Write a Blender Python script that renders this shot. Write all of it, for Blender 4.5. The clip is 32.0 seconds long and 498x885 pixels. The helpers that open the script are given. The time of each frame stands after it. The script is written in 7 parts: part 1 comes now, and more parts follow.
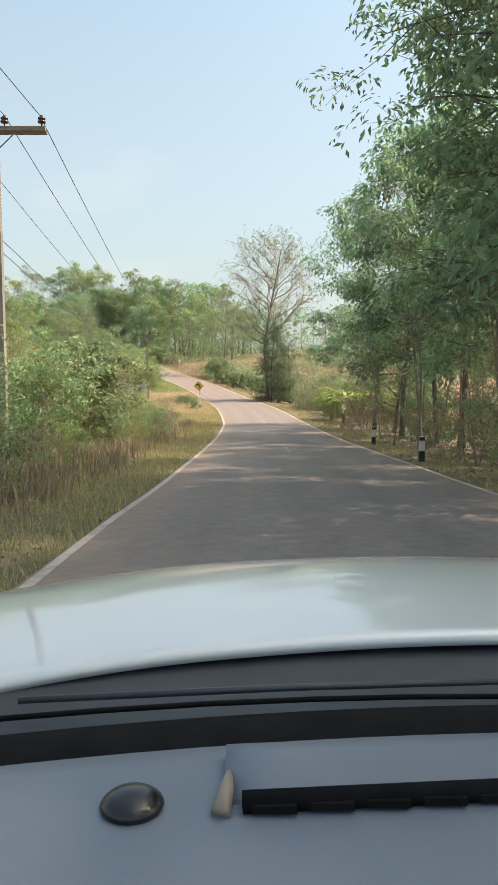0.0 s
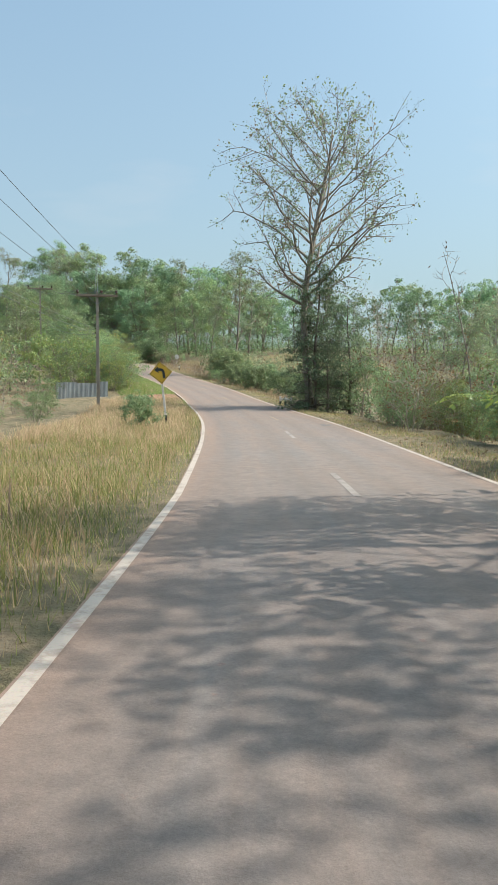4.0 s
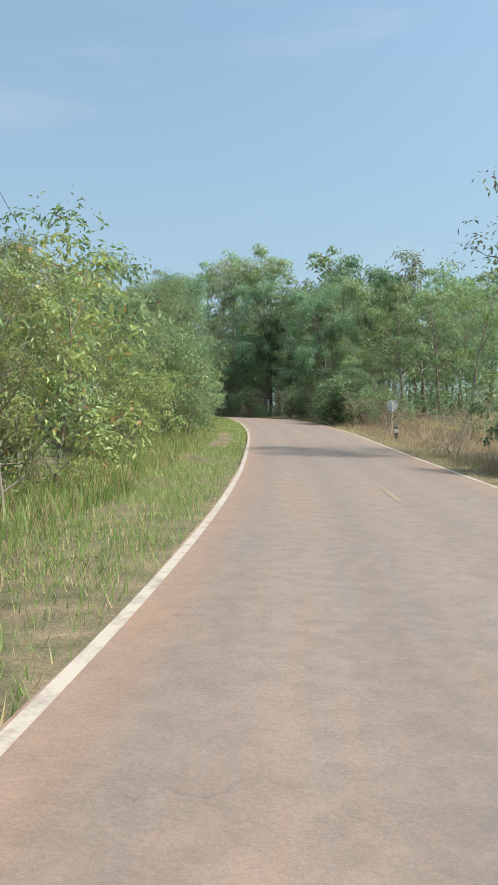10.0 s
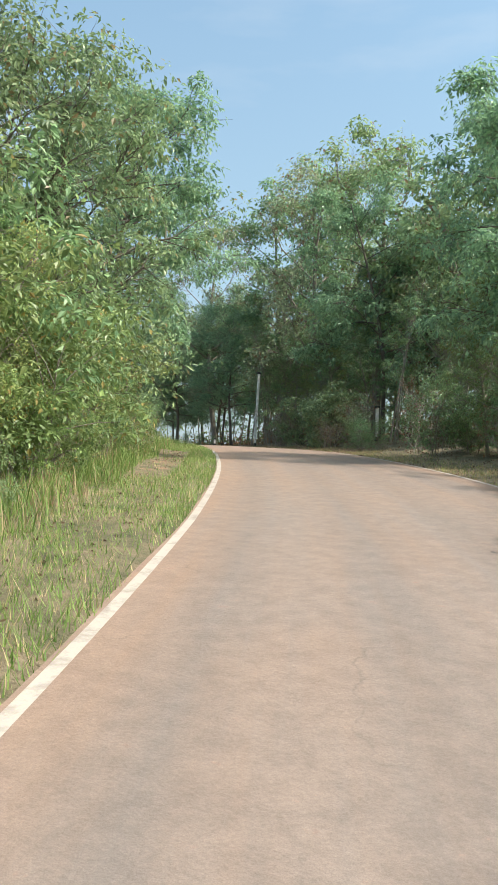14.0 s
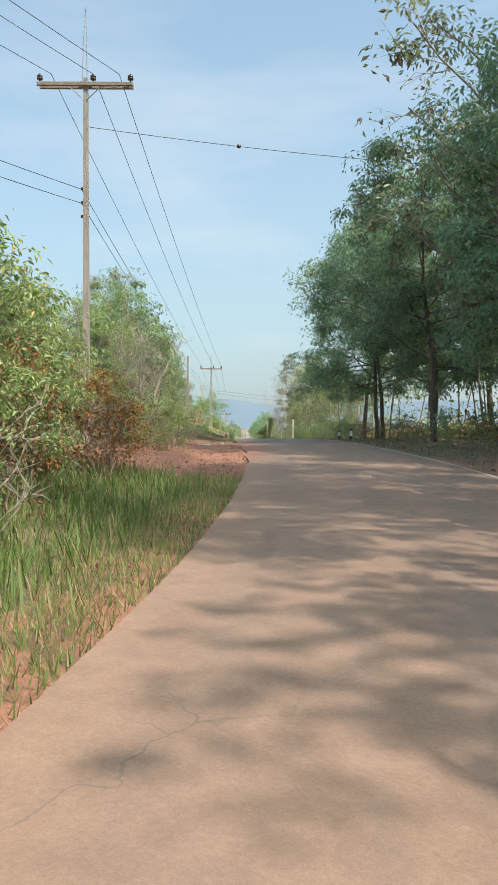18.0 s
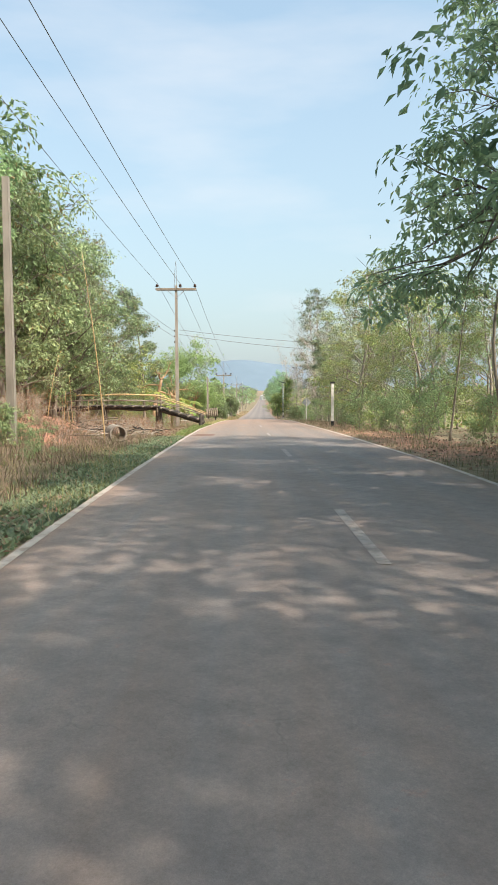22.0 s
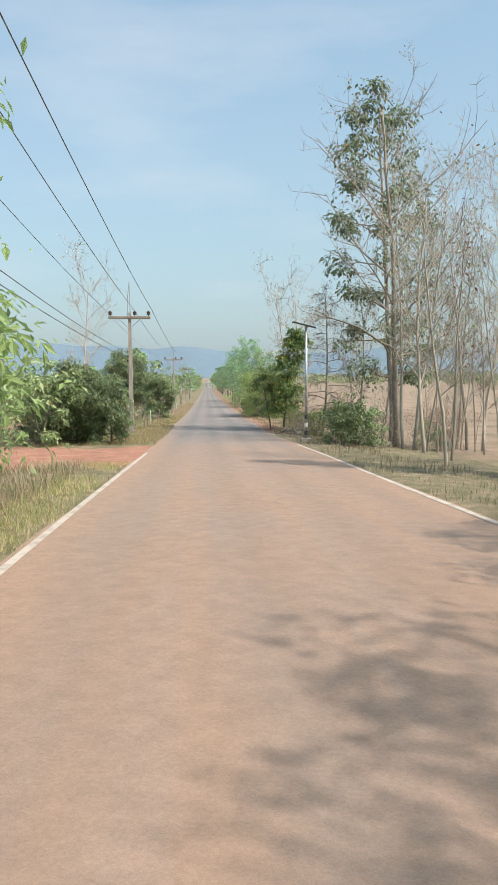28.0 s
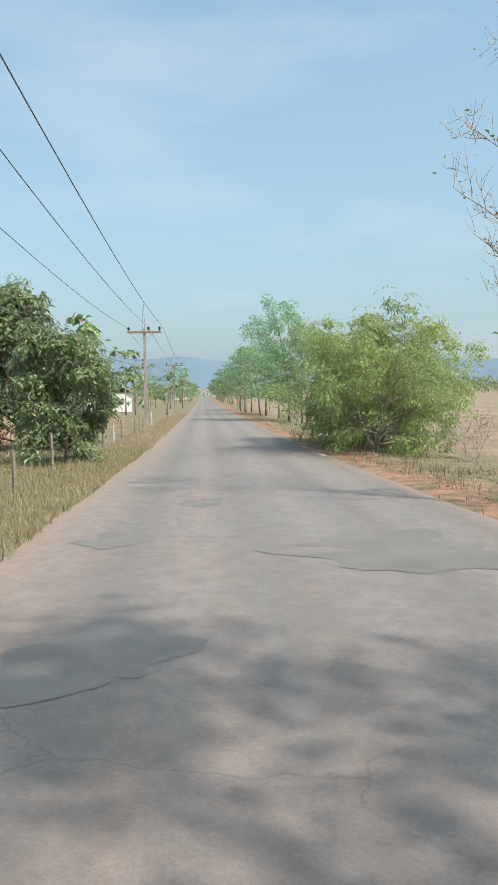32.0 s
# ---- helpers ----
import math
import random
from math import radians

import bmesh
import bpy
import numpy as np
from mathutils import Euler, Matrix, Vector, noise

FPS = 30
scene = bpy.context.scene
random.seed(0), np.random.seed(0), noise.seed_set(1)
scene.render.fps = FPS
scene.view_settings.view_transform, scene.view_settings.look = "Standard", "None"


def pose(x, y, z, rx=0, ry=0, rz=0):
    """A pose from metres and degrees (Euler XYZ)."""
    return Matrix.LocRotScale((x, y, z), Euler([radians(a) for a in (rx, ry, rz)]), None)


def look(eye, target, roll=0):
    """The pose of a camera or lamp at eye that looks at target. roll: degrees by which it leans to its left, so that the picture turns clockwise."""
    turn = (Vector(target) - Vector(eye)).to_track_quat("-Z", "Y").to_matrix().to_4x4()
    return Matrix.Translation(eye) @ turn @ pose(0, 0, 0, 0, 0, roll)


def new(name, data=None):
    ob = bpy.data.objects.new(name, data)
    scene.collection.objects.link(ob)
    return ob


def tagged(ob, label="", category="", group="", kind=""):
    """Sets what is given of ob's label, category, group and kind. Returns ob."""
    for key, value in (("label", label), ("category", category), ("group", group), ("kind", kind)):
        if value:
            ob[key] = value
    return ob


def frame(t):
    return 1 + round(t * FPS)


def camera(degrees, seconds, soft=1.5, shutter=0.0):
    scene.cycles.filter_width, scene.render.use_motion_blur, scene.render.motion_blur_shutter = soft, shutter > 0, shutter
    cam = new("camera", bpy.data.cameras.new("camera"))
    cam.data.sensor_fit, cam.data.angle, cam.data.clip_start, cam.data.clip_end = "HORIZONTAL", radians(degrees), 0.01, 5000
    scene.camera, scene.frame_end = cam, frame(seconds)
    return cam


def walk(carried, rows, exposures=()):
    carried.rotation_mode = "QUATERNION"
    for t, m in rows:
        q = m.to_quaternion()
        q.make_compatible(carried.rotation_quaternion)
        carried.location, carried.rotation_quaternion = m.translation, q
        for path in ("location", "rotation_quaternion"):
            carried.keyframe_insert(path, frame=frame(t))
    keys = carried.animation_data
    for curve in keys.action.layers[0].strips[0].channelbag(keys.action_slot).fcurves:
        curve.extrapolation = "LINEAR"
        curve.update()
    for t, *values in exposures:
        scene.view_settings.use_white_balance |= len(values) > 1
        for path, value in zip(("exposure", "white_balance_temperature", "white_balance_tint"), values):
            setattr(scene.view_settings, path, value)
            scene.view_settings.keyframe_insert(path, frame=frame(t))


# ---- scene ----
# Country road seen from a moving car. s runs along the road, d across it (right positive), metres.
from mathutils.kdtree import KDTree

# ---- camera ----
cam = camera(36.2, 32.0, soft=1.5, shutter=0.0)
PATH = [
    (0.0, pose(0.000, 0.002, 1.450, 85.00, -0.00, 0.00)),
    (0.5, pose(0.000, 4.545, 1.256, 85.00, 0.02, 0.20)),
    (1.0, pose(0.000, 9.025, 1.068, 85.00, 0.03, 0.40)),
    (1.5, pose(0.000, 13.562, 0.875, 85.00, -0.06, 0.51)),
    (2.0, pose(0.000, 18.171, 0.676, 85.00, -0.04, 0.71)),
    (2.5, pose(0.000, 22.891, 0.469, 85.10, -0.12, 0.91)),
    (4.5, pose(-0.315, 41.708, -0.039, 86.20, -0.02, 2.01)),
    (5.0, pose(-0.331, 46.558, -0.066, 86.61, 0.04, 2.81)),
    (5.5, pose(-0.454, 51.454, -0.038, 87.11, 0.04, 3.91)),
    (6.0, pose(-0.643, 56.508, -0.045, 87.52, 0.08, 5.51)),
    (6.5, pose(-0.957, 61.604, 0.000, 87.94, 0.13, 7.22)),
    (7.0, pose(-1.393, 66.812, 0.076, 88.16, 0.08, 9.03)),
    (7.5, pose(-1.934, 72.100, 0.137, 88.48, 0.01, 10.54)),
    (8.0, pose(-2.652, 77.607, 0.218, 88.81, 0.06, 12.24)),
    (8.5, pose(-3.521, 83.166, 0.389, 89.35, -0.10, 13.96)),
    (9.0, pose(-4.522, 88.792, 0.588, 89.99, -0.33, 15.99)),
    (9.5, pose(-5.568, 94.359, 0.825, 90.53, -0.69, 17.62)),
    (10.0, pose(-6.789, 99.876, 1.161, 91.27, -0.98, 18.95)),
    (10.5, pose(-8.218, 105.470, 1.529, 91.89, -1.52, 19.69)),
    (11.0, pose(-9.812, 111.037, 1.893, 92.29, -1.90, 20.03)),
    (11.5, pose(-11.483, 116.634, 2.248, 92.50, -2.27, 20.36)),
    (12.0, pose(-13.165, 122.164, 2.648, 92.52, -2.43, 20.87)),
    (12.5, pose(-14.992, 127.678, 3.149, 92.34, -2.46, 21.77)),
    (13.0, pose(-16.895, 133.184, 3.646, 92.18, -2.26, 22.96)),
    (13.5, pose(-18.827, 138.717, 4.080, 92.15, -2.02, 24.74)),
    (14.0, pose(-20.799, 144.129, 4.584, 92.14, -1.64, 27.02)),
    (14.5, pose(-22.825, 149.276, 5.114, 91.97, -1.60, 30.12)),
    (15.0, pose(-25.071, 154.251, 5.573, 91.64, -1.62, 33.92)),
    (15.5, pose(-27.417, 159.205, 6.020, 91.14, -1.62, 37.72)),
    (17.5, pose(-39.236, 177.635, 7.237, 88.90, -0.60, 47.01)),
    (18.0, pose(-42.743, 181.966, 7.404, 88.88, -0.17, 48.60)),
    (18.5, pose(-46.327, 185.998, 7.570, 88.67, 0.35, 49.69)),
    (19.0, pose(-50.051, 189.897, 7.736, 88.47, 0.96, 50.18)),
    (19.5, pose(-53.978, 193.795, 7.875, 88.17, 1.36, 50.27)),
    (20.0, pose(-58.051, 197.582, 7.980, 87.77, 1.56, 50.17)),
    (20.5, pose(-62.208, 201.229, 8.071, 87.27, 1.36, 49.87)),
    (21.0, pose(-66.465, 204.923, 8.092, 86.77, 0.85, 49.58)),
    (21.5, pose(-70.662, 208.505, 8.100, 86.27, 0.65, 49.49)),
    (22.0, pose(-74.857, 211.920, 8.104, 85.97, 0.26, 49.90)),
    (22.5, pose(-78.963, 215.259, 8.122, 85.76, 0.28, 51.10)),
    (23.0, pose(-83.112, 218.747, 8.080, 85.54, 0.54, 53.89)),
    (23.5, pose(-87.417, 222.281, 7.978, 85.31, 1.31, 57.47)),
    (24.0, pose(-91.762, 225.815, 7.888, 84.89, 1.48, 60.67)),
    (24.5, pose(-96.150, 229.437, 7.764, 84.47, 2.14, 63.56)),
    (25.0, pose(-100.463, 232.974, 7.642, 84.27, 2.76, 64.74)),
    (25.5, pose(-104.612, 236.436, 7.560, 83.97, 3.16, 64.34)),
    (26.0, pose(-108.623, 239.858, 7.448, 83.88, 3.49, 61.23)),
    (26.5, pose(-112.910, 243.484, 7.298, 84.03, 3.55, 54.33)),
    (28.5, pose(-129.596, 257.739, 6.689, 85.30, -0.00, 44.90)),
    (29.0, pose(-133.705, 261.214, 6.457, 85.70, 0.25, 44.28)),
    (29.5, pose(-137.805, 264.700, 6.237, 85.90, 0.53, 44.05)),
    (30.0, pose(-142.023, 268.311, 6.020, 86.10, 0.64, 44.14)),
    (30.5, pose(-146.338, 272.056, 5.797, 86.10, 0.66, 44.44)),
    (31.0, pose(-150.620, 275.773, 5.602, 85.90, 0.79, 44.73)),
    (31.5, pose(-154.737, 279.353, 5.432, 85.80, 0.71, 45.04)),
    (32.0, pose(-158.838, 282.972, 5.302, 85.80, 0.75, 45.44)),
]
walk(cam, PATH, [(0.0, 1.08, 7500, 18), (2.0, 1.02, 7000, 15), (4.5, 0.66, 6400, 11), (8.0, 0.68, 6400, 11), (13.0, 0.85, 6300, 10), (15.0, 1.0, 6600, 11), (18.0, 0.95, 6600, 12), (22.0, 1.12, 6900, 15), (24.0, 0.98, 6700, 14), (26.0, 0.88, 6600, 13), (30.0, 0.78, 6400, 11), (32.0, 0.78, 6300, 10)])

# ---- light ----
SUN_ELEV, SUN_DIR = 50.0, (0.985, 0.174)          # the sun stands to the right of the road
world = bpy.data.worlds.new("hazy_sky")
scene.world = world
world.use_nodes = True
wn, wl = world.node_tree.nodes, world.node_tree.links
wn.clear()
sky = wn.new("ShaderNodeTexSky")
sky.sky_type = "NISHITA"
sky.sun_disc = False
sky.sun_elevation = radians(SUN_ELEV)
sky.sun_rotation = math.atan2(SUN_DIR[0], SUN_DIR[1])
sky.air_density, sky.dust_density, sky.ozone_density = 1.0, 3.0, 2.5
# thin high haze and faint clouds low over the horizon
wcoord = wn.new("ShaderNodeTexCoord")
wmap = wn.new("ShaderNodeMapping")
wmap.inputs["Scale"].default_value = (2.2, 2.2, 9.0)
wnoise = wn.new("ShaderNodeTexNoise")
wnoise.inputs["Scale"].default_value, wnoise.inputs["Detail"].default_value = 1.3, 6
wramp = wn.new("ShaderNodeMapRange")
wramp.inputs["From Min"].default_value, wramp.inputs["From Max"].default_value = 0.52, 0.78
wramp.inputs["To Min"].default_value, wramp.inputs["To Max"].default_value = 0.0, 0.36
wmix = wn.new("ShaderNodeMixRGB")
wmix.inputs["Color2"].default_value = (3.0, 3.2, 3.35, 1)
wbg = wn.new("ShaderNodeBackground")
wbg.inputs["Strength"].default_value = 0.15
wout = wn.new("ShaderNodeOutputWorld")
wl.new(wcoord.outputs["Generated"], wmap.inputs["Vector"])
wl.new(wmap.outputs["Vector"], wnoise.inputs["Vector"])
wl.new(wnoise.outputs["Fac"], wramp.inputs["Value"])
wl.new(wramp.outputs["Result"], wmix.inputs["Fac"])
# the haze is thickest low down
wsep = wn.new("ShaderNodeSeparateXYZ")
wl.new(wcoord.outputs["Generated"], wsep.inputs["Vector"])
whaze = wn.new("ShaderNodeMapRange")
whaze.inputs["From Min"].default_value, whaze.inputs["From Max"].default_value = 0.0, 0.62
whaze.inputs["To Min"].default_value, whaze.inputs["To Max"].default_value = 0.80, 0.22
wl.new(wsep.outputs["Z"], whaze.inputs["Value"])
wtint = wn.new("ShaderNodeMixRGB")
wtint.inputs["Color2"].default_value = (1.82, 2.22, 2.42, 1)
wl.new(whaze.outputs["Result"], wtint.inputs["Fac"])
wgreen = wn.new("ShaderNodeMixRGB")
wgreen.blend_type, wgreen.inputs["Fac"].default_value, wgreen.inputs["Color2"].default_value = "MULTIPLY", 1.0, (0.87, 1.08, 0.98, 1)
wl.new(sky.outputs["Color"], wgreen.inputs["Color1"])
wl.new(wgreen.outputs["Color"], wtint.inputs["Color1"])
wl.new(wtint.outputs["Color"], wmix.inputs["Color1"])
# hazy aureole: the sky brightens smoothly towards the sun
_c = math.cos(radians(SUN_ELEV)) / math.hypot(*SUN_DIR)
wdot = wn.new("ShaderNodeVectorMath")
wdot.operation, wdot.inputs[1].default_value = "DOT_PRODUCT", (SUN_DIR[0] * _c, SUN_DIR[1] * _c, math.sin(radians(SUN_ELEV)))
wl.new(wcoord.outputs["Generated"], wdot.inputs[0])
wpos = wn.new("ShaderNodeMath")
wpos.operation, wpos.inputs[1].default_value = "MAXIMUM", 0.0
wl.new(wdot.outputs["Value"], wpos.inputs[0])
wpow = wn.new("ShaderNodeMath")
wpow.operation, wpow.inputs[1].default_value = "POWER", 9.0
wl.new(wpos.outputs[0], wpow.inputs[0])
wglow = wn.new("ShaderNodeMixRGB")
wglow.blend_type, wglow.inputs["Color2"].default_value = "ADD", (9.0, 8.6, 7.8, 1)
wl.new(wpow.outputs[0], wglow.inputs["Fac"])
wl.new(wmix.outputs["Color"], wglow.inputs["Color1"])
wl.new(wglow.outputs["Color"], wbg.inputs["Color"])
wl.new(wbg.outputs["Background"], wout.inputs["Surface"])
sun_data = bpy.data.lights.new("sun", "SUN")
sun_data.energy, sun_data.angle, sun_data.color = 2.8, radians(0.6), (1.0, 0.92, 0.79)
sun_ob = new("sun", sun_data)
up = math.tan(radians(SUN_ELEV)) * math.hypot(*SUN_DIR)
sun_ob.matrix_basis = look((0, 0, 60), (-SUN_DIR[0], -SUN_DIR[1], 60 - up))

# ---- materials ----
def nodes_of(name):
    m = bpy.data.materials.new(name)
    m.use_nodes = True
    nt = m.node_tree
    return m, nt, nt.nodes["Principled BSDF"], nt.nodes["Material Output"]


def ramp_node(nt, stops):
    r = nt.nodes.new("ShaderNodeValToRGB")
    el = r.color_ramp.elements
    while len(el) < len(stops):
        el.new(0.5)
    for e, (p, c) in zip(el, stops):
        e.position, e.color = p, (*c, 1)
    return r


def noise_node(nt, scale, detail=4, rough=0.55, stretch=None):
    co = nt.nodes.new("ShaderNodeTexCoord")
    n = nt.nodes.new("ShaderNodeTexNoise")
    n.inputs["Scale"].default_value, n.inputs["Detail"].default_value, n.inputs["Roughness"].default_value = scale, detail, rough
    if stretch:
        mp = nt.nodes.new("ShaderNodeMapping")
        mp.inputs["Scale"].default_value = stretch
        nt.links.new(co.outputs["Object"], mp.inputs["Vector"])
        nt.links.new(mp.outputs["Vector"], n.inputs["Vector"])
    else:
        nt.links.new(co.outputs["Object"], n.inputs["Vector"])
    return n


def mix_rgb(nt, a, b, fac, how="MIX"):
    m = nt.nodes.new("ShaderNodeMixRGB")
    m.blend_type = how
    for key, v in (("Color1", a), ("Color2", b), ("Fac", fac)):
        if isinstance(v, (tuple, float, int)):
            m.inputs[key].default_value = (*v, 1) if isinstance(v, tuple) else v
        else:
            nt.links.new(v, m.inputs[key])
    return m.outputs["Color"]


def bump(nt, bsdf, height, strength, dist=0.02):
    b = nt.nodes.new("ShaderNodeBump")
    b.inputs["Strength"].default_value, b.inputs["Distance"].default_value = strength, dist
    nt.links.new(height, b.inputs["Height"])
    nt.links.new(b.outputs["Normal"], bsdf.inputs["Normal"])


def plain_mat(name, c1, c2, scale=6.0, rough=0.8, metal=0.0, grain=0.3, stretch=None, fine=60.0):
    """Two-scale noise between two tones, with fine relief."""
    m, nt, bsdf, _ = nodes_of(name)
    a, b = noise_node(nt, scale, 5, stretch=stretch), noise_node(nt, fine, 3, stretch=stretch)
    r = ramp_node(nt, [(0.3, c1), (0.7, c2)])
    nt.links.new(a.outputs["Fac"], r.inputs["Fac"])
    col = mix_rgb(nt, r.outputs["Color"], b.outputs["Color"], 0.12, "OVERLAY")
    nt.links.new(col, bsdf.inputs["Base Color"])
    bsdf.inputs["Roughness"].default_value, bsdf.inputs["Metallic"].default_value = rough, metal
    if grain:
        bump(nt, bsdf, b.outputs["Fac"], grain)
    return m


def leaf_mat(name, dark, light, dry=None, dry_amount=0.0, shine=0.42, through_light=0.42):
    """Foliage: a tone per leaf and per plant, light that shines through."""
    m, nt, bsdf, out = nodes_of(name)
    geo, inf = nt.nodes.new("ShaderNodeNewGeometry"), nt.nodes.new("ShaderNodeObjectInfo")
    r = ramp_node(nt, [(0.0, dark), (1.0, light)])
    nt.links.new(geo.outputs["Random Per Island"], r.inputs["Fac"])
    col = r.outputs["Color"]
    if dry:
        lt = nt.nodes.new("ShaderNodeMath")
        lt.operation, lt.inputs[1].default_value = "LESS_THAN", dry_amount
        big = noise_node(nt, 0.9, 2)
        mul = nt.nodes.new("ShaderNodeMath")
        mul.operation = "MULTIPLY"
        frac = nt.nodes.new("ShaderNodeMath")
        frac.operation, frac.inputs[1].default_value = "PINGPONG", 0.07
        nt.links.new(geo.outputs["Random Per Island"], frac.inputs[0])
        nt.links.new(frac.outputs[0], mul.inputs[0])
        mul.inputs[1].default_value = 14.0
        nt.links.new(mul.outputs[0], lt.inputs[0])
        col = mix_rgb(nt, col, dry, lt.outputs[0])
    hs = nt.nodes.new("ShaderNodeHueSaturation")
    mr = nt.nodes.new("ShaderNodeMapRange")
    mr.inputs["To Min"].default_value, mr.inputs["To Max"].default_value = 0.8, 1.4
    nt.links.new(inf.outputs["Random"], mr.inputs["Value"])
    nt.links.new(mr.outputs["Result"], hs.inputs["Value"])
    spin, cut, hue = nt.nodes.new("ShaderNodeMath"), nt.nodes.new("ShaderNodeMath"), nt.nodes.new("ShaderNodeMapRange")
    spin.operation, spin.inputs[1].default_value, cut.operation = "MULTIPLY", 7.3, "FRACT"
    hue.inputs["To Min"].default_value, hue.inputs["To Max"].default_value = 0.468, 0.508
    hs.inputs["Saturation"].default_value = 0.96
    nt.links.new(inf.outputs["Random"], spin.inputs[0])
    nt.links.new(spin.outputs[0], cut.inputs[0])
    nt.links.new(cut.outputs[0], hue.inputs["Value"])
    nt.links.new(hue.outputs["Result"], hs.inputs["Hue"])
    nt.links.new(col, hs.inputs["Color"])
    nt.links.new(hs.outputs["Color"], bsdf.inputs["Base Color"])
    bsdf.inputs["Roughness"].default_value = shine
    tr, mx = nt.nodes.new("ShaderNodeBsdfTranslucent"), nt.nodes.new("ShaderNodeMixShader")
    nt.links.new(hs.outputs["Color"], tr.inputs["Color"])
    mx.inputs["Fac"].default_value = through_light
    nt.links.new(bsdf.outputs["BSDF"], mx.inputs[1])
    nt.links.new(tr.outputs["BSDF"], mx.inputs[2])
    nt.links.new(mx.outputs["Shader"], out.inputs["Surface"])
    return m


BARK_GREY = plain_mat("bark_grey", (0.16, 0.13, 0.10), (0.34, 0.30, 0.25), 3.0, 0.9, 0, 0.6, (6, 6, 1), 25)
BARK_DARK = plain_mat("bark_dark", (0.085, 0.070, 0.056), (0.20, 0.165, 0.13), 3.0, 0.9, 0, 0.6, (6, 6, 1), 25)
BARK_PALE = plain_mat("bark_pale", (0.26, 0.225, 0.185), (0.44, 0.39, 0.33), 2.0, 0.9, 0, 0.4, (4, 4, 1), 25)
BARK_RED = plain_mat("bark_sunlit_tan", (0.30, 0.17, 0.09), (0.48, 0.33, 0.20), 3.0, 0.9, 0, 0.4, (5, 5, 1), 25)
LEAF_DARK = leaf_mat("leaf_deep_green", (0.128, 0.228, 0.138), (0.290, 0.435, 0.232), shine=0.42, through_light=0.48)
LEAF_MID = leaf_mat("leaf_green", (0.126, 0.222, 0.102), (0.300, 0.425, 0.188), (0.22, 0.16, 0.08), 0.05)
LEAF_LIGHT = leaf_mat("leaf_yellow_green", (0.130, 0.208, 0.066), (0.310, 0.395, 0.132), (0.38, 0.30, 0.09), 0.06)
LEAF_FRESH = leaf_mat("leaf_fresh_green", (0.180, 0.260, 0.090), (0.340, 0.430, 0.170), through_light=0.55)
LEAF_OLIVE = leaf_mat("leaf_olive_dusty", (0.162, 0.230, 0.130), (0.370, 0.440, 0.246), (0.24, 0.16, 0.08), 0.10)
LEAF_DENSE = leaf_mat("leaf_glossy_mid_green", (0.110, 0.182, 0.088), (0.280, 0.375, 0.172), (0.26, 0.21, 0.08), 0.04, shine=0.42)
LEAF_CREEPER = leaf_mat("leaf_creeper_dull", (0.085, 0.138, 0.075), (0.205, 0.270, 0.145), shine=0.5)
LEAF_DRY = leaf_mat("leaf_dry_brown", (0.150, 0.085, 0.040), (0.330, 0.200, 0.095), shine=0.8, through_light=0.2)
LEAF_ORANGE = leaf_mat("leaf_withered_orange", (0.30, 0.14, 0.035), (0.48, 0.27, 0.06), (0.12, 0.15, 0.04), 0.2, shine=0.7)
LEAF_BANANA = leaf_mat("banana_leaf", (0.165, 0.270, 0.052), (0.330, 0.425, 0.092), shine=0.35, through_light=0.45)
BANANA_STEM = plain_mat("banana_stem", (0.16, 0.17, 0.06), (0.34, 0.30, 0.14), 4, 0.7, 0, 0.2, (3, 3, 1))
LEAF_TEAK = leaf_mat("leaf_teak_dull", (0.090, 0.135, 0.076), (0.210, 0.270, 0.145), (0.20, 0.15, 0.08), 0.08, shine=0.5)
LEAF_PAPAYA = leaf_mat("leaf_green_and_yellow", (0.110, 0.190, 0.062), (0.260, 0.360, 0.112), (0.55, 0.42, 0.06), 0.06)
GRASS_GREEN = leaf_mat("grass_green", (0.120, 0.165, 0.045), (0.300, 0.310, 0.100), (0.46, 0.36, 0.19), 0.36, shine=0.6)
GRASS_FRESH = leaf_mat("grass_fresh_green", (0.095, 0.185, 0.035), (0.240, 0.330, 0.085), (0.44, 0.35, 0.18), 0.14, shine=0.6)
GRASS_STRAW = leaf_mat("grass_straw", (0.33, 0.255, 0.135), (0.57, 0.46, 0.265), (0.30, 0.30, 0.12), 0.15, shine=0.7)
GRASS_BROWN = leaf_mat("grass_dead_brown", (0.215, 0.165, 0.108), (0.42, 0.325, 0.222), (0.16, 0.18, 0.08), 0.26, shine=0.8)
LITTER = leaf_mat("leaf_litter", (0.14, 0.09, 0.055), (0.36, 0.24, 0.15), shine=0.8, through_light=0.1)
CONCRETE = plain_mat("concrete_pole", (0.19, 0.165, 0.14), (0.33, 0.29, 0.25), 1.5, 0.9, 0, 0.2, (3, 3, 0.6), 40)
STEEL = plain_mat("galvanised_steel", (0.32, 0.33, 0.34), (0.50, 0.51, 0.52), 8, 0.45, 0.8, 0.05)
WOOD_GREY = plain_mat("weathered_wood", (0.14, 0.11, 0.085), (0.30, 0.25, 0.20), 4, 0.9, 0, 0.5, (2, 2, 12), 30)
WOOD_DARK = plain_mat("charred_wood", (0.020, 0.017, 0.015), (0.075, 0.060, 0.050), 4, 0.9, 0, 0.6, None, 30)
PILLAR = plain_mat("blackened_trunk", (0.035, 0.028, 0.024), (0.10, 0.078, 0.062), 5, 0.9, 0, 0.6, (3, 3, 1), 30)
BAMBOO = plain_mat("dry_bamboo", (0.34, 0.22, 0.10), (0.52, 0.38, 0.20), 5, 0.6, 0, 0.2)
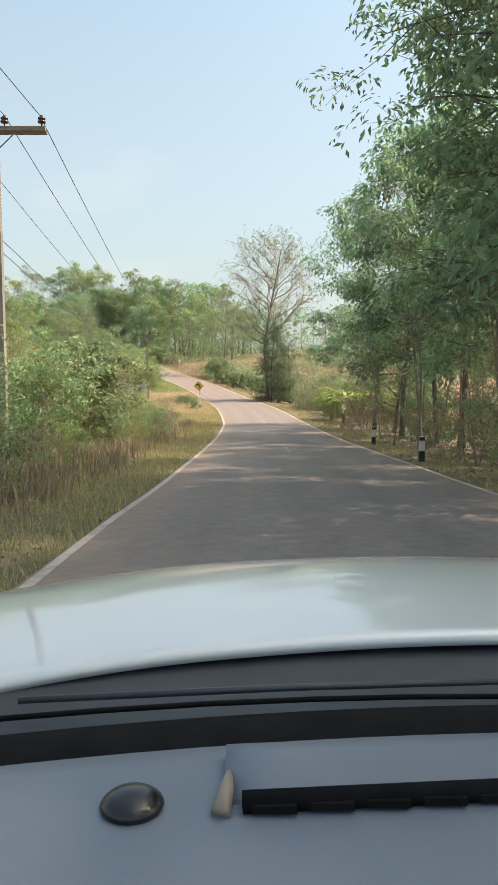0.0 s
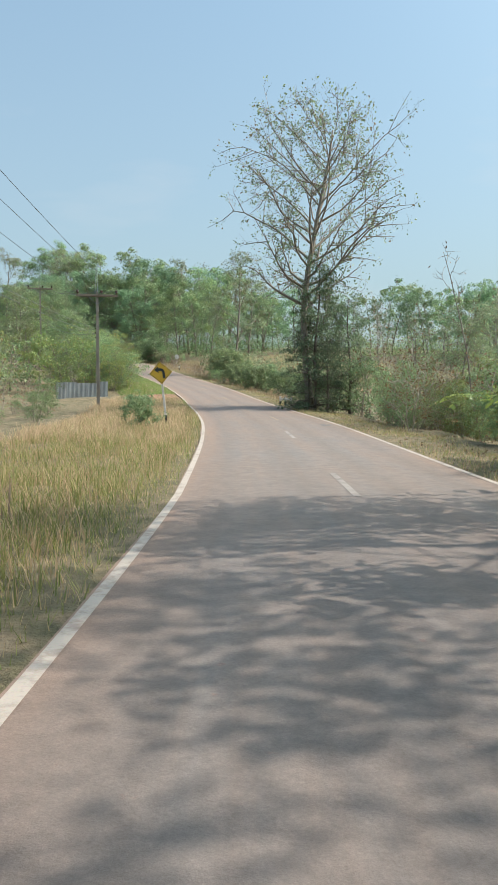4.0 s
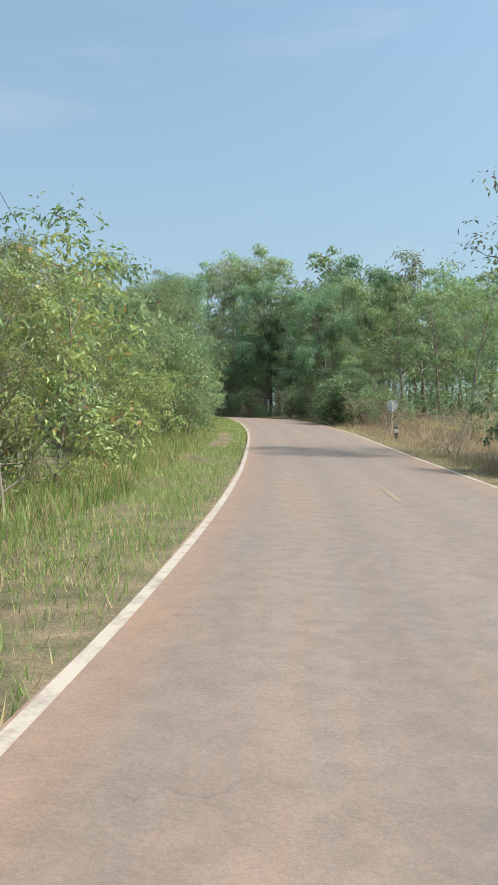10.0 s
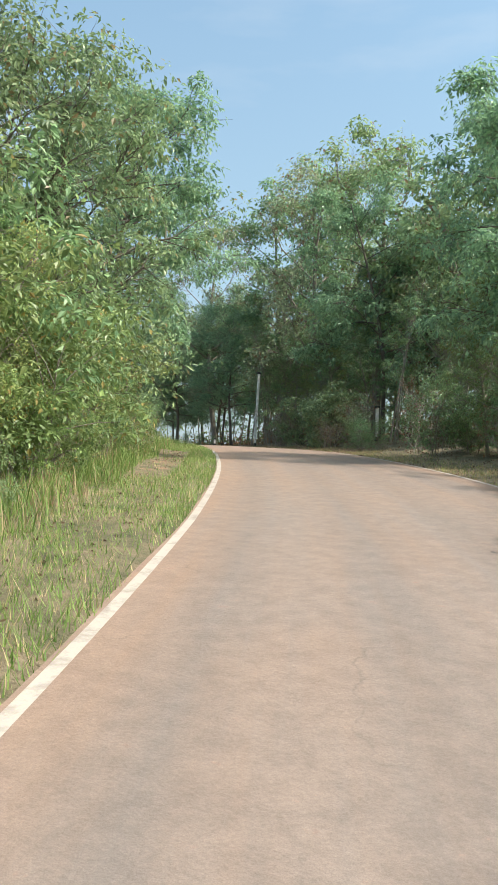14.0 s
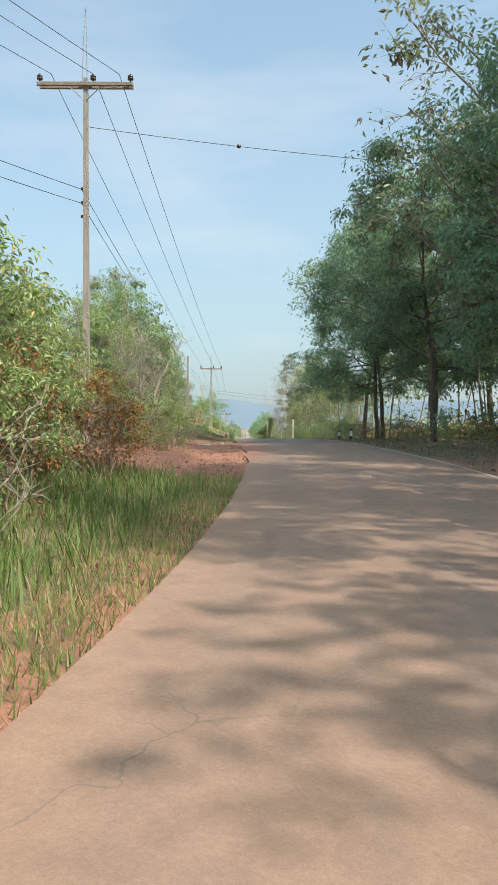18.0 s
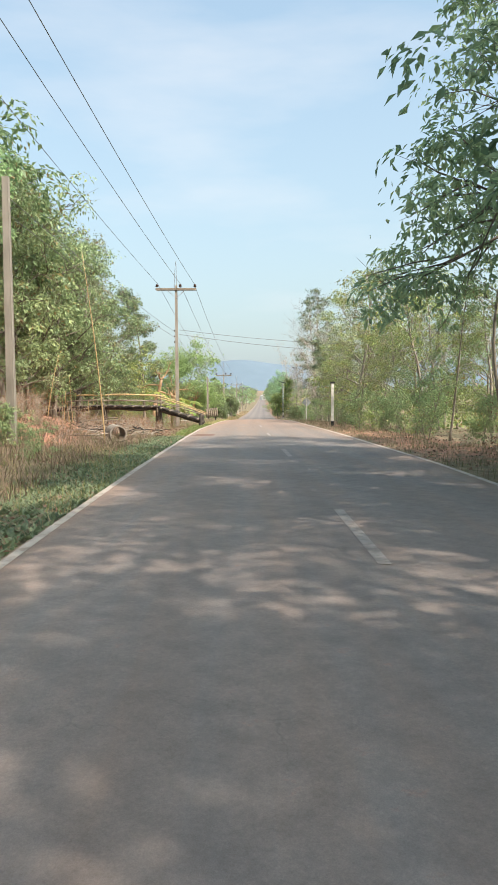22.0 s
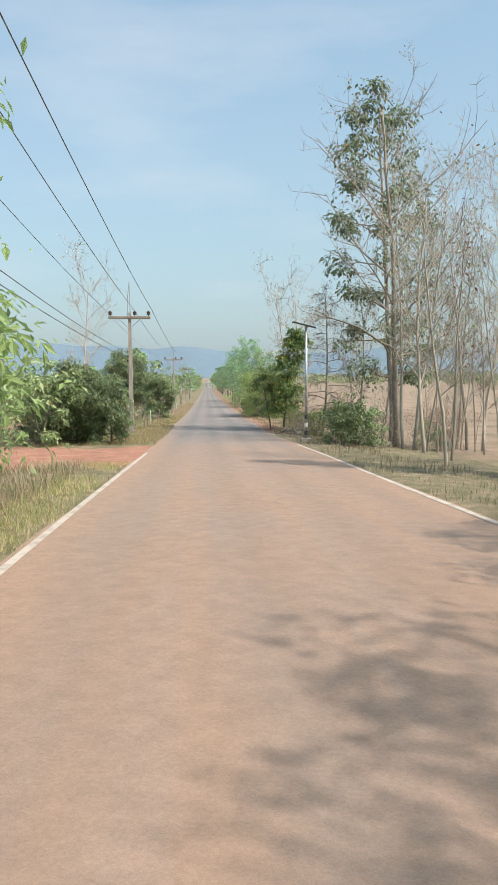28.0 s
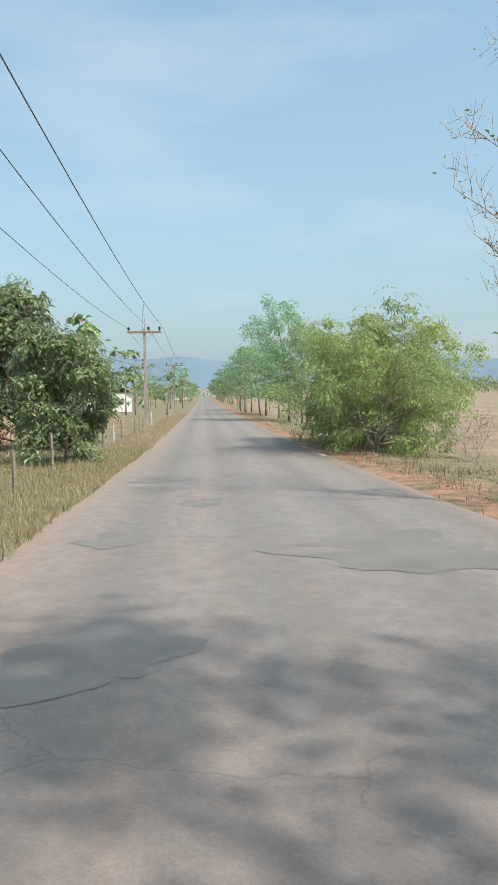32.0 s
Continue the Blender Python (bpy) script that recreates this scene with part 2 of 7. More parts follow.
PORCELAIN = plain_mat("brown_porcelain", (0.035, 0.018, 0.012), (0.07, 0.035, 0.022), 8, 0.25, 0, 0.0)
WIRE = plain_mat("wire_aluminium_dull", (0.10, 0.10, 0.10), (0.18, 0.18, 0.18), 8, 0.5, 0.5, 0.0)
WHITE_PAINT = plain_mat("white_road_paint", (0.50, 0.45, 0.39), (0.80, 0.77, 0.72), 5, 0.7, 0, 0.15)
BLACK_PAINT = plain_mat("black_paint", (0.02, 0.02, 0.02), (0.05, 0.05, 0.048), 5, 0.6, 0, 0.1)
SIGN_YELLOW = plain_mat("sign_yellow", (0.62, 0.36, 0.03), (0.72, 0.45, 0.05), 3, 0.45, 0, 0.0)
SIGN_BACK = plain_mat("sign_back_aluminium", (0.40, 0.41, 0.41), (0.56, 0.57, 0.57), 5, 0.5, 0.5, 0.0)
# distance haze is put into the hills' blue-grey base colour
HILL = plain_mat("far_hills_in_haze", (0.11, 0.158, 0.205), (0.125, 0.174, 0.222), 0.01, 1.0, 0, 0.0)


def ground_mat():
    """Leaf litter, dry turf and bare red earth by the plan's soil field, broken up by noise."""
    m, nt, bsdf, _ = nodes_of("roadside_ground")
    at = nt.nodes.new("ShaderNodeAttribute")
    at.attribute_name = "soil"
    big, mid, fine = noise_node(nt, 0.35, 6), noise_node(nt, 2.2, 6, 0.65), noise_node(nt, 22, 4, 0.7)
    turf = ramp_node(nt, [(0.28, (0.075, 0.075, 0.036)), (0.45, (0.155, 0.132, 0.072)), (0.58, (0.225, 0.172, 0.105)), (0.75, (0.325, 0.25, 0.16))])
    nt.links.new(mid.outputs["Fac"], turf.inputs["Fac"])
    red = ramp_node(nt, [(0.3, (0.23, 0.100, 0.068)), (0.5, (0.335, 0.155, 0.100)), (0.72, (0.42, 0.215, 0.140))])
    nt.links.new(mid.outputs["Fac"], red.inputs["Fac"])
    field = ramp_node(nt, [(0.32, (0.16, 0.125, 0.075)), (0.5, (0.235, 0.165, 0.115)), (0.68, (0.305, 0.215, 0.155))])
    nt.links.new(big.outputs["Fac"], field.inputs["Fac"])
    add = nt.nodes.new("ShaderNodeMath")
    add.operation = "ADD"
    nt.links.new(at.outputs["Fac"], add.inputs[0])
    half = nt.nodes.new("ShaderNodeMath")
    half.operation, half.inputs[1].default_value = "MULTIPLY_ADD", 0.9
    half.inputs[2].default_value = -0.45
    nt.links.new(mid.outputs["Fac"], half.inputs[0])
    nt.links.new(half.outputs[0], add.inputs[1])
    st = nt.nodes.new("ShaderNodeMapRange")
    st.inputs["From Min"].default_value, st.inputs["From Max"].default_value = 0.38, 0.62
    nt.links.new(add.outputs[0], st.inputs["Value"])
    at2 = nt.nodes.new("ShaderNodeAttribute")
    at2.attribute_name = "field"
    c = mix_rgb(nt, turf.outputs["Color"], red.outputs["Color"], st.outputs["Result"])
    c = mix_rgb(nt, c, field.outputs["Color"], at2.outputs["Fac"])
    c = mix_rgb(nt, c, fine.outputs["Fac"], 0.5, "OVERLAY")
    nt.links.new(c, bsdf.inputs["Base Color"])
    bsdf.inputs["Roughness"].default_value = 0.95
    bump(nt, bsdf, fine.outputs["Fac"], 0.8, 0.06)
    return m


def asphalt_mat():
    """Old chip-seal, paler and pink where red dust lies, streaked along the lanes, finely cracked."""
    m, nt, bsdf, _ = nodes_of("dusty_asphalt")
    def value(name):
        n = nt.nodes.new("ShaderNodeAttribute")
        n.attribute_name = name
        return n.outputs["Fac"]
    def math_node(op, a, b, c=None):
        n = nt.nodes.new("ShaderNodeMath")
        n.operation, n.use_clamp = op, op in ("MULTIPLY_ADD",)
        for i, v in enumerate((a, b, c)):
            if v is None:
                continue
            if isinstance(v, (int, float)):
                n.inputs[i].default_value = v
            else:
                nt.links.new(v, n.inputs[i])
        return n.outputs[0]
    big, mid, fine, grit = noise_node(nt, 0.3, 4, 0.6), noise_node(nt, 5.0, 6, 0.7), noise_node(nt, 38, 4, 0.75), noise_node(nt, 140, 2, 0.7)
    flow = nt.nodes.new("ShaderNodeCombineXYZ")
    nt.links.new(math_node("MULTIPLY", value("across"), 2.6), flow.inputs[0])
    nt.links.new(math_node("MULTIPLY", value("along"), 0.10), flow.inputs[1])
    streak = nt.nodes.new("ShaderNodeTexNoise")
    streak.inputs["Scale"].default_value, streak.inputs["Detail"].default_value, streak.inputs["Roughness"].default_value = 1.0, 5, 0.65
    nt.links.new(flow.outputs[0], streak.inputs["Vector"])
    base = ramp_node(nt, [(0.35, (0.162, 0.146, 0.139)), (0.65, (0.218, 0.196, 0.185))])
    red = ramp_node(nt, [(0.35, (0.256, 0.165, 0.117)), (0.65, (0.324, 0.208, 0.147))])
    for r in (base, red):
        nt.links.new(mid.outputs["Fac"], r.inputs["Fac"])
    k = math_node("MULTIPLY_ADD", math_node("SUBTRACT", streak.outputs["Fac"], 0.5), 0.95, value("dust"))
    k = math_node("MULTIPLY_ADD", math_node("SUBTRACT", big.outputs["Fac"], 0.55), 0.6, k)
    c = mix_rgb(nt, base.outputs["Color"], red.outputs["Color"], k)
    tk = math_node("MULTIPLY", math_node("MULTIPLY", value("track"), streak.outputs["Fac"]), 0.95)
    c = mix_rgb(nt, c, (0.090, 0.086, 0.083), tk)
    # red earth washed over the edge
    wk = nt.nodes.new("ShaderNodeMapRange")
    wk.inputs["From Min"].default_value, wk.inputs["From Max"].default_value = 0.30, 0.85
    nt.links.new(math_node("ADD", value("wash"), math_node("MULTIPLY", math_node("SUBTRACT", mid.outputs["Fac"], 0.5), 2.2)), wk.inputs["Value"])
    earth = ramp_node(nt, [(0.35, (0.24, 0.105, 0.072)), (0.65, (0.36, 0.170, 0.112))])
    nt.links.new(fine.outputs["Fac"], earth.inputs["Fac"])
    c = mix_rgb(nt, c, earth.outputs["Color"], wk.outputs["Result"])
    # cracks
    warp = noise_node(nt, 1.4, 4)
    co = nt.nodes.new("ShaderNodeTexCoord")
    add = nt.nodes.new("ShaderNodeMixRGB")
    add.blend_type, add.inputs["Fac"].default_value = "ADD", 0.8
    nt.links.new(co.outputs["Object"], add.inputs["Color1"])
    nt.links.new(warp.outputs["Color"], add.inputs["Color2"])
    vor = nt.nodes.new("ShaderNodeTexVoronoi")
    vor.feature, vor.inputs["Scale"].default_value = "DISTANCE_TO_EDGE", 0.55
    nt.links.new(add.outputs["Color"], vor.inputs["Vector"])
    thin = nt.nodes.new("ShaderNodeMapRange")
    thin.inputs["From Min"].default_value, thin.inputs["From Max"].default_value = 0.0, 0.008
    thin.inputs["To Min"].default_value, thin.inputs["To Max"].default_value = 0.42, 0.0
    nt.links.new(vor.outputs["Distance"], thin.inputs["Value"])
    some = nt.nodes.new("ShaderNodeMapRange")
    some.inputs["From Min"].default_value, some.inputs["From Max"].default_value = 0.56, 0.66
    nt.links.new(big.outputs["Fac"], some.inputs["Value"])
    c = mix_rgb(nt, c, (0.075, 0.066, 0.060), math_node("MULTIPLY", thin.outputs["Result"], some.outputs["Result"]))
    c = mix_rgb(nt, c, fine.outputs["Fac"], 0.30, "OVERLAY")
    c = mix_rgb(nt, c, grit.outputs["Fac"], 0.25, "OVERLAY")
    nt.links.new(c, bsdf.inputs["Base Color"])
    bsdf.inputs["Roughness"].default_value = 0.85
    bump(nt, bsdf, fine.outputs["Fac"], 0.6, 0.01)
    return m


def line_mat(name, c1, c2, keep):
    """Worn paint: the asphalt shows through where it has gone."""
    m, nt, bsdf, _ = nodes_of(name)
    n, f = noise_node(nt, 3.5, 8, 0.75), noise_node(nt, 60, 3)
    r = ramp_node(nt, [(keep - 0.09, c1), (keep + 0.09, c2)])
    nt.links.new(n.outputs["Fac"], r.inputs["Fac"])
    nt.links.new(mix_rgb(nt, r.outputs["Color"], f.outputs["Color"], 0.15, "OVERLAY"), bsdf.inputs["Base Color"])
    bsdf.inputs["Roughness"].default_value = 0.75
    return m


GROUND, ASPHALT = ground_mat(), asphalt_mat()
EDGE_LINE = line_mat("worn_white_line", (0.27, 0.215, 0.18), (0.46, 0.40, 0.345), 0.44)
DASH_LINE = line_mat("worn_yellow_dash", (0.22, 0.17, 0.13), (0.33, 0.24, 0.15), 0.52)
DASH_GREY = line_mat("worn_grey_dash", (0.18, 0.155, 0.14), (0.32, 0.28, 0.25), 0.48)

# ---- mesh helpers ----
class Geo:
    """Collects points and faces of one mesh."""

    def __init__(self):
        self.v, self.f, self.n = [], [], 0

    def add(self, verts, faces):
        verts = np.asarray(verts, float).reshape(-1, 3)
        self.v.append(verts)
        self.f += (np.asarray(faces) + self.n).tolist() if not isinstance(faces, list) else [[i + self.n for i in q] for q in faces]
        self.n += len(verts)
        return self

    def tube(self, pts, radii, sides=6, cap=True):
        pts = np.asarray(pts, float)
        radii = np.broadcast_to(np.asarray(radii, float), (len(pts),))
        tang = np.gradient(pts, axis=0)
        tang /= np.linalg.norm(tang, axis=1)[:, None] + 1e-9
        ref = np.array([0, 0, 1.0]) if abs(tang[0][2]) < 0.9 else np.array([1.0, 0, 0])
        a = np.cross(tang, ref)
        a /= np.linalg.norm(a, axis=1)[:, None] + 1e-9
        b = np.cross(tang, a)
        ang = np.arange(sides) * 2 * np.pi / sides
        ring = a[:, None] * np.cos(ang)[None, :, None] + b[:, None] * np.sin(ang)[None, :, None]
        v = pts[:, None] + ring * radii[:, None, None]
        n, k = len(pts), np.arange(sides)
        f = []
        for i in range(n - 1):
            p, q = i * sides, (i + 1) * sides
            f += np.stack([p + k, p + (k + 1) % sides, q + (k + 1) % sides, q + k], 1).tolist()
        if cap and sides > 3:
            f += [list(range(sides))[::-1], list(range((n - 1) * sides, n * sides))]
        return self.add(v.reshape(-1, 3), f)

    def box(self, c, size, turn=None, taper=1.0):
        sx, sy, sz = (q / 2 for q in size)
        v = np.array([[x * (taper if z > 0 else 1) * sx, y * (taper if z > 0 else 1) * sy, z * sz] for z in (-1, 1) for x, y in ((-1, -1), (1, -1), (1, 1), (-1, 1))])
        if turn is not None:
            v = v @ np.array(turn.to_3x3()).T
        return self.add(v + np.asarray(c, float), [[3, 2, 1, 0], [4, 5, 6, 7], [0, 1, 5, 4], [1, 2, 6, 5], [2, 3, 7, 6], [3, 0, 4, 7]])

    def lathe(self, profile, sides=12, at=(0, 0, 0)):
        ang = np.arange(sides) * 2 * np.pi / sides
        v = np.array([[r * np.cos(t), r * np.sin(t), z] for r, z in profile for t in ang]) + np.asarray(at)
        k, f = np.arange(sides), []
        for i in range(len(profile) - 1):
            p, q = i * sides, (i + 1) * sides
            f += np.stack([p + k, p + (k + 1) % sides, q + (k + 1) % sides, q + k], 1).tolist()
        f += [list(range(sides))[::-1], list(range((len(profile) - 1) * sides, len(profile) * sides))]
        return self.add(v, f)

    def leaves(self, pos, way, size, width=0.45, rng=np.random, face=None):
        """Pointed folded leaves: pos N x 3, way the direction of each, size its length, face the way its upper side looks."""
        pos, way = np.asarray(pos, float), np.asarray(way, float)
        n = len(pos)
        way = way / (np.linalg.norm(way, axis=1)[:, None] + 1e-9)
        side = np.cross(way, rng.normal(size=(n, 3)) + np.array([0, 0, 0.55]) if face is None else face)
        side /= np.linalg.norm(side, axis=1)[:, None] + 1e-9
        drop = np.cross(side, way) * 0.12
        size = np.broadcast_to(np.asarray(size, float), (n,))[:, None]
        mid = pos + way * size * 0.45
        v = np.stack([pos, mid + (side * width / 2 + drop) * size, pos + way * size, mid - (side * width / 2 - drop) * size], 1)
        i = np.arange(n)[:, None] * 4
        return self.add(v.reshape(-1, 3), np.hstack([i, i + 1, i + 2, i + 3]))

    def mesh(self, name, mat, smooth=False):
        me = bpy.data.meshes.new(name)
        me.from_pydata(np.vstack(self.v).tolist(), [], self.f)
        me.materials.append(mat)
        if smooth:
            me.polygons.foreach_set("use_smooth", [True] * len(me.polygons))
        me.update()
        return me


def part(name, geo, material, parent, label="", smooth=False):
    """Links a Geo as one mesh object under a thing or a part."""
    ob = new(name, geo.mesh(name, material, smooth) if isinstance(geo, Geo) else geo)
    if parent:
        ob.parent = parent
    return tagged(ob, label)


def bevelled(ob, width=0.01, segments=2):
    b = ob.modifiers.new("edge", "BEVEL")
    b.width, b.segments, b.limit_method = width, segments, "ANGLE"
    return ob


# ---- the road's line ----
ROAD = [
    (1.14, -40.00, 1.00),
    (1.10, 0.00, -0.00),
    (1.08, 15.87, -0.67),
    (0.91, 32.32, -1.23),
    (0.65, 49.03, -1.50),
    (-0.37, 66.91, -1.37),
    (-3.02, 86.15, -0.96),
    (-7.25, 105.73, 0.08),
    (-13.11, 125.24, 1.45),
    (-19.83, 144.50, 3.13),
    (-27.97, 162.06, 4.72),
    (-38.32, 178.29, 5.79),
    (-51.19, 192.68, 6.36),
    (-65.67, 205.84, 6.64),
    (-80.25, 217.95, 6.65),
    (-95.38, 230.37, 6.31),
    (-110.09, 242.47, 5.92),
    (-124.84, 254.86, 5.39),
    (-139.34, 267.18, 4.68),
    (-154.12, 280.06, 3.98),
    (-158.21, 283.68, 3.85),
    (-177.05, 300.12, 3.30),
    (-203.42, 323.13, 2.67),
    (-248.64, 362.57, 1.83),
    (-346.60, 448.03, 0.53),
    (-534.99, 612.37, -0.97),
    (-836.42, 875.32, -1.77),
    (-1288.55, 1269.75, -1.77),
]
# left edge, right edge of the asphalt along the way
EDGES = [(-60, -2.95, 3.1), (10, -2.93, 3.2), (20, -2.72, 3.22), (34, -2.36, 3.05), (48, -2.3, 2.9), (62, -2.5, 2.8), (84, -2.6, 2.75), (92, -2.45, 2.78),
         (106, -2.35, 3.0), (120, -2.35, 3.1), (141, -2.48, 3.25), (157, -2.45, 3.4), (170, -2.6, 3.1), (189, -2.68, 2.7), (200, -2.52, 2.6), (212, -2.75, 2.6),
         (225, -3.1, 2.6), (240, -3.3, 2.65), (252, -3.35, 3.0), (266, -3.38, 3.05), (274, -3.32, 3.0), (284, -3.05, 2.9), (307, -2.75, 2.9), (324, -2.6, 2.95),
         (342, -2.62, 2.6), (352, -2.85, 2.55), (372, -2.75, 2.5), (2000, -2.7, 2.6)]


def spline(points, n=16):
    c = np.array(points, float)
    c = np.vstack([2 * c[0] - c[1], c, 2 * c[-1] - c[-2]])
    out = []
    for i in range(1, len(c) - 2):
        p0, p1, p2, p3 = c[i - 1:i + 3]
        for k in range(n):
            u = k / n
            out.append(0.5 * (2 * p1 + (p2 - p0) * u + (2 * p0 - 5 * p1 + 4 * p2 - p3) * u * u + (3 * p1 - p0 - 3 * p2 + p3) * u ** 3))
    out.append(c[-2])
    return np.array(out)


_line = spline(ROAD)
_len = np.r_[0, np.cumsum(np.hypot(*np.diff(_line[:, :2], axis=0).T))] - math.dist(ROAD[0][:2], ROAD[1][:2])
RS = np.arange(-40.0, 1400.0, 1.0)
RX, RY, RZ = (np.interp(RS, _len, _line[:, k]) for k in range(3))
_tx, _ty = np.gradient(RX), np.gradient(RY)
_tl = np.hypot(_tx, _ty)
TX, TY = _tx / _tl, _ty / _tl
ROAD_TREE = KDTree(len(RS))
for _i in range(len(RS)):
    ROAD_TREE.insert((RX[_i], RY[_i], 0), _i)
ROAD_TREE.balance()


def heading(s):
    """Degrees by which the road's way is turned left of +y."""
    return math.degrees(math.atan2(-np.interp(s, RS, TX), np.interp(s, RS, TY)))


# height of the roadside over the road, by distance from its edge; one row a stretch
BANK_S = [-60, 30, 60, 75, 105, 130, 180, 200, 215, 232, 245, 258, 268, 280, 296, 310, 330, 2000]
BANK_L = {1.0: [-.05] * 18,
          2.6: [-.05, -.05, 0, -.1, -.25, 0, .05, .15, .05, .1, .1, .05, -.2, -.45, -.25, -.1, -.1, -.15],
          6.0: [.1, .1, -.1, -.4, -.5, .3, .5, .9, .7, .6, .7, 1.1, .7, -.55, -.4, -.15, -.1, -.3],
          11.: [.4, .3, -.2, -.6, -.5, .6, 1.0, 1.6, 2.0, 1.7, 1.6, 2.0, 1.5, .5, -.1, -.2, -.2, -.4],
          25.: [1.2, 1.0, .4, -.2, .2, 1.2, 2.0, 2.2, 2.4, 2.2, 1.9, 1.6, .9, .6, .1, -.2, -.2, -.4],
          48.: [4.0, 4.5, 4.5, 3.5, 3.0, 3.0, 3.0, 2.6, 2.4, 2.2, 1.6, 1.2, .8, .4, -.2, -.4, -.4, -.4]}
BANK_R = {1.0: [-.06] * 18,
          2.6: [-.05, -.1, -.15, -.25, -.25, -.05, .05, .1, .05, 0, -.05, -.05, -.1, -.15, -.15, -.15, -.2, -.2],
          6.0: [-.1, -.3, -.5, -.9, -.8, 0, .4, .6, .3, .1, 0, 0, -.1, -.3, -.3, -.4, -.5, -.5],
          11.: [0, -.2, -.4, -.9, -.8, .3, .9, 1.0, .6, .2, 0, -.1, -.2, -.4, -.5, -.6, -.7, -.6],
          25.: [.2, .3, .6, .5, .4, 1.4, 2.0, 1.6, 1.0, .4, 0, -.3, -.5, -.7, -.7, -.7, -.7, -.6],
          48.: [1.5, 2.2, 3.2, 3.2, 3.0, 3.4, 3.0, 2.2, 1.4, .6, 0, -.4, -.7, -.7, -.7, -.7, -.7, -.6]}


def edges_at(s):
    return tuple(np.interp(s, [e[0] for e in EDGES], [e[k] for e in EDGES]) for k in (1, 2))


def rough_noise(x, y):
    """Small uneven ground, smooth and seeded."""
    return (np.sin(x * 0.9 + 1.3 * np.sin(y * 0.53)) * np.cos(y * 0.77 + 0.8 * np.sin(x * 0.41)) * 0.09
            + np.sin(x * 2.7 + y * 1.9) * np.cos(y * 2.3 - x * 1.1) * 0.04)


def bank(s, d):
    """Height over the road's middle at s, d (arrays or numbers)."""
    s, d = np.broadcast_arrays(np.asarray(s, float), np.asarray(d, float))
    le, ri = edges_at(s)
    out = np.where(np.abs(d) < 3.2, -0.012 * np.abs(d), -0.04)
    for table, gap in ((BANK_L, le - d), (BANK_R, d - ri)):
        rows = [np.full(s.shape, -0.035), *(np.interp(s, BANK_S, v) for v in table.values())]
        at = [0.0, *table.keys()]
        h = rows[0].copy()
        for k in range(len(at) - 1):
            u = np.clip((gap - at[k]) / (at[k + 1] - at[k]), 0, 1)
            h = h + (rows[k + 1] - rows[k]) * (u * u * (3 - 2 * u) if k else u)
        x, y = s, d
        h = h + rough_noise(x, y) * np.clip((gap - 0.4) / 2.0, 0, 1)
        out = np.where(gap > 0, h, out)
    return out


def spot(s, d, h=0.0):
    """World place of road coordinates; h over the ground there."""
    s, d = np.broadcast_arrays(np.asarray(s, float), np.asarray(d, float))
    tx, ty = np.interp(s, RS, TX), np.interp(s, RS, TY)
    return np.stack([np.interp(s, RS, RX) + ty * d, np.interp(s, RS, RY) - tx * d, np.interp(s, RS, RZ) + bank(s, d) + h], -1)


def stand(s, d, turn=0.0, size=1.0, sink=0.0):
    """The pose of a thing at s, d: its y along the road, turned by so many degrees."""
    x, y, z = spot(s, d)
    return pose(x, y, z - sink, 0, 0, heading(s) + turn) @ Matrix.Scale(size, 4)


def set_attr(me, name, values):
    a = me.attributes.new(name, "FLOAT", "POINT")
    a.data.foreach_set("value", np.asarray(values, np.float32))


def grid_faces(rows, cols):
    i = (np.arange(rows - 1)[:, None] * cols + np.arange(cols - 1)[None]).ravel()
    return np.stack([i, i + 1, i + cols + 1, i + cols], 1)


# ---- road, verges, ground ----
def soil_at(s, d):
    """How bare and red the earth is, 0 to 1."""
    def zone(s0, s1, d0, d1, v, soft=1.5):
        return v * np.clip((s - s0) / soft + 0.5, 0, 1) * np.clip((s1 - s) / soft + 0.5, 0, 1) * np.clip((d - d0) / soft + 0.5, 0, 1) * np.clip((d1 - d) / soft + 0.5, 0, 1)
    z = 0.22 + zone(76, 100, -9, -3, 0.08, 3) + zone(88.5, 97.0, -5.2, -2, 0.30, 1.5) + zone(128, 141, -4.0, -3.0, 0.16, 0.8) + zone(162, 175, -4.5, -3.4, 0.18, 0.8) + zone(207, 233, -10, -2, 0.8, 3) + zone(186, 206, -3.6, -2, 0.4)
    z = z + zone(232, 250, -16, -5.5, 0.06, 3) + zone(250, 262, -16, -7, 0.36, 3) + zone(257, 267.5, -9, -2.4, 0.22) + zone(266, 272, -9, -3.8, 0.2) + zone(271, 300, -16, -5.8, 0.75, 2) + zone(256, 275, -15, -7.2, 0.8, 2) + zone(284, 300, -9, -5.0, 0.4, 2) + zone(300, 318, -14, -5.5, 0.5) + zone(321, 330, -40, -2, 0.85)
    z = z + zone(330, 420, -40, -7, 0.35, 4) + zone(-10, 70, 22, 60, 0.0) + zone(66, 112, 16, 60, 0.4, 4) + zone(252, 300, 3, 6.5, 0.32) + zone(180, 215, 2, 5.5, 0.3) + zone(340, 700, 2, 4.4, 0.3)
    return np.clip(z, 0, 1)


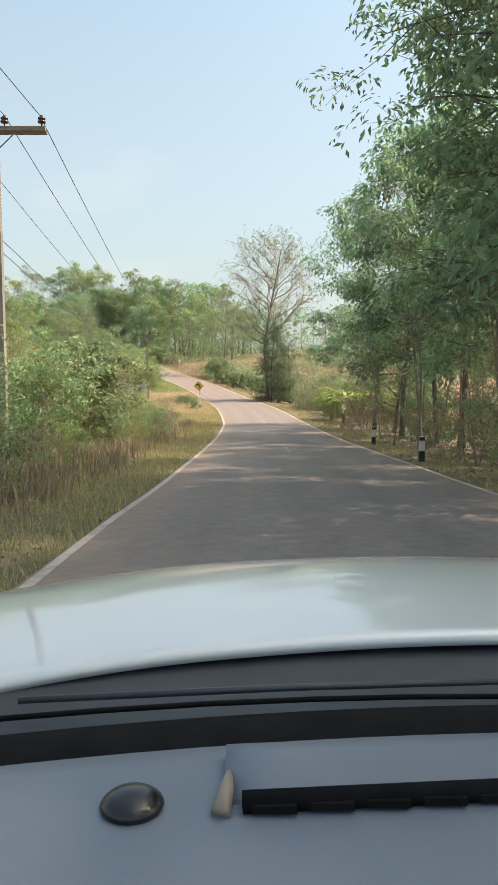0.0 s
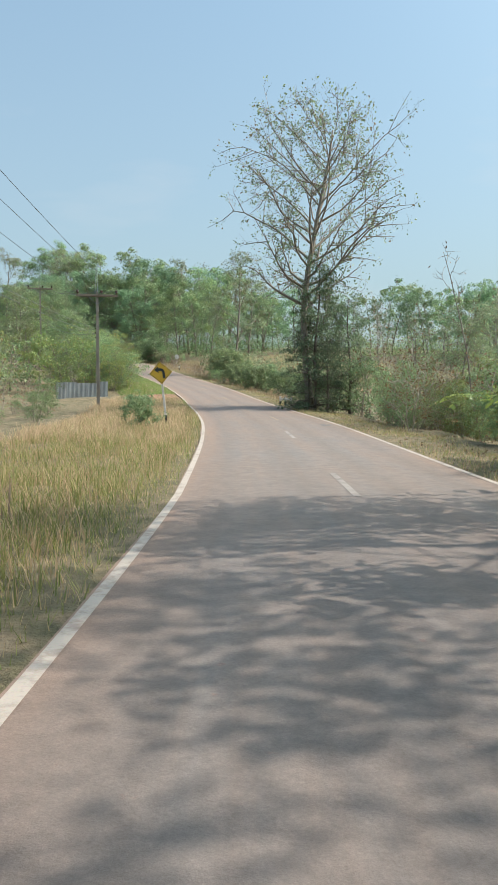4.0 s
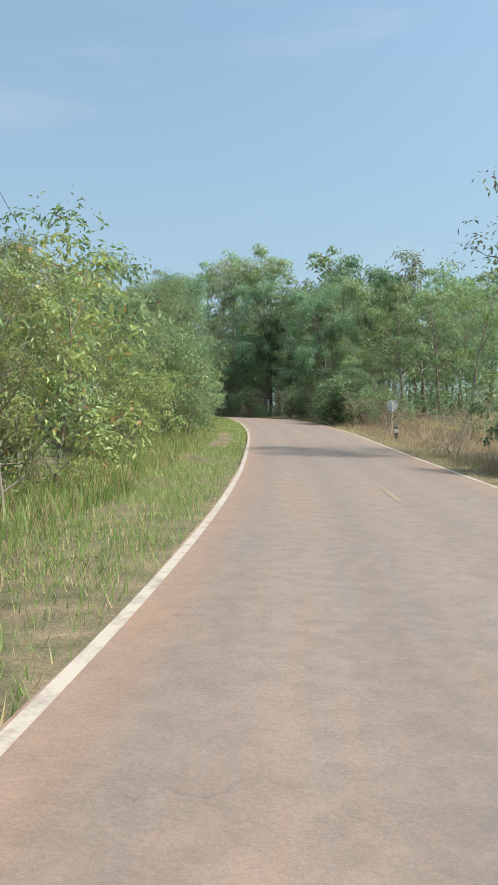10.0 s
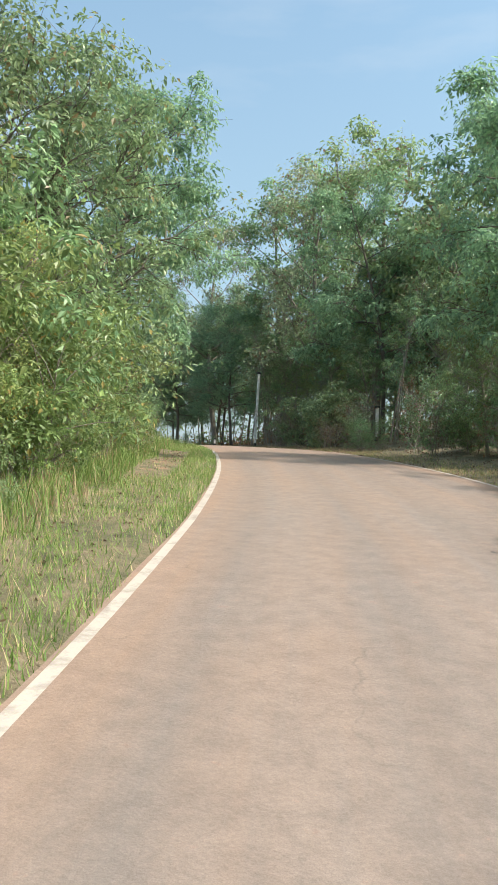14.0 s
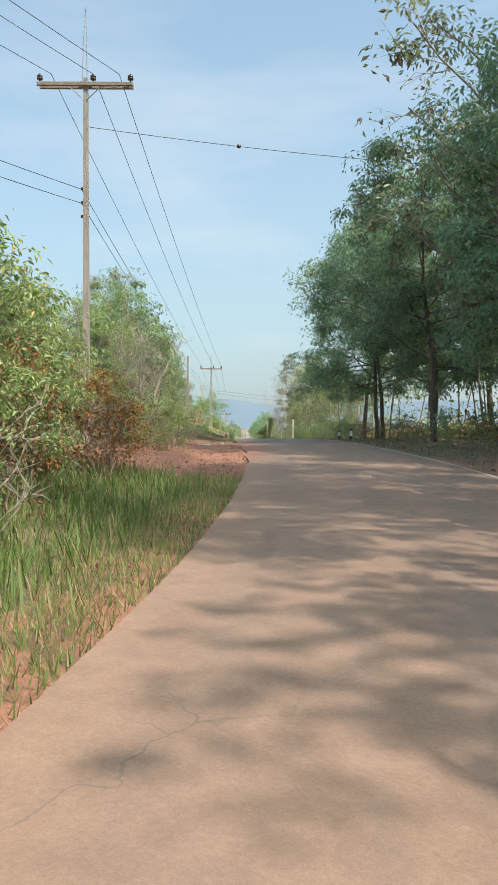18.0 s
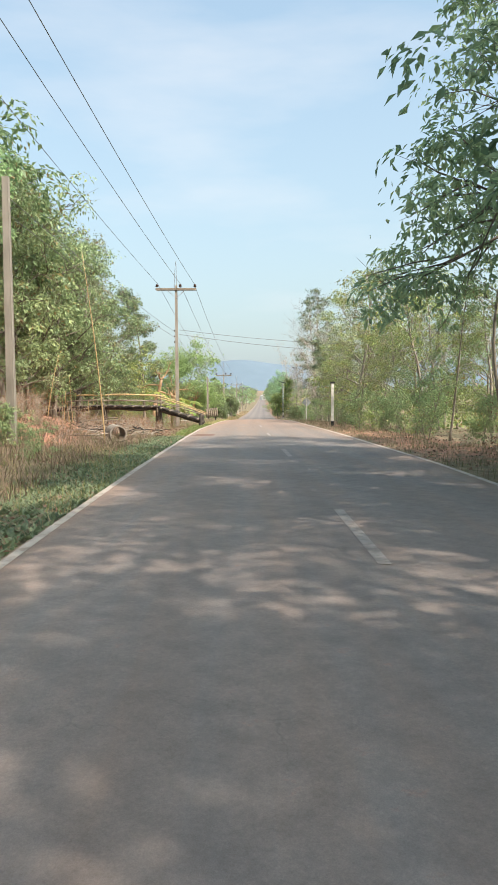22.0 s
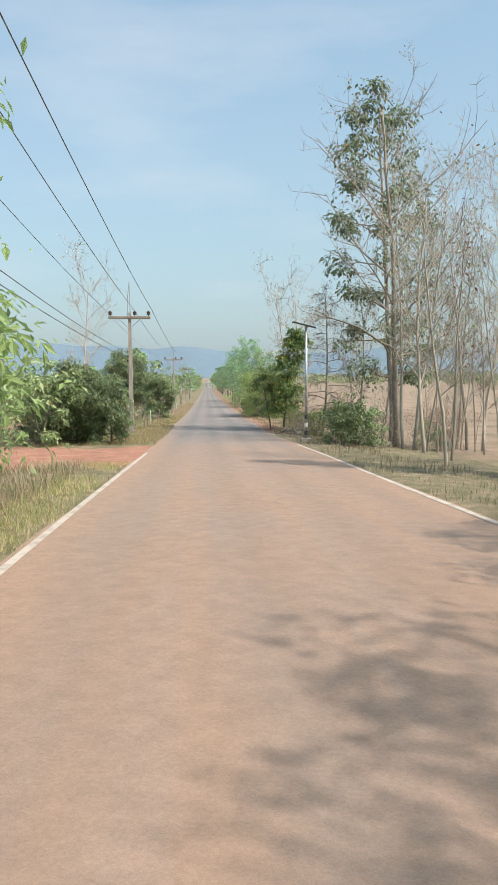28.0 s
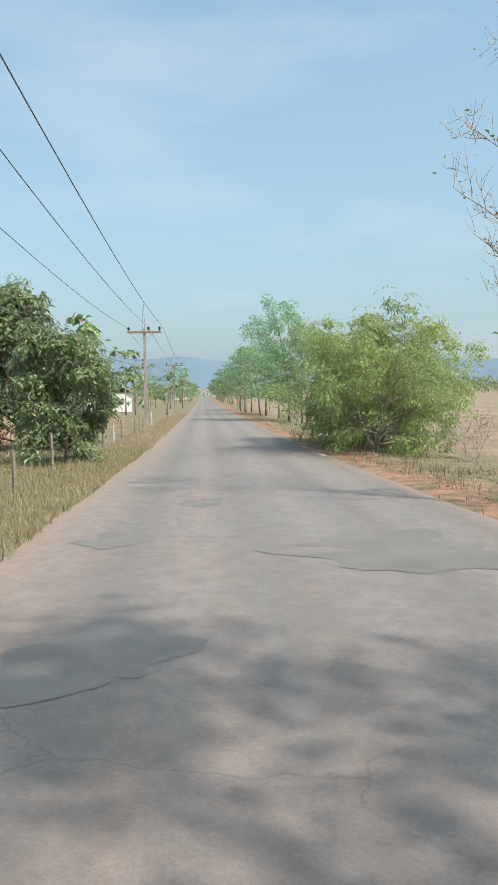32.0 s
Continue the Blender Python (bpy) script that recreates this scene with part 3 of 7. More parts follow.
def build_ground():
    s = np.r_[-40:440:1.0, 440:700:5.0, 700:1400:25.0]
    d = np.r_[-53.0, -48:-20:3.0, -20:-10:1.4, -10:-2:0.4, -2:2:1.0, 2:10:0.4, 10:20:1.4, 20:48.1:3.0, 53.0]
    ss, dd = np.meshgrid(s, d, indexing="ij")
    p = spot(ss, dd)
    le, ri = edges_at(ss)
    p[..., 2] -= np.where((dd > le - 0.04) & (dd < ri + 0.04), 0.08, 0.0) + np.where(np.abs(dd) > 50, 0.9, 0.0)
    g = Geo().add(p.reshape(-1, 3), grid_faces(len(s), len(d)))
    me = g.mesh("verge", GROUND, True)
    set_attr(me, "soil", soil_at(ss, dd).ravel())
    fld = np.clip((ss - 318) / 10, 0, 1) * np.clip((dd - 7.5) / 2, 0, 1)
    set_attr(me, "field", fld.ravel())
    tagged(new("verge", me), "grassy and red-earth roadside verge sloping from the asphalt", "roadside ground", kind="structure")
    # the wide land, out to the horizon
    ax = np.r_[-4600, -3000, -2000, -1400, -1000, -700:-420:40.0, -420:140:14.0, 140:400:40.0, 600, 1000, 1800, 3000]
    ay = np.r_[-3000, -1500, -700, -300:-60:40.0, -60:470:14.0, 470:800:40.0, 1000, 1400, 2000, 3000, 4600]
    pts, soil, field = [], [], []
    for x in ax:
        for y in ay:
            _, i, dist = ROAD_TREE.find((x, y, 0))
            side = (x - RX[i]) * TY[i] - (y - RY[i]) * TX[i]
            sd = math.copysign(min(dist, 48.0), side)
            z = RZ[i] + float(bank(RS[i], sd)) - np.interp(dist, [0, 38, 46, 60], [1.3, 1.1, 0.35, 0.0])
            far = np.interp(dist, [60, 500], [0, 1])
            pts.append((x, y, z * (1 - far) + 0.5 * far))
            soil.append(0.25 if RS[i] < 300 else 0.3)
            field.append(1.0 if RS[i] > 318 and side > 0 else 0.0)
    me = Geo().add(pts, grid_faces(len(ax), len(ay))[:, ::-1]).mesh("ground", GROUND, True)
    set_attr(me, "soil", soil)
    set_attr(me, "field", field)
    tagged(new("ground", me), "wide dry rural land of fields and scrub", "ground", kind="structure")


def build_road():
    s = np.r_[-40:440:0.5, 440:1400:5.0]
    le, ri = edges_at(s)
    rng = np.random.default_rng(4)
    def ragged(n, a):
        r = rng.normal(size=n)
        for _ in range(9):
            r = np.convolve(r, [0.25, 0.5, 0.25], "same")
        return r * a * 1.2
    worn = np.interp(s, [150, 200, 205, 235, 240, 320, 340, 420], [0.03, 0.03, 0.10, 0.10, 0.04, 0.05, 0.14, 0.10])
    le, ri = le + ragged(len(s), 1) * worn - 0.035, ri + ragged(len(s), 1) * worn + 0.05
    u = np.linspace(0, 1, 15)
    dd = le[:, None] + (ri - le)[:, None] * u[None]
    ss = np.repeat(s[:, None], 15, 1)
    tx, ty = np.interp(ss, RS, TX), np.interp(ss, RS, TY)
    z = np.interp(ss, RS, RZ) - 0.012 * np.abs(dd)
    p = np.stack([np.interp(ss, RS, RX) + ty * dd, np.interp(ss, RS, RY) - tx * dd, z], -1)
    lo = p.copy()
    lo[..., 2] -= 0.12
    n = len(s) * 15
    f = grid_faces(len(s), 15)
    rim = []
    for c in (0, 14):
        a = np.arange(len(s) - 1) * 15 + c
        q = np.stack([a, a + n, a + n + 15, a + 15], 1)
        rim.append(q if c == 0 else q[:, ::-1])
    me = Geo().add(np.vstack([p.reshape(-1, 3), lo.reshape(-1, 3)]), np.vstack([f[:, ::-1], *rim])).mesh("road", ASPHALT, False)
    dust = np.interp(ss, [-40, 60, 90, 150, 170, 186, 200, 222, 240, 262, 275, 300, 326, 339, 372, 1400],
                     [0.22, 0.30, 0.48, 0.50, 0.72, 0.90, 0.98, 0.88, 0.22, 0.10, 0.45, 0.92, 0.80, 0.18, 0.16, 0.25])
    edge = np.clip(1 - np.minimum(dd - le[:, None], ri[:, None] - dd) / 0.8, 0, 1) * 0.45
    track = sum(np.exp(-((dd - c) / 0.33) ** 2) for c in (-1.75, -0.35, 0.95, 2.2)) * np.interp(ss, [0, 170, 230, 260, 300, 320, 342], [0.5, 0.5, 0.3, 0.7, 0.4, 0.4, 0.85])
    both = lambda a: np.r_[a.ravel(), a.ravel()]
    set_attr(me, "dust", both(np.clip(dust + edge, 0, 1)))
    wash = np.clip((np.interp(ss, [209, 214, 219, 226, 231, 234], [-3.4, -2.7, -1.9, -2.1, -2.6, -3.4]) - dd) / 1.7 + 0.5, 0, 1)
    set_attr(me, "wash", both(wash * ((ss > 209) & (ss < 234))))
    set_attr(me, "along", both(ss))
    set_attr(me, "across", both(dd))
    set_attr(me, "track", both(np.clip(track, 0, 1)))
    tagged(new("road", me), "narrow sunlit country road of old asphalt dusted with red earth", "road", kind="structure")


def ribbon(name, s0, s1, dfun, width, mat, step=0.5, lift=0.006, label="", category="", group="", kind=""):
    s = np.arange(s0, s1 + 0.01, step)
    a = np.array([dfun(q) for q in s])
    rows = []
    for off in (-width / 2, width / 2):
        d = a + off
        tx, ty = np.interp(s, RS, TX), np.interp(s, RS, TY)
        rows.append(np.stack([np.interp(s, RS, RX) + ty * d, np.interp(s, RS, RY) - tx * d, np.interp(s, RS, RZ) - 0.012 * np.abs(d) + lift], -1))
    v = np.stack(rows, 1).reshape(-1, 3)
    return tagged(new(name, Geo().add(v, grid_faces(len(s), 2)[:, ::-1]).mesh(name, mat)), label, category, group, kind)


build_ground()
build_road()
ribbon("edge_line_left", -40, 191, lambda s: float(edges_at(s)[0]) + 0.045, 0.105, EDGE_LINE, label="worn white edge line along the asphalt", category="road line", kind="structure")
ribbon("edge_line_left", 238, 326, lambda s: float(edges_at(s)[0]) + 0.045, 0.10, EDGE_LINE, label="worn white edge line along the asphalt", category="road line", kind="structure")
ribbon("edge_line_right", -40, 330, lambda s: float(edges_at(s)[1]) - 0.04, 0.11, EDGE_LINE, label="worn white edge line along the asphalt", category="road line", kind="structure")


for s0, s1 in ((366.5, 367.6), (370.2, 371.6), (374.5, 375.2)):
    ribbon("edge_line_right", s0, s1, lambda s: float(edges_at(s)[1]) - 0.12, 0.12, EDGE_LINE, label="last worn bit of a white edge line", category="road line", kind="structure")


# ---- plants: builders ----
def unit(v):
    return v / (np.linalg.norm(v) + 1e-9)


def wander(rng, start, way, length, steps, wiggle, lift=0.0):
    """A branch's line: it wanders, and bends up (lift > 0) or down."""
    p, w = np.array(start, float), unit(np.array(way, float))
    out = [p.copy()]
    for _ in range(steps):
        w = unit(w + rng.normal(size=3) * wiggle + np.array([0, 0, lift]))
        p = p + w * length / steps
        out.append(p.copy())
    return np.array(out)


def tree_meshes(name, seed, height, spread, first=0.3, limbs=16, subs=6, twigs=4, per_twig=10, leaf=0.2, leaf_wide=0.5, bark=None, foliage=None,
                girth=0.16, rise=0.5, droop=0.15, shape="round", lean=0.04, bare_twigs=False, cluster=0.35, forks=1, twig_len=0.8, hang=0.3, coarse=0, clump=None, clump_n=46):
    """Trunk with limbs as one mesh, crown of single leaves as another. Returns the two meshes."""
    rng = np.random.default_rng(seed)
    if not coarse and not bare_twigs:
        per_twig, leaf = per_twig * 1.25, leaf * 0.86
    elif coarse == 1:
        per_twig, leaf = per_twig * 1.1, leaf * 0.98
    if coarse == 1:
        per_twig, leaf, twigs = per_twig * 0.9, leaf * 1.3, max(1, twigs - 1)
        subs = max(2, int(subs * 0.8))
    elif coarse:
        per_twig, leaf, twigs = per_twig * 0.6, leaf * 1.9, max(1, twigs - 2)
        subs = max(2, int(subs * 0.7))
    wood, crown = Geo(), Geo()
    tips_p, tips_w = [], []
    for fork in range(forks):
        way = np.array([rng.normal() * lean, rng.normal() * lean, 1.0])
        if forks > 1:
            way[:2] += 0.35 * np.array([math.cos(fork * 6.28 / forks), math.sin(fork * 6.28 / forks)])
        trunk = wander(rng, (rng.normal() * 0.1 * (forks > 1), rng.normal() * 0.1 * (forks > 1), -0.25), way, height * (0.95 if fork == 0 else rng.uniform(0.7, 0.95)) + 0.25, 12, 0.05, 0.05)
        tr = girth * np.linspace(1, 0.18, 13) ** 0.9
        tr[0] *= 1.35
        wood.tube(trunk[::3] if coarse else trunk, tr[::3] if coarse else tr, 5 if coarse else 8)
        for k in range(limbs):
            u = first + (0.98 - first) * ((k + rng.uniform(0, 0.9)) / limbs)
            x = u * 12
            i = min(int(x), 11)
            base = trunk[i] + (trunk[i + 1] - trunk[i]) * (x - i)
            c = (u - first) / (1 - first)
            if shape == "round":
                reach = spread * math.sqrt(max(0.12, 1 - (2 * c - 0.85) ** 2 / 1.35))
            elif shape == "cone":
                reach = spread * (1.05 - 0.85 * c)
            elif shape == "vase":
                reach = spread * (0.45 + 0.65 * c)
            else:
                reach = spread * rng.uniform(0.6, 1.0)
            reach *= rng.uniform(0.7, 1.12)
            az = k * 2.4 + rng.uniform(-0.5, 0.5)
            way = np.array([math.cos(az), math.sin(az), rise + 0.5 * c + rng.normal() * 0.15])
            limb = wander(rng, base, way, reach, 6, 0.13, -droop * 0.25 + 0.04)
            r0 = max(0.012, np.interp(u * 12, range(13), tr) * 0.55)
            wood.tube(limb[::3] if coarse else limb[::2] if not bare_twigs else limb, r0 * np.linspace(1, 0.3, 7)[::3 if coarse else 2 if not bare_twigs else 1], 3 if coarse else 4, False)
            for j in range(subs):
                q = rng.uniform(0.25 if bare_twigs else 0.45, 1.0) * 6
                i2 = min(int(q), 5)
                b2 = limb[i2] + (limb[i2 + 1] - limb[i2]) * (q - i2)
                w2 = unit(limb[i2 + 1] - limb[i2]) + rng.normal(size=3) * 0.6
                l2 = reach * rng.uniform(0.2, 0.42)
                sub = wander(rng, b2, w2, l2, 4, 0.2, -droop * 0.3)
                if bare_twigs or not (coarse or forks > 1):
                    wood.tube(sub[::2], max(0.008, r0 * 0.4) * np.linspace(1, 0.35, 5)[::2], 3, False)
                for _ in range(twigs):
                    b3 = sub[rng.integers(1 if bare_twigs else 2, 5)]
                    w3 = unit(unit(w2) + rng.normal(size=3) * (0.8 if bare_twigs else 0.6) + np.array([0, 0, -droop]))
                    l3 = twig_len * rng.uniform(0.4, 1.0)
                    if bare_twigs:
                        wood.tube(wander(rng, b3, w3, l3, 2, 0.3, 0.25 - droop * 0.3), (0.009, 0.006, 0.003), 3, False)
                    elif not coarse and forks == 1:
                        wood.tube(np.array([b3, b3 + w3 * l3]), (0.007, 0.003), 3, False)
                    n = rng.poisson(per_twig)
                    if n:
                        along = rng.uniform(0.25, 1.1, n)[:, None]
                        tips_p.append(b3 + w3 * l3 * along + rng.normal(size=(n, 3)) * cluster * 0.5)
                        tips_w.append(w3 + rng.normal(size=(n, 3)) * 0.75 + np.array([0, 0, -hang]))
    me_w = wood.mesh(name + "_trunk", bark, True)
    me_c = None
    if tips_p:
        pts, ways = np.vstack(tips_p), np.vstack(tips_w)
        n = len(pts)
        size = leaf * rng.uniform(0.6, 1.25, n)
        if bare_twigs:
            crown.leaves(pts, ways, size, leaf_wide, rng)
        else:
            # leaves gather in domed clumps that shade one another, with gaps between
            m = max(8, n // (clump_n - 6 * coarse))
            heart = pts[rng.choice(n, m, replace=False)]
            own = np.concatenate([((q[:, None] - heart[None]) ** 2).sum(-1).argmin(1) for q in np.array_split(pts, max(1, n // 2000))])
            big = (clump or 0.24 + 0.024 * height) * (1 + 0.25 * coarse) * rng.uniform(0.6, 1.35, m)[own][:, None]
            out = rng.normal(size=(n, 3))
            out[:, 2] = np.where(rng.uniform(size=n) < 0.72, np.abs(out[:, 2]), out[:, 2])
            out /= np.linalg.norm(out, axis=1)[:, None] + 1e-9
            loose = (rng.uniform(size=n) < 0.08)[:, None]
            place = heart[own] + out * big * rng.uniform(0.62, 1.02, n)[:, None] * np.array([1, 1, 0.7])
            pts = np.where(loose, pts, place)
            face = out + np.array([0, 0, 0.45]) + rng.normal(size=(n, 3)) * 0.35
            face /= np.linalg.norm(face, axis=1)[:, None] + 1e-9
            ways = out * 0.5 + np.array([0, 0, -0.35 - hang]) + rng.normal(size=(n, 3)) * 0.6
            ways -= face * (ways * face).sum(1)[:, None]
            crown.leaves(pts, ways, size * 1.25, leaf_wide, rng, face)
        me_c = crown.mesh(name + "_crown", foliage)
    return me_w, me_c


def make_plant(name, meshes, label, category, at=(0, 0, -500)):
    ob = new(name)
    ob.location = at
    part("trunk" if category != "shrub" else "stem", meshes[0], None, ob)
    if meshes[1]:
        part("crown" if category != "shrub" else "foliage", meshes[1], None, ob)
    return tagged(ob, label, category)


KINDS = {}


def kind(key, name, label, category, variants, group="", **how):
    KINDS[key] = [(name, tree_meshes(name, sum(map(ord, key)) + 7 * v, **how), label, category, group) for v in range(variants)]
    KINDS[key + "_mid"] = [(name, tree_meshes(name, sum(map(ord, key)) + 7 * v + 2, coarse=1, **how), label, category, group) for v in range(max(2, variants - 1))]
    KINDS[key + "_far"] = [(name, tree_meshes(name, sum(map(ord, key)) + 7 * v + 3, coarse=2, **how), label, category, group) for v in range(max(2, variants - 1))]
    KINDS[key + "_h"] = how["height"]


_rng = np.random.default_rng(11)
PLACED = {}


def plant(key, s, d, height=None, turn=None, label="", sink=0.05):
    """Stands a plant of a kind at s, d, scaled to a height."""
    tier = "_far" if s > 410 or abs(d) > 26 else "_mid" if abs(d) > 13 or s > 380 else ""
    if key in ("bush", "lbush", "dbush", "dry") and abs(d) > 12:
        tier = "_far"
    pool = KINDS[key + tier]
    v = pool[_rng.integers(len(pool))]
    name, meshes, lab, category, group = v
    k = (height or KINDS[key + "_h"]) / KINDS[key + "_h"]
    m = stand(s, d, _rng.uniform(0, 360) if turn is None else turn, k * _rng.uniform(0.94, 1.06), sink)
    first = PLACED.get((meshes[0].name, label))
    if first is None:
        ob = make_plant(name, meshes, label or lab, category)
        ob.matrix_basis = m
        PLACED[(meshes[0].name, label)] = ob
    else:
        ob = first.copy()
        scene.collection.objects.link(ob)
        ob.matrix_basis = m
        for ch in first.children:
            c = ch.copy()
            scene.collection.objects.link(c)
            c.parent = ob
    if group:
        tagged(ob, group=group)
    return ob


kind("broad", "broadleaf_tree", "dense dark green broadleaf tree beside the road", "tree", 3, "roadside trees",
     height=12, spread=3.9, first=0.27, limbs=24, subs=8, twigs=4, per_twig=18, leaf=0.185, leaf_wide=0.42, bark=BARK_DARK, foliage=LEAF_DARK, girth=0.125, rise=0.35, droop=0.3, cluster=0.33, hang=0.6)
kind("over", "spreading_tree", "large dark green spreading tree with boughs over the road", "tree", 1, "roadside trees",
     height=14, spread=5.2, first=0.23, limbs=30, subs=9, twigs=4, per_twig=19, leaf=0.19, leaf_wide=0.42, bark=BARK_DARK, foliage=LEAF_DARK, girth=0.15, rise=0.3, droop=0.3, cluster=0.33, hang=0.6)
kind("high", "spreading_tree", "tall spreading tree with high leafy boughs", "tree", 1, "roadside trees",
     height=14, spread=6.0, first=0.42, limbs=16, subs=7, twigs=4, per_twig=17, leaf=0.19, leaf_wide=0.42, bark=BARK_DARK, foliage=LEAF_DARK, girth=0.17, rise=0.3, droop=0.2, cluster=0.33, hang=0.6)
kind("dome", "domed_tree", "dense dark green domed tree with drooping leaves", "tree", 2, "roadside trees",
     height=13, spread=3.9, first=0.40, limbs=26, subs=8, twigs=4, per_twig=19, leaf=0.19, leaf_wide=0.42, bark=BARK_DARK, foliage=LEAF_DARK, girth=0.17, rise=0.35, droop=0.3, cluster=0.33, hang=0.8)
kind("wood", "woodland_tree", "tall leafy green woodland tree with a grey trunk", "tree", 4, "woodland trees",
     height=14, spread=4.0, first=0.28, limbs=20, subs=6, twigs=4, per_twig=13, leaf=0.21, leaf_wide=0.5, bark=BARK_GREY, foliage=LEAF_MID, girth=0.2, rise=0.5, droop=0.1, cluster=0.42)
kind("olive", "dusty_tree", "dusty olive-green tree with an open crown", "tree", 3, "woodland trees",
     height=11, spread=3.0, first=0.22, limbs=18, subs=5, twigs=4, per_twig=11, leaf=0.17, leaf_wide=0.42, bark=BARK_GREY, foliage=LEAF_OLIVE, girth=0.14, rise=0.6, droop=0.15, cluster=0.5)
kind("light", "light_green_tree", "sunlit yellow-green leafy tree beside the road", "tree", 3, "roadside trees",
     height=8, spread=2.5, first=0.12, limbs=16, subs=5, twigs=4, per_twig=14, leaf=0.12, leaf_wide=0.42, bark=BARK_GREY, foliage=LEAF_LIGHT, girth=0.1, rise=0.6, droop=0.2, cluster=0.34)
kind("slim", "slender_tree", "slender tree with a thin trunk and high leaves", "tree", 3, "plantation trees",
     height=12, spread=1.9, first=0.5, limbs=14, subs=5, twigs=3, per_twig=10, leaf=0.19, leaf_wide=0.42, bark=BARK_GREY, foliage=LEAF_MID, girth=0.10, rise=0.7, droop=0.2, cluster=0.45)
kind("giant", "sparse_giant_tree", "tall half-bare tree with small leaf tufts on fine branches", "tree", 1, "",
     height=16.5, spread=6.2, first=0.36, limbs=38, subs=10, twigs=5, per_twig=3.4, leaf=0.16, leaf_wide=0.6, bark=BARK_GREY, foliage=LEAF_OLIVE, girth=0.24, rise=0.5, droop=0.05, bare_twigs=True, cluster=0.25)
kind("dense", "dense_round_tree", "dense glossy mid-green tree with a full crown", "tree", 3, "roadside trees",
     height=9, spread=3.3, first=0.10, limbs=26, subs=7, twigs=4, per_twig=15, leaf=0.155, leaf_wide=0.45, bark=BARK_DARK, foliage=LEAF_DENSE, girth=0.14, rise=0.5, droop=0.2, cluster=0.45, hang=0.5)
kind("round", "round_roadside_tree", "dense dark green round tree standing in the verge", "tree", 2, "roadside trees",
     height=4, spread=1.6, first=0.08, limbs=26, subs=6, twigs=3, per_twig=24, leaf=0.17, leaf_wide=0.42, bark=BARK_DARK, foliage=LEAF_DENSE, girth=0.08, rise=0.5, droop=0.2, cluster=0.3, twig_len=0.45, hang=0.6)
kind("creeper", "creeper_grown_tree", "creeper-grown dark thicket round the foot of a tall tree", "tree", 2, "",
     height=8, spread=1.9, first=0.03, limbs=26, subs=5, twigs=4, per_twig=8, leaf=0.15, leaf_wide=0.4, bark=BARK_DARK, foliage=LEAF_CREEPER, girth=0.1, rise=0.2, droop=0.35, cluster=0.4, shape="cone", hang=0.9)
kind("bare", "bare_tree", "leafless pale tree with fine bare branches", "tree", 3, "bare trees",
     height=9, spread=2.8, first=0.30, limbs=20, subs=7, twigs=4, per_twig=0.35, leaf=0.13, leaf_wide=0.5, bark=BARK_PALE, foliage=LEAF_OLIVE, girth=0.068, rise=0.8, droop=-0.1, twig_len=0.6, bare_twigs=True, shape="vase")
kind("creeper_bare", "dead_vine_tree", "leafless tree wrapped in tangled dead brown vines", "tree", 1, "",
     height=9, spread=2.2, first=0.06, limbs=46, subs=6, twigs=4, per_twig=0.2, leaf=0.1, leaf_wide=0.5, bark=BARK_GREY, foliage=LEAF_DRY, girth=0.085, rise=0.1, droop=0.5, twig_len=0.8, bare_twigs=True, shape="cone")
kind("teak", "teak_tree", "tall narrow tree with big leaves in tiers on a grey trunk", "tree", 2, "",
     height=13, spread=2.1, first=0.28, limbs=17, subs=6, twigs=3, per_twig=22, leaf=0.21, leaf_wide=0.58, bark=BARK_GREY, foliage=LEAF_TEAK, girth=0.13, rise=0.35, droop=0.15, cluster=0.28, shape="cone", hang=0.7, twig_len=0.5)
kind("teak_thin", "sparse_tall_tree", "tall tree with sparse tufts of dull big leaves on thin limbs", "tree", 2, "",
     height=18, spread=2.5, first=0.16, limbs=34, subs=6, twigs=3, per_twig=12, leaf=0.21, leaf_wide=0.55, bark=BARK_GREY, foliage=LEAF_TEAK, girth=0.15, rise=0.3, droop=0.2, cluster=0.3, hang=0.8, twig_len=0.6)
kind("wide_bare", "spreading_bare_tree", "tall leafless grey tree with long bending boughs", "tree", 1, "",
     height=15, spread=5.6, first=0.28, limbs=17, subs=8, twigs=4, per_twig=0.15, leaf=0.12, leaf_wide=0.5, bark=BARK_GREY, foliage=LEAF_DRY, girth=0.15, rise=0.45, droop=-0.15, twig_len=0.7, bare_twigs=True)
kind("bush", "bush", "leafy green roadside bush", "shrub", 4, "roadside bushes",
     height=2.6, spread=1.4, first=0.05, limbs=10, subs=4, twigs=3, per_twig=11, leaf=0.105, leaf_wide=0.42, bark=BARK_GREY, foliage=LEAF_MID, girth=0.03, rise=0.9, droop=0.15, forks=2, cluster=0.35, twig_len=0.5)
kind("lbush", "sunlit_bush", "sunlit yellow-green roadside bush", "shrub", 3, "roadside bushes",
     height=2.6, spread=1.4, first=0.05, limbs=10, subs=4, twigs=3, per_twig=11, leaf=0.105, leaf_wide=0.45, bark=BARK_GREY, foliage=LEAF_LIGHT, girth=0.03, rise=0.9, droop=0.15, forks=2, cluster=0.35, twig_len=0.5)
kind("dbush", "dark_bush", "dense dark green rounded bush", "shrub", 2, "roadside bushes",
     height=2.2, spread=1.6, first=0.04, limbs=11, subs=5, twigs=3, per_twig=10, leaf=0.165, leaf_wide=0.5, bark=BARK_DARK, foliage=LEAF_DENSE, girth=0.04, rise=0.6, droop=0.2, forks=2, cluster=0.35, twig_len=0.5)
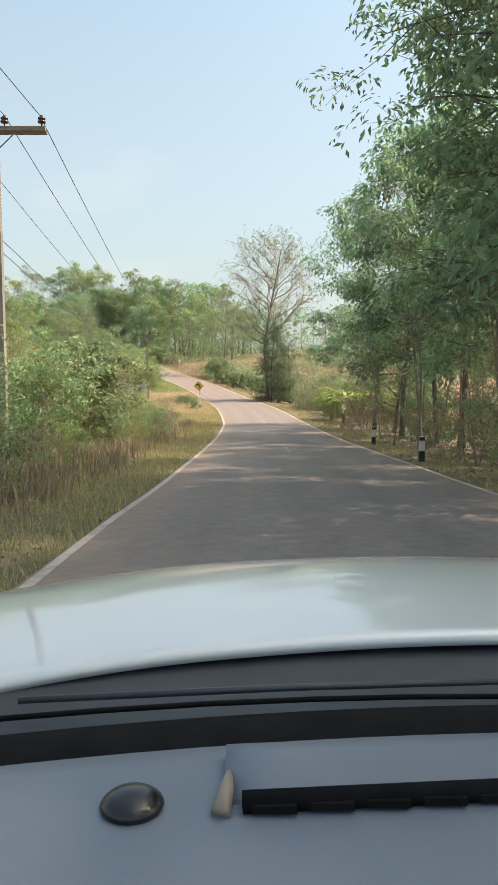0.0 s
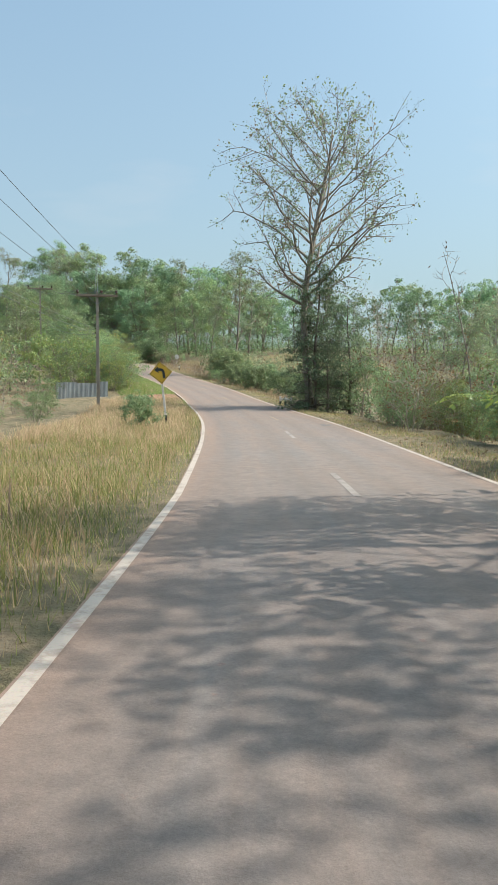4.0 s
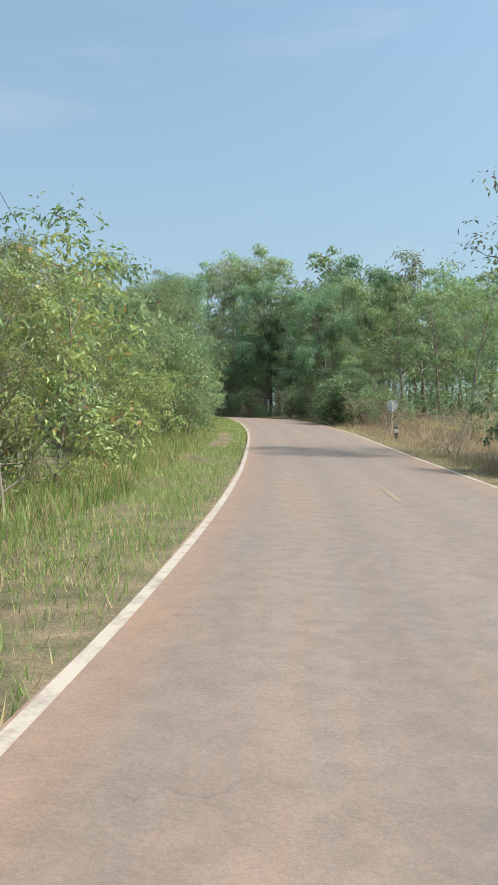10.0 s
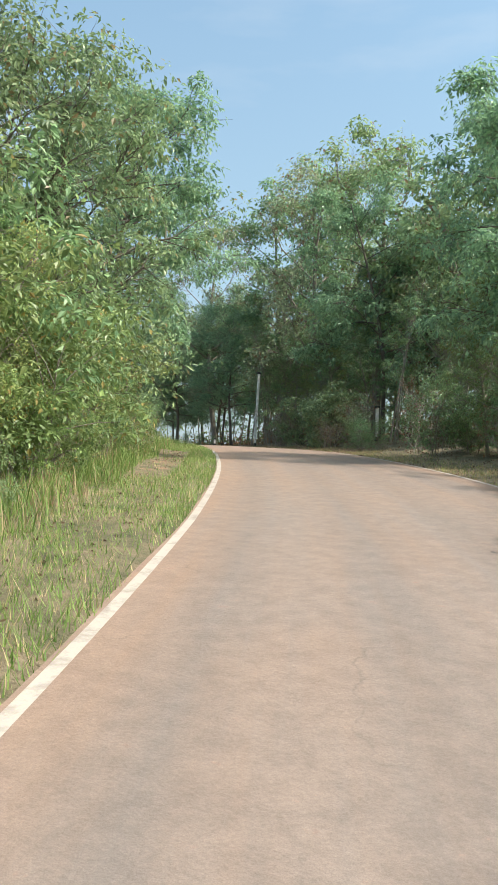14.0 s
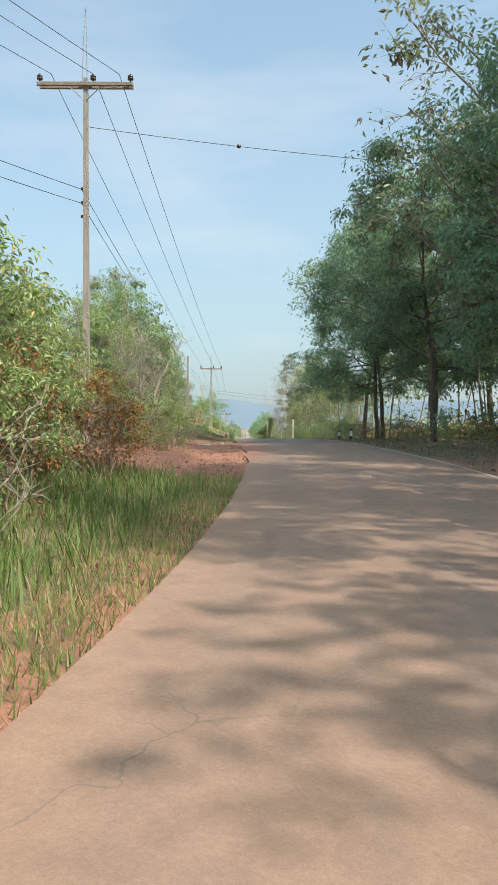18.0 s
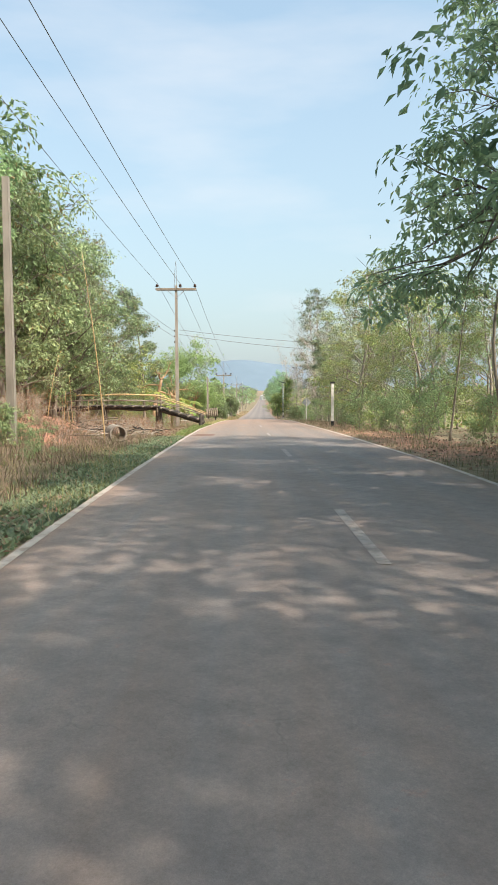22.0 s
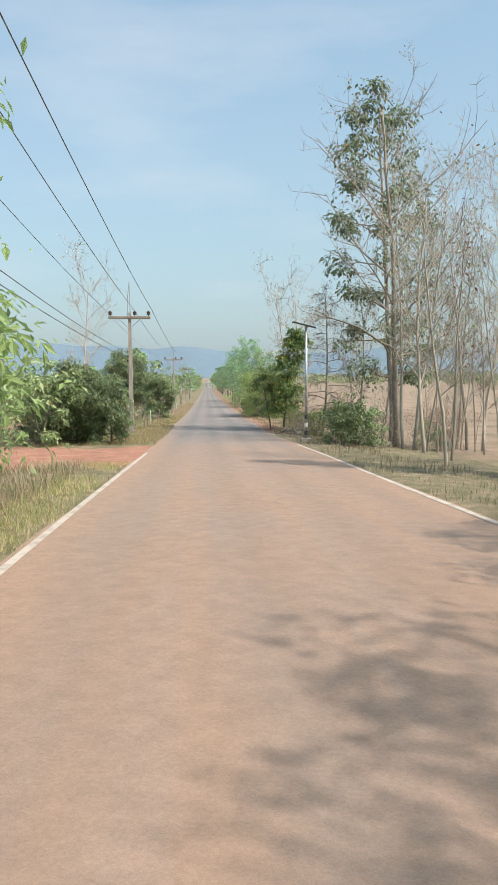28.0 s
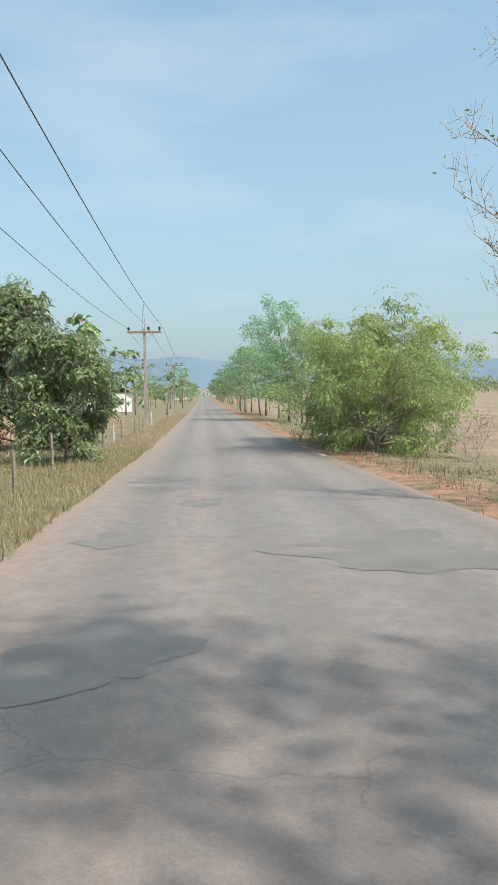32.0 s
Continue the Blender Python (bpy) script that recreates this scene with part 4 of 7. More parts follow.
kind("dry", "dry_bush", "tangled dry brown scrub", "shrub", 3, "dry scrub",
     height=1.8, spread=1.1, first=0.04, limbs=7, subs=3, twigs=2, per_twig=7, leaf=0.085, leaf_wide=0.4, bark=BARK_PALE, foliage=LEAF_DRY, girth=0.022, rise=1.0, droop=0.1, forks=2, bare_twigs=True, cluster=0.3, twig_len=0.5)
kind("orange", "withered_bush", "withered orange-leaved scrub on the bank", "shrub", 2, "dry scrub",
     height=2.4, spread=1.4, first=0.04, limbs=10, subs=4, twigs=3, per_twig=11, leaf=0.11, leaf_wide=0.45, bark=BARK_PALE, foliage=LEAF_ORANGE, girth=0.03, rise=0.8, droop=0.2, forks=2, cluster=0.35, twig_len=0.5)
kind("fresh", "fresh_green_tree", "round light green tree with fine drooping foliage", "tree", 2, "",
     height=4.6, spread=2.5, first=0.12, limbs=16, subs=6, twigs=4, per_twig=14, leaf=0.135, leaf_wide=0.38, bark=BARK_GREY, foliage=LEAF_FRESH, girth=0.07, rise=0.35, droop=0.25, forks=3, cluster=0.34, twig_len=0.5, hang=0.5)
kind("stick", "bare_sapling", "thin bare sapling stem with dry twigs", "tree", 3, "bare saplings",
     height=6, spread=0.8, first=0.35, limbs=9, subs=2, twigs=2, per_twig=0.8, leaf=0.13, leaf_wide=0.4, bark=BARK_GREY, foliage=LEAF_DRY, girth=0.035, rise=1.3, droop=0.0, bare_twigs=True, twig_len=0.5)
kind("deadtree", "dead_tree", "dead pale tree with bare forking branches", "tree", 1, "",
     height=5.0, spread=2.1, first=0.22, limbs=14, subs=6, twigs=4, per_twig=0.12, leaf=0.1, bark=BARK_PALE, foliage=LEAF_DRY, girth=0.075, rise=1.1, droop=-0.1, bare_twigs=True, shape="vase", forks=3)
kind("papaya", "leafy_young_tree", "young tree with big bright green leaves on thin limbs", "tree", 2, "",
     height=5.6, spread=1.25, first=0.34, limbs=15, subs=4, twigs=3, per_twig=17, leaf=0.21, leaf_wide=0.5, bark=BARK_DARK, foliage=LEAF_PAPAYA, girth=0.085, rise=0.8, droop=0.25, cluster=0.3, twig_len=0.5, hang=0.7)
kind("column", "leafy_column_tree", "slim upright young tree with green and yellow leaves", "tree", 1, "",
     height=6, spread=0.95, first=0.16, limbs=20, subs=4, twigs=3, per_twig=14, leaf=0.2, leaf_wide=0.5, bark=BARK_DARK, foliage=LEAF_PAPAYA, girth=0.06, rise=0.6, droop=0.3, cluster=0.28, twig_len=0.4, hang=0.7, shape="cone")
kind("far", "distant_tree", "distant hazy green tree", "tree", 3, "distant trees",
     height=11, spread=3.8, first=0.18, limbs=12, subs=4, twigs=3, per_twig=6, leaf=0.6, leaf_wide=0.6, bark=BARK_GREY, foliage=LEAF_MID, girth=0.2, rise=0.5, droop=0.1, cluster=0.9)


def banana(s, d, height=2.2, n=7, seed=0, label="banana plant with broad arching torn yellow-green leaves"):
    """Sheathed stem and arching leaves, each blade torn into strips along its midrib."""
    rng = np.random.default_rng(100 + seed)
    ob = new("banana_plant")
    ob.matrix_basis = stand(s, d, rng.uniform(0, 360))
    top = height * 0.5
    part("stem", Geo().tube([(0, 0, -0.1), (0.02, 0, top * 0.5), (0.0, 0.02, top)], (0.085, 0.07, 0.045), 8), BANANA_STEM, ob, smooth=True)
    up = np.array([0, 0, 1.0])
    for k in range(n):
        az, ln = k * 2.4 + rng.uniform(-0.4, 0.4), height * rng.uniform(0.5, 0.8)
        el, fall = rng.uniform(0.75, 1.35), rng.uniform(0.7, 1.5)
        t = np.linspace(0, 1, 13)
        out = np.array([math.cos(az), math.sin(az), 0])
        side = np.cross(out, up)
        mid = up * top * 0.97 + out * (ln * (t * math.cos(el) + 0.45 * t ** 2))[:, None] + up * (ln * (t * math.sin(el) - fall * 0.75 * t ** 2.2))[:, None]
        g = Geo().tube(mid, np.linspace(0.016, 0.004, 13) * height / 2.2, 3, False)
        for i in range(2, 12):
            w = 0.21 * height / 2.2 * math.sin(math.pi * min(1, (i - 1) / 11.5)) ** 0.6
            ahead = mid[i + 1] - mid[i]
            for sg in (-1, 1):
                if rng.uniform() < 0.08:
                    continue
                q = side * sg * w * rng.uniform(0.75, 1.05) - up * w * rng.uniform(0.05, 0.75) + ahead * rng.uniform(0.1, 0.5)
                gap = rng.uniform(0.75, 0.98)
                v = [mid[i], mid[i] + q, mid[i] + q + ahead * gap * 0.9, mid[i] + ahead * 0.99]
                g.add(v, [[0, 1, 2, 3]])
        part("leaf", g, LEAF_BANANA, ob)
    return tagged(ob, label, "banana plant", "banana plants")


BARE = [(90, 97.0, -5.0, -2.0), (129, 140, -3.9, -3.15), (163, 174.5, -4.4, -3.5), (208, 232.5, -8, -2.4)]      # driveway, wheel tracks, washed red earth


def grass(name, s0, s1, d0, d1, count, tall, mat, label, wide=0.007, seed=0, lean=0.7, clump=5, bald=0.0, turf=False):
    """Blades in clumps over a stretch of the verge, joined."""
    rng = np.random.default_rng(500 + seed)
    k = max(1, count // clump)
    cs, cd = rng.uniform(s0, s1, k), d0 + (d1 - d0) * rng.uniform(0, 1, k)
    keep = (np.sin(cs * 0.31 + seed) * np.sin(cs * 0.83 + cd * 1.7) + rng.normal(size=k) * 0.3) > bald - 0.9
    cs, cd = np.repeat(cs[keep], clump), np.repeat(cd[keep], clump)
    n = len(cs)
    sc = np.repeat(rng.uniform(0.55, 1.2, n // clump), clump)
    s, d = cs + rng.normal(size=n) * 0.17, cd + rng.normal(size=n) * 0.17
    le, ri = edges_at(s)
    ok = (d < le - 0.03) | (d > ri + 0.05)
    for s_a, s_b, d_a, d_b in BARE:
        ok &= ~((s > s_a) & (s < s_b) & (d > d_a) & (d < d_b) & (rng.uniform(size=n) < 0.93))
    s, d, sc, n = s[ok], d[ok], sc[ok], int(ok.sum())
    base = spot(s, d, -0.02)
    h = tall * sc * rng.uniform(0.6, 1.15, n)
    az = rng.uniform(0, 6.28, n)
    out = np.stack([np.cos(az), np.sin(az), np.zeros(n)], 1)
    side = np.stack([-np.sin(az), np.cos(az), np.zeros(n)], 1) * (wide * rng.uniform(0.6, 1.4, n))[:, None]
    bend = (h * lean * rng.uniform(0.2, 1.4, n))[:, None]
    z = np.array([0, 0, 1.0])
    v = np.stack([base - side, base + side, base + out * bend * 0.4 + z * h[:, None] * 0.6 + side * 0.7, base + out * bend * 0.4 + z * h[:, None] * 0.6 - side * 0.7, base + out * bend + z * h[:, None] * 0.97], 1)
    if turf:
        v3 = np.stack([base - side, base + side, base + out * bend + z * h[:, None] * 0.9], 1)
        g = Geo().add(v3.reshape(-1, 3), np.arange(3 * n).reshape(-1, 3))
        return tagged(new(name, g.mesh(name, mat)), label, "grass", kind="stuff")
    i = np.arange(n)[:, None] * 5
    g = Geo().add(v.reshape(-1, 3), np.zeros((0, 4), int))
    g.f = np.hstack([i, i + 1, i + 2, i + 3]).tolist() + np.hstack([i + 3, i + 2, i + 4]).tolist()
    return tagged(new(name, g.mesh(name, mat)), label, "grass", kind="stuff")


def litter(name, s0, s1, d0, d1, count, size, mat, label, category="leaf litter", seed=0):
    rng = np.random.default_rng(900 + seed)
    s, d = rng.uniform(s0, s1, count), rng.uniform(d0, d1, count)
    le, ri = edges_at(s)
    ok = (d < le - 0.05) | (d > ri + 0.05)
    s, d = s[ok], d[ok]
    p = spot(s, d, 0.015)
    w = rng.normal(size=(len(s), 3)) * np.array([1, 1, 0.35])
    return tagged(new(name, Geo().leaves(p, w, size * rng.uniform(0.5, 1.4, len(s)), 0.6, rng).mesh(name, mat)), label, category, kind="stuff")


# ---- plants: where they stand ----
def fill(keys, s0, s1, d0, d1, n, h0, h1, seed, weights=None):
    """Plants of several kinds strewn over a stretch, no two on one spot."""
    r = np.random.default_rng(seed)
    done = []
    for _ in range(n):
        for _try in range(8):
            s, d = r.uniform(s0, s1), r.uniform(d0, d1)
            if all((s - a) ** 2 + (d - b) ** 2 > ((h0 + h1) * 0.09) ** 2 for a, b in done):
                break
        done.append((s, d))
        plant(keys[r.choice(len(keys), p=weights)], s, d, r.uniform(h0, h1))


# start: tall trees and thin stems on the right
# the first four stand out of view, added to shade the car
for s, d, h in ((-4.5, 7.4, 14), (0.5, 8.2, 14.5), (5, 7.6, 15), (8.5, 9.0, 15), (11, 6.6, 15), (15, 6.6, 14.5), (29, 7.2, 13.5), (21, 8.0, 15), (24, 7.2, 11.5), (33, 7.4, 13), (37, 6.6, 12.5)):
    plant("broad", s, d, h)
plant("broad", 44.5, 6.6, 13.0)
plant("dense", 41, 7.0, 7.5)
fill(["stick", "slim", "stick"], 9, 34, 4.6, 10, 46, 5, 9, 21)
fill(["dry", "bush", "dry"], 8, 48, 4.4, 8, 34, 1.0, 2.2, 22)
fill(["stick", "bare"], 34, 70, 6, 14, 16, 4, 7, 23)
fill(["bush", "lbush", "dry"], 40, 74, 4.6, 9, 26, 1.2, 2.6, 24)
banana(50, 5.6, 2.6, 8, 1)
banana(54, 6.4, 2.4, 7, 2)
banana(48.4, 5.4, 2.9, 9, 6)
banana(52.2, 5.2, 2.8, 9, 7)
banana(50.6, 6.6, 3.0, 8, 8)
banana(46, 6.0, 2.0, 6, 3)
# the half-bare giant with creepers round its foot
plant("giant", 80.6, 4.3, 17.4, 40)
for s, d, h in ((80, 4.4, 8.8), (81, 5.4, 7.6), (80, 4.1, 6.0), (82.5, 5.2, 4.8), (79, 6.2, 6.8), (78.4, 4.8, 4.2)):
    plant("creeper", s, d, h)
fill(["stick", "olive"], 66, 84, 7, 13, 10, 4, 8, 25)
fill(["bush", "dry", "dbush", "bush"], 55, 79, 6.4, 13, 28, 1.6, 3.2, 125)
banana(60, 6.8, 2.4, 6, 4)
banana(64, 7.4, 2.6, 6, 5)
fill(["dbush", "bush"], 84, 116, 5.6, 9.5, 14, 1.2, 1.9, 26)
fill(["dbush"], 103, 113, 4.7, 6.4, 6, 1.6, 2.1, 27)
plant("olive", 126, 8.8, 13.6, 150)
for s, d, h in ((119.5, 6.2, 2.3), (121.6, 6.9, 2.5), (120.4, 7.8, 2.6), (123.2, 6.4, 1.9)):
    plant("dbush", s, d, h)
fill(["wood", "bare", "olive"], 88, 130, 20, 46, 18, 5, 8, 28)
fill(["dry", "bush"], 112, 150, 4.4, 9, 22, 0.9, 1.8, 29)
# left scrub of the first stretch
fill(["lbush", "bush", "dry"], 6, 44, -10.5, -6.0, 34, 1.6, 3.0, 31)
fill(["dry", "bush", "lbush"], 2, 46, -7.2, -4.8, 36, 0.7, 1.5, 32)
fill(["bush", "light", "lbush"], 20, 50, -22, -10, 18, 2.5, 5.0, 33)
fill(["bush", "dry", "bush"], 50, 88, -22, -9.5, 26, 1.0, 2.0, 333)
fill(["wood", "olive", "light"], 40, 150, -46, -22, 46, 8, 14, 34)
fill(["bush", "lbush", "light"], 100, 118, -20, -10.5, 14, 2.2, 4.6, 35)
for s, d, h in ((63, -4.6, 0.9), (72, -5.2, 1.0)):
    plant("dbush", s, d, h)
for s, d, h in ((28, -7.0, 2.6), (31, -7.8, 3.0)):
    plant("dbush", s, d, h)
for s, d, h in ((35, -7.0, 3.4), (40, -7.4, 3.0), (23, -8.6, 3.8)):
    plant("light", s, d, h)
# thicket inside the bend
fill(["bush", "lbush", "light", "bush"], 104, 150, -9.5, -5.2, 52, 2.0, 4.6, 41)
fill(["light", "olive", "bush"], 108, 122, -15, -8, 9, 3.0, 4.4, 42)
fill(["light", "olive", "bush"], 122, 142, -15, -8, 12, 4, 6.2, 442)
fill(["light", "olive", "wood"], 142, 167, -16, -8.4, 17, 6, 9.0, 142)
fill(["light", "bush", "olive"], 168, 190, -16, -7.5, 16, 2.6, 4.6, 242)
fill(["lbush", "light", "bush"], 148, 170, -8.4, -5.8, 24, 2.2, 5.2, 43)
fill(["lbush", "bush"], 170, 188, -8.0, -5.4, 18, 1.4, 2.8, 443)
for s, d, h in ((166, -8.0, 10.5), (171, -7.4, 12.0), (177, -6.8, 13.0), (183, -7.2, 12.0)):
    plant("dense" if s < 176 else "dome", s, d, h)
fill(["lbush", "light", "bush", "lbush"], 152, 172, -7.4, -5.3, 24, 1.4, 3.4, 143)
fill(["lbush", "bush", "dry"], 140, 186, -6.2, -4.7, 40, 0.6, 1.2, 144)
fill(["light", "dense"], 152, 170, -10.5, -7.6, 9, 6, 9, 145)
# wood round the outside of the bend
fill(["wood", "light", "olive", "light"], 157, 205, 6.8, 12, 19, 4, 6.8, 51)
fill(["wood", "light", "olive", "wood"], 153, 184, 14, 21, 11, 9.5, 13, 151)
fill(["wood", "broad", "olive", "wood"], 180, 200, 14, 23, 13, 14, 17.0, 251)
fill(["wood", "broad", "slim"], 150, 178, 23, 46, 20, 8.5, 12, 52)
fill(["wood", "broad", "slim"], 178, 230, 23, 46, 32, 13, 19, 352)
fill(["wood", "broad", "wood"], 118, 152, 36, 52, 22, 8, 10.5, 53)
fill(["bush", "dbush", "dry"], 148, 205, 4.8, 8.5, 44, 1.2, 2.8, 54)
fill(["slim", "stick"], 176, 226, 7, 20, 46, 6.5, 11, 55)
fill(["wood", "broad"], 220, 242, 11, 26, 13, 12, 16, 155)
for s, d, h in ((193, 15, 14), (198, 15.5, 15), (204, 15.5, 15), (207, 19, 17), (207.5, 8.4, 15)):
    plant("olive", s, d, h)
fill(["slim"], 200, 218, 8.0, 20, 22, 8, 11, 351)
for key, s, d, h in (("olive", 222.5, 8.2, 23), ("wood", 210.5, 10.5, 22.5), ("olive", 204.5, 11.5, 21.5), ("wood", 199.5, 12.8, 20.5), ("broad", 195, 11.2, 17.5), ("wood", 215, 12, 21),
                     ("wood", 194, 22, 19.5), ("wood", 208, 18.5, 21), ("olive", 213, 18, 21), ("wood", 198, 25, 20)):
    plant(key, s, d, h)
# trees whose boughs reach over the road
plant("over", 252.4, 7.3, 16.5, 60)
plant("over", 245.6, 7.4, 15.5, 200)
plant("high", 13.8, 6.0, 13.5, 120)
# dense row on the right before and over the crest
for i in (0, 2, 3, 4, 5, 6):
    plant("broad", 216 + i * 4.6, (7.6 if i < 2 or i > 6 else 6.6) + (i % 3) * 1.3, (12.8 if i < 2 else 14.4 if i < 4 else 13.2 if i < 7 else 11.4) + (i * 7 % 5) * 0.6)
fill(["slim"], 218, 264, 9, 20, 18, 8, 11, 56)
plant("slim", 257.4, 6.4, 7.5)
plant("slim", 262.5, 6.2, 5.5)
fill(["dry", "bush"], 206, 268, 4.6, 7, 24, 0.7, 1.5, 57)
fill(["olive", "light", "light"], 269, 312, 5.8, 12, 22, 5.5, 8.6, 58)
for key, s, d, h in (("broad", 169.6, 7.4, 11.5), ("wood", 172.4, 8.4, 12.5), ("light", 289.5, 6.6, 11.0), ("olive", 293.2, 8.8, 11.0), ("light", 300.4, 7.6, 10.2)):
    plant(key, s, d, h)
fill(["lbush", "bush"], 262, 312, 4.6, 7, 18, 1.0, 2.2, 59)
# left bank of the second stretch
fill(["orange", "bush", "orange"], 184, 201, -9.5, -6.3, 22, 1.6, 2.6, 61)
fill(["lbush", "dry", "bush"], 184, 206, -6.0, -4.4, 14, 0.9, 1.8, 161)
fill(["bush", "light", "lbush"], 192, 202, -12, -6.6, 14, 1.6, 2.8, 62)
fill(["bush", "light", "lbush"], 200, 207, -12, -6.4, 10, 2.0, 3.6, 662)
fill(["light", "olive"], 186, 206, -30, -13, 12, 4, 7, 63)
fill(["bush", "light", "lbush"], 202, 209, -10, -6.0, 13, 2.4, 3.6, 463)
fill(["orange", "lbush", "dry"], 198, 207, -6.6, -5.2, 8, 1.2, 2.0, 464)
fill(["light", "olive"], 206, 240, -34, -18, 14, 2.4, 4.2, 263)
fill(["bush", "light", "lbush"], 202, 212, -11, -7.6, 14, 2.6, 4.0, 264)
fill(["dry", "lbush", "dry", "bush"], 211, 221, -9.0, -5.4, 16, 0.8, 1.7, 163)
fill(["bush", "lbush", "dry"], 214, 232, -14, -10.0, 14, 1.0, 2.0, 164)
fill(["dry", "bush", "dry", "dbush"], 233.5, 255, -8.6, -5.0, 36, 0.35, 0.85, 465)
plant("orange", 243, -9.6, 1.3)
plant("orange", 244.5, -9.9, 1.1)
plant("deadtree", 246.2, -9.8, 6.2)
plant("dense", 250.2, -10.0, 5.4)
plant("light", 249, -12.8, 10.4)
plant("light", 246, -14.0, 8.6)
plant("light", 247, -11.6, 6.4)
plant("dense", 251.5, -10.2, 6.6)
plant("dense", 254.5, -9.4, 5.6)
fill(["light", "olive", "wood"], 247, 262, -20, -12, 13, 6, 9.5, 64)
fill(["olive", "wood", "olive"], 262, 290, -18, -11, 20, 8, 12, 66)
for s, d, h in ((288.5, -9.8, 8.6), (291, -11.5, 10), (286, -12.5, 10.5), (283, -9.8, 6.0), (287, -11.2, 6.4), (284.5, -11.2, 7.4), (280.5, -12.2, 9.5), (277.5, -10.0, 9.4), (273.5, -10.6, 12.0), (270, -12.0, 13.5), (266.5, -10.6, 9.5), (276, -13, 13.5)):
    plant("dense", s, d - (1.5 if s < 290 else 0), h)
fill(["dry"], 258, 286, -11, -6.4, 30, 0.5, 1.1, 67)
fill(["dbush", "bush", "dry"], 272, 288, -15.5, -13.0, 9, 1.6, 2.8, 367)
fill(["bush", "light", "lbush"], 246, 254, -13, -9.4, 9, 2.2, 4.4, 368)
fill(["dry"], 268, 283, -8.2, -4.8, 34, 0.4, 0.9, 369)
fill(["light", "lbush", "olive"], 288, 322, -19, -11.5, 34, 3.5, 6.2, 68)
fill(["wood", "olive", "far"], 230, 330, -46, -20, 40, 8, 12, 69)
plant("teak", 300.4, -9.5, 11.9)
fill(["light", "lbush", "light"], 292, 314, -15, -10.6, 18, 3.0, 5.2, 268)
plant("bare", 301, -14.5, 11)
plant("bare", 304, -15.5, 11)
banana(290.6, -6.2, 3.3, 5, 11)
banana(291.8, -6.7, 2.0, 4, 16)
banana(299.5, -6.0, 2.8, 5, 12)
banana(302, -6.6, 2.4, 5, 13)
banana(300.5, -7.0, 2.6, 4, 14)
fill(["dry", "dry", "bush"], 284, 300, -9.0, -4.6, 34, 0.35, 0.9, 168)
plant("fresh", 313, -7.6, 7.2, label="tall weeping light green tree beside the road")
# third stretch
plant("teak", 317, 7.6, 9.6)
plant("teak_thin", 340.0, 8.8, 19.5)
plant("wide_bare", 335.6, 7.9, 15.5, 40)
plant("bare", 333.0, 7.6, 10.5)
fill(["stick", "bare"], 318, 334, 5.4, 11, 12, 5, 9, 71)
fill(["bare"], 325, 336, 7.4, 11.5, 5, 9, 11, 471)
fill(["stick", "bare", "stick"], 329, 346, 6.4, 12, 22, 2.5, 6.5, 271)
fill(["dry", "bush", "dry"], 329, 346, 6.0, 10, 14, 0.8, 1.7, 571)
for s, d, h in ((330.6, 4.6, 1.5), (331.6, 5.4, 1.3)):
    plant("dbush", s, d, h)
plant("bare", 341, 7.2, 9)
plant("papaya", 344.6, 2.95, 3.5)
plant("column", 345.4, 3.75, 6.0)
plant("papaya", 348.4, 4.5, 3.4)
banana(345.2, 5.2, 1.7, 6, 21)
banana(346.5, 6.0, 1.7, 6, 22)
banana(358.2, 5.6, 1.7, 5, 23)
plant("bare", 355.0, 5.2, 9.8)
plant("creeper_bare", 340.0, 5.2, 8.6)
plant("bare", 362.5, 6.5, 9.6)
plant("stick", 352, 4.6, 3.4)
for s, d, h in ((368.4, 4.4, 4.1), (371.0, 5.0, 4.6), (374, 4.8, 4.4)):
    plant("fresh", s, d, h)
fill(["broad", "olive"], 400, 470, 4.6, 8, 12, 7, 9.5, 72)
fill(["broad", "far", "light"], 470, 900, 4.6, 9, 50, 6, 10, 73)
fill(["dbush"], 333, 339, -9.5, -6.6, 5, 1.7, 2.5, 74)
fill(["bush", "dbush"], 312, 320, -9, -5.5, 6, 1.6, 3.2, 174)
plant("bare", 359, -10.2, 12, label="pale bare tree with a few fresh green leaves")
plant("round", 332.8, -4.5, 2.6)
plant("round", 334.5, -6.2, 3.0)
plant("round", 366.5, -4.7, 3.6)
plant("round", 373.4, -7.4, 5.6)
plant("round", 349.6, -8.4, 3.4)
plant("dbush", 346, -7.4, 2.4)
plant("broad", 376, -9.0, 6.0)
fill(["far", "broad", "light"], 400, 900, -14, -4.8, 60, 4, 8, 75)
fill(["far"], 380, 900, -47, -20, 40, 5, 9, 76)

fill(["dry", "bush", "dry"], 346, 420, 5.6, 11, 26, 0.7, 1.7, 77)
fill(["dry", "stick", "dry", "lbush"], 332, 352, 4.0, 6.4, 24, 0.5, 1.3, 177)
fill(["dry", "bush"], 330, 400, -12, -5.4, 24, 0.6, 1.5, 78)


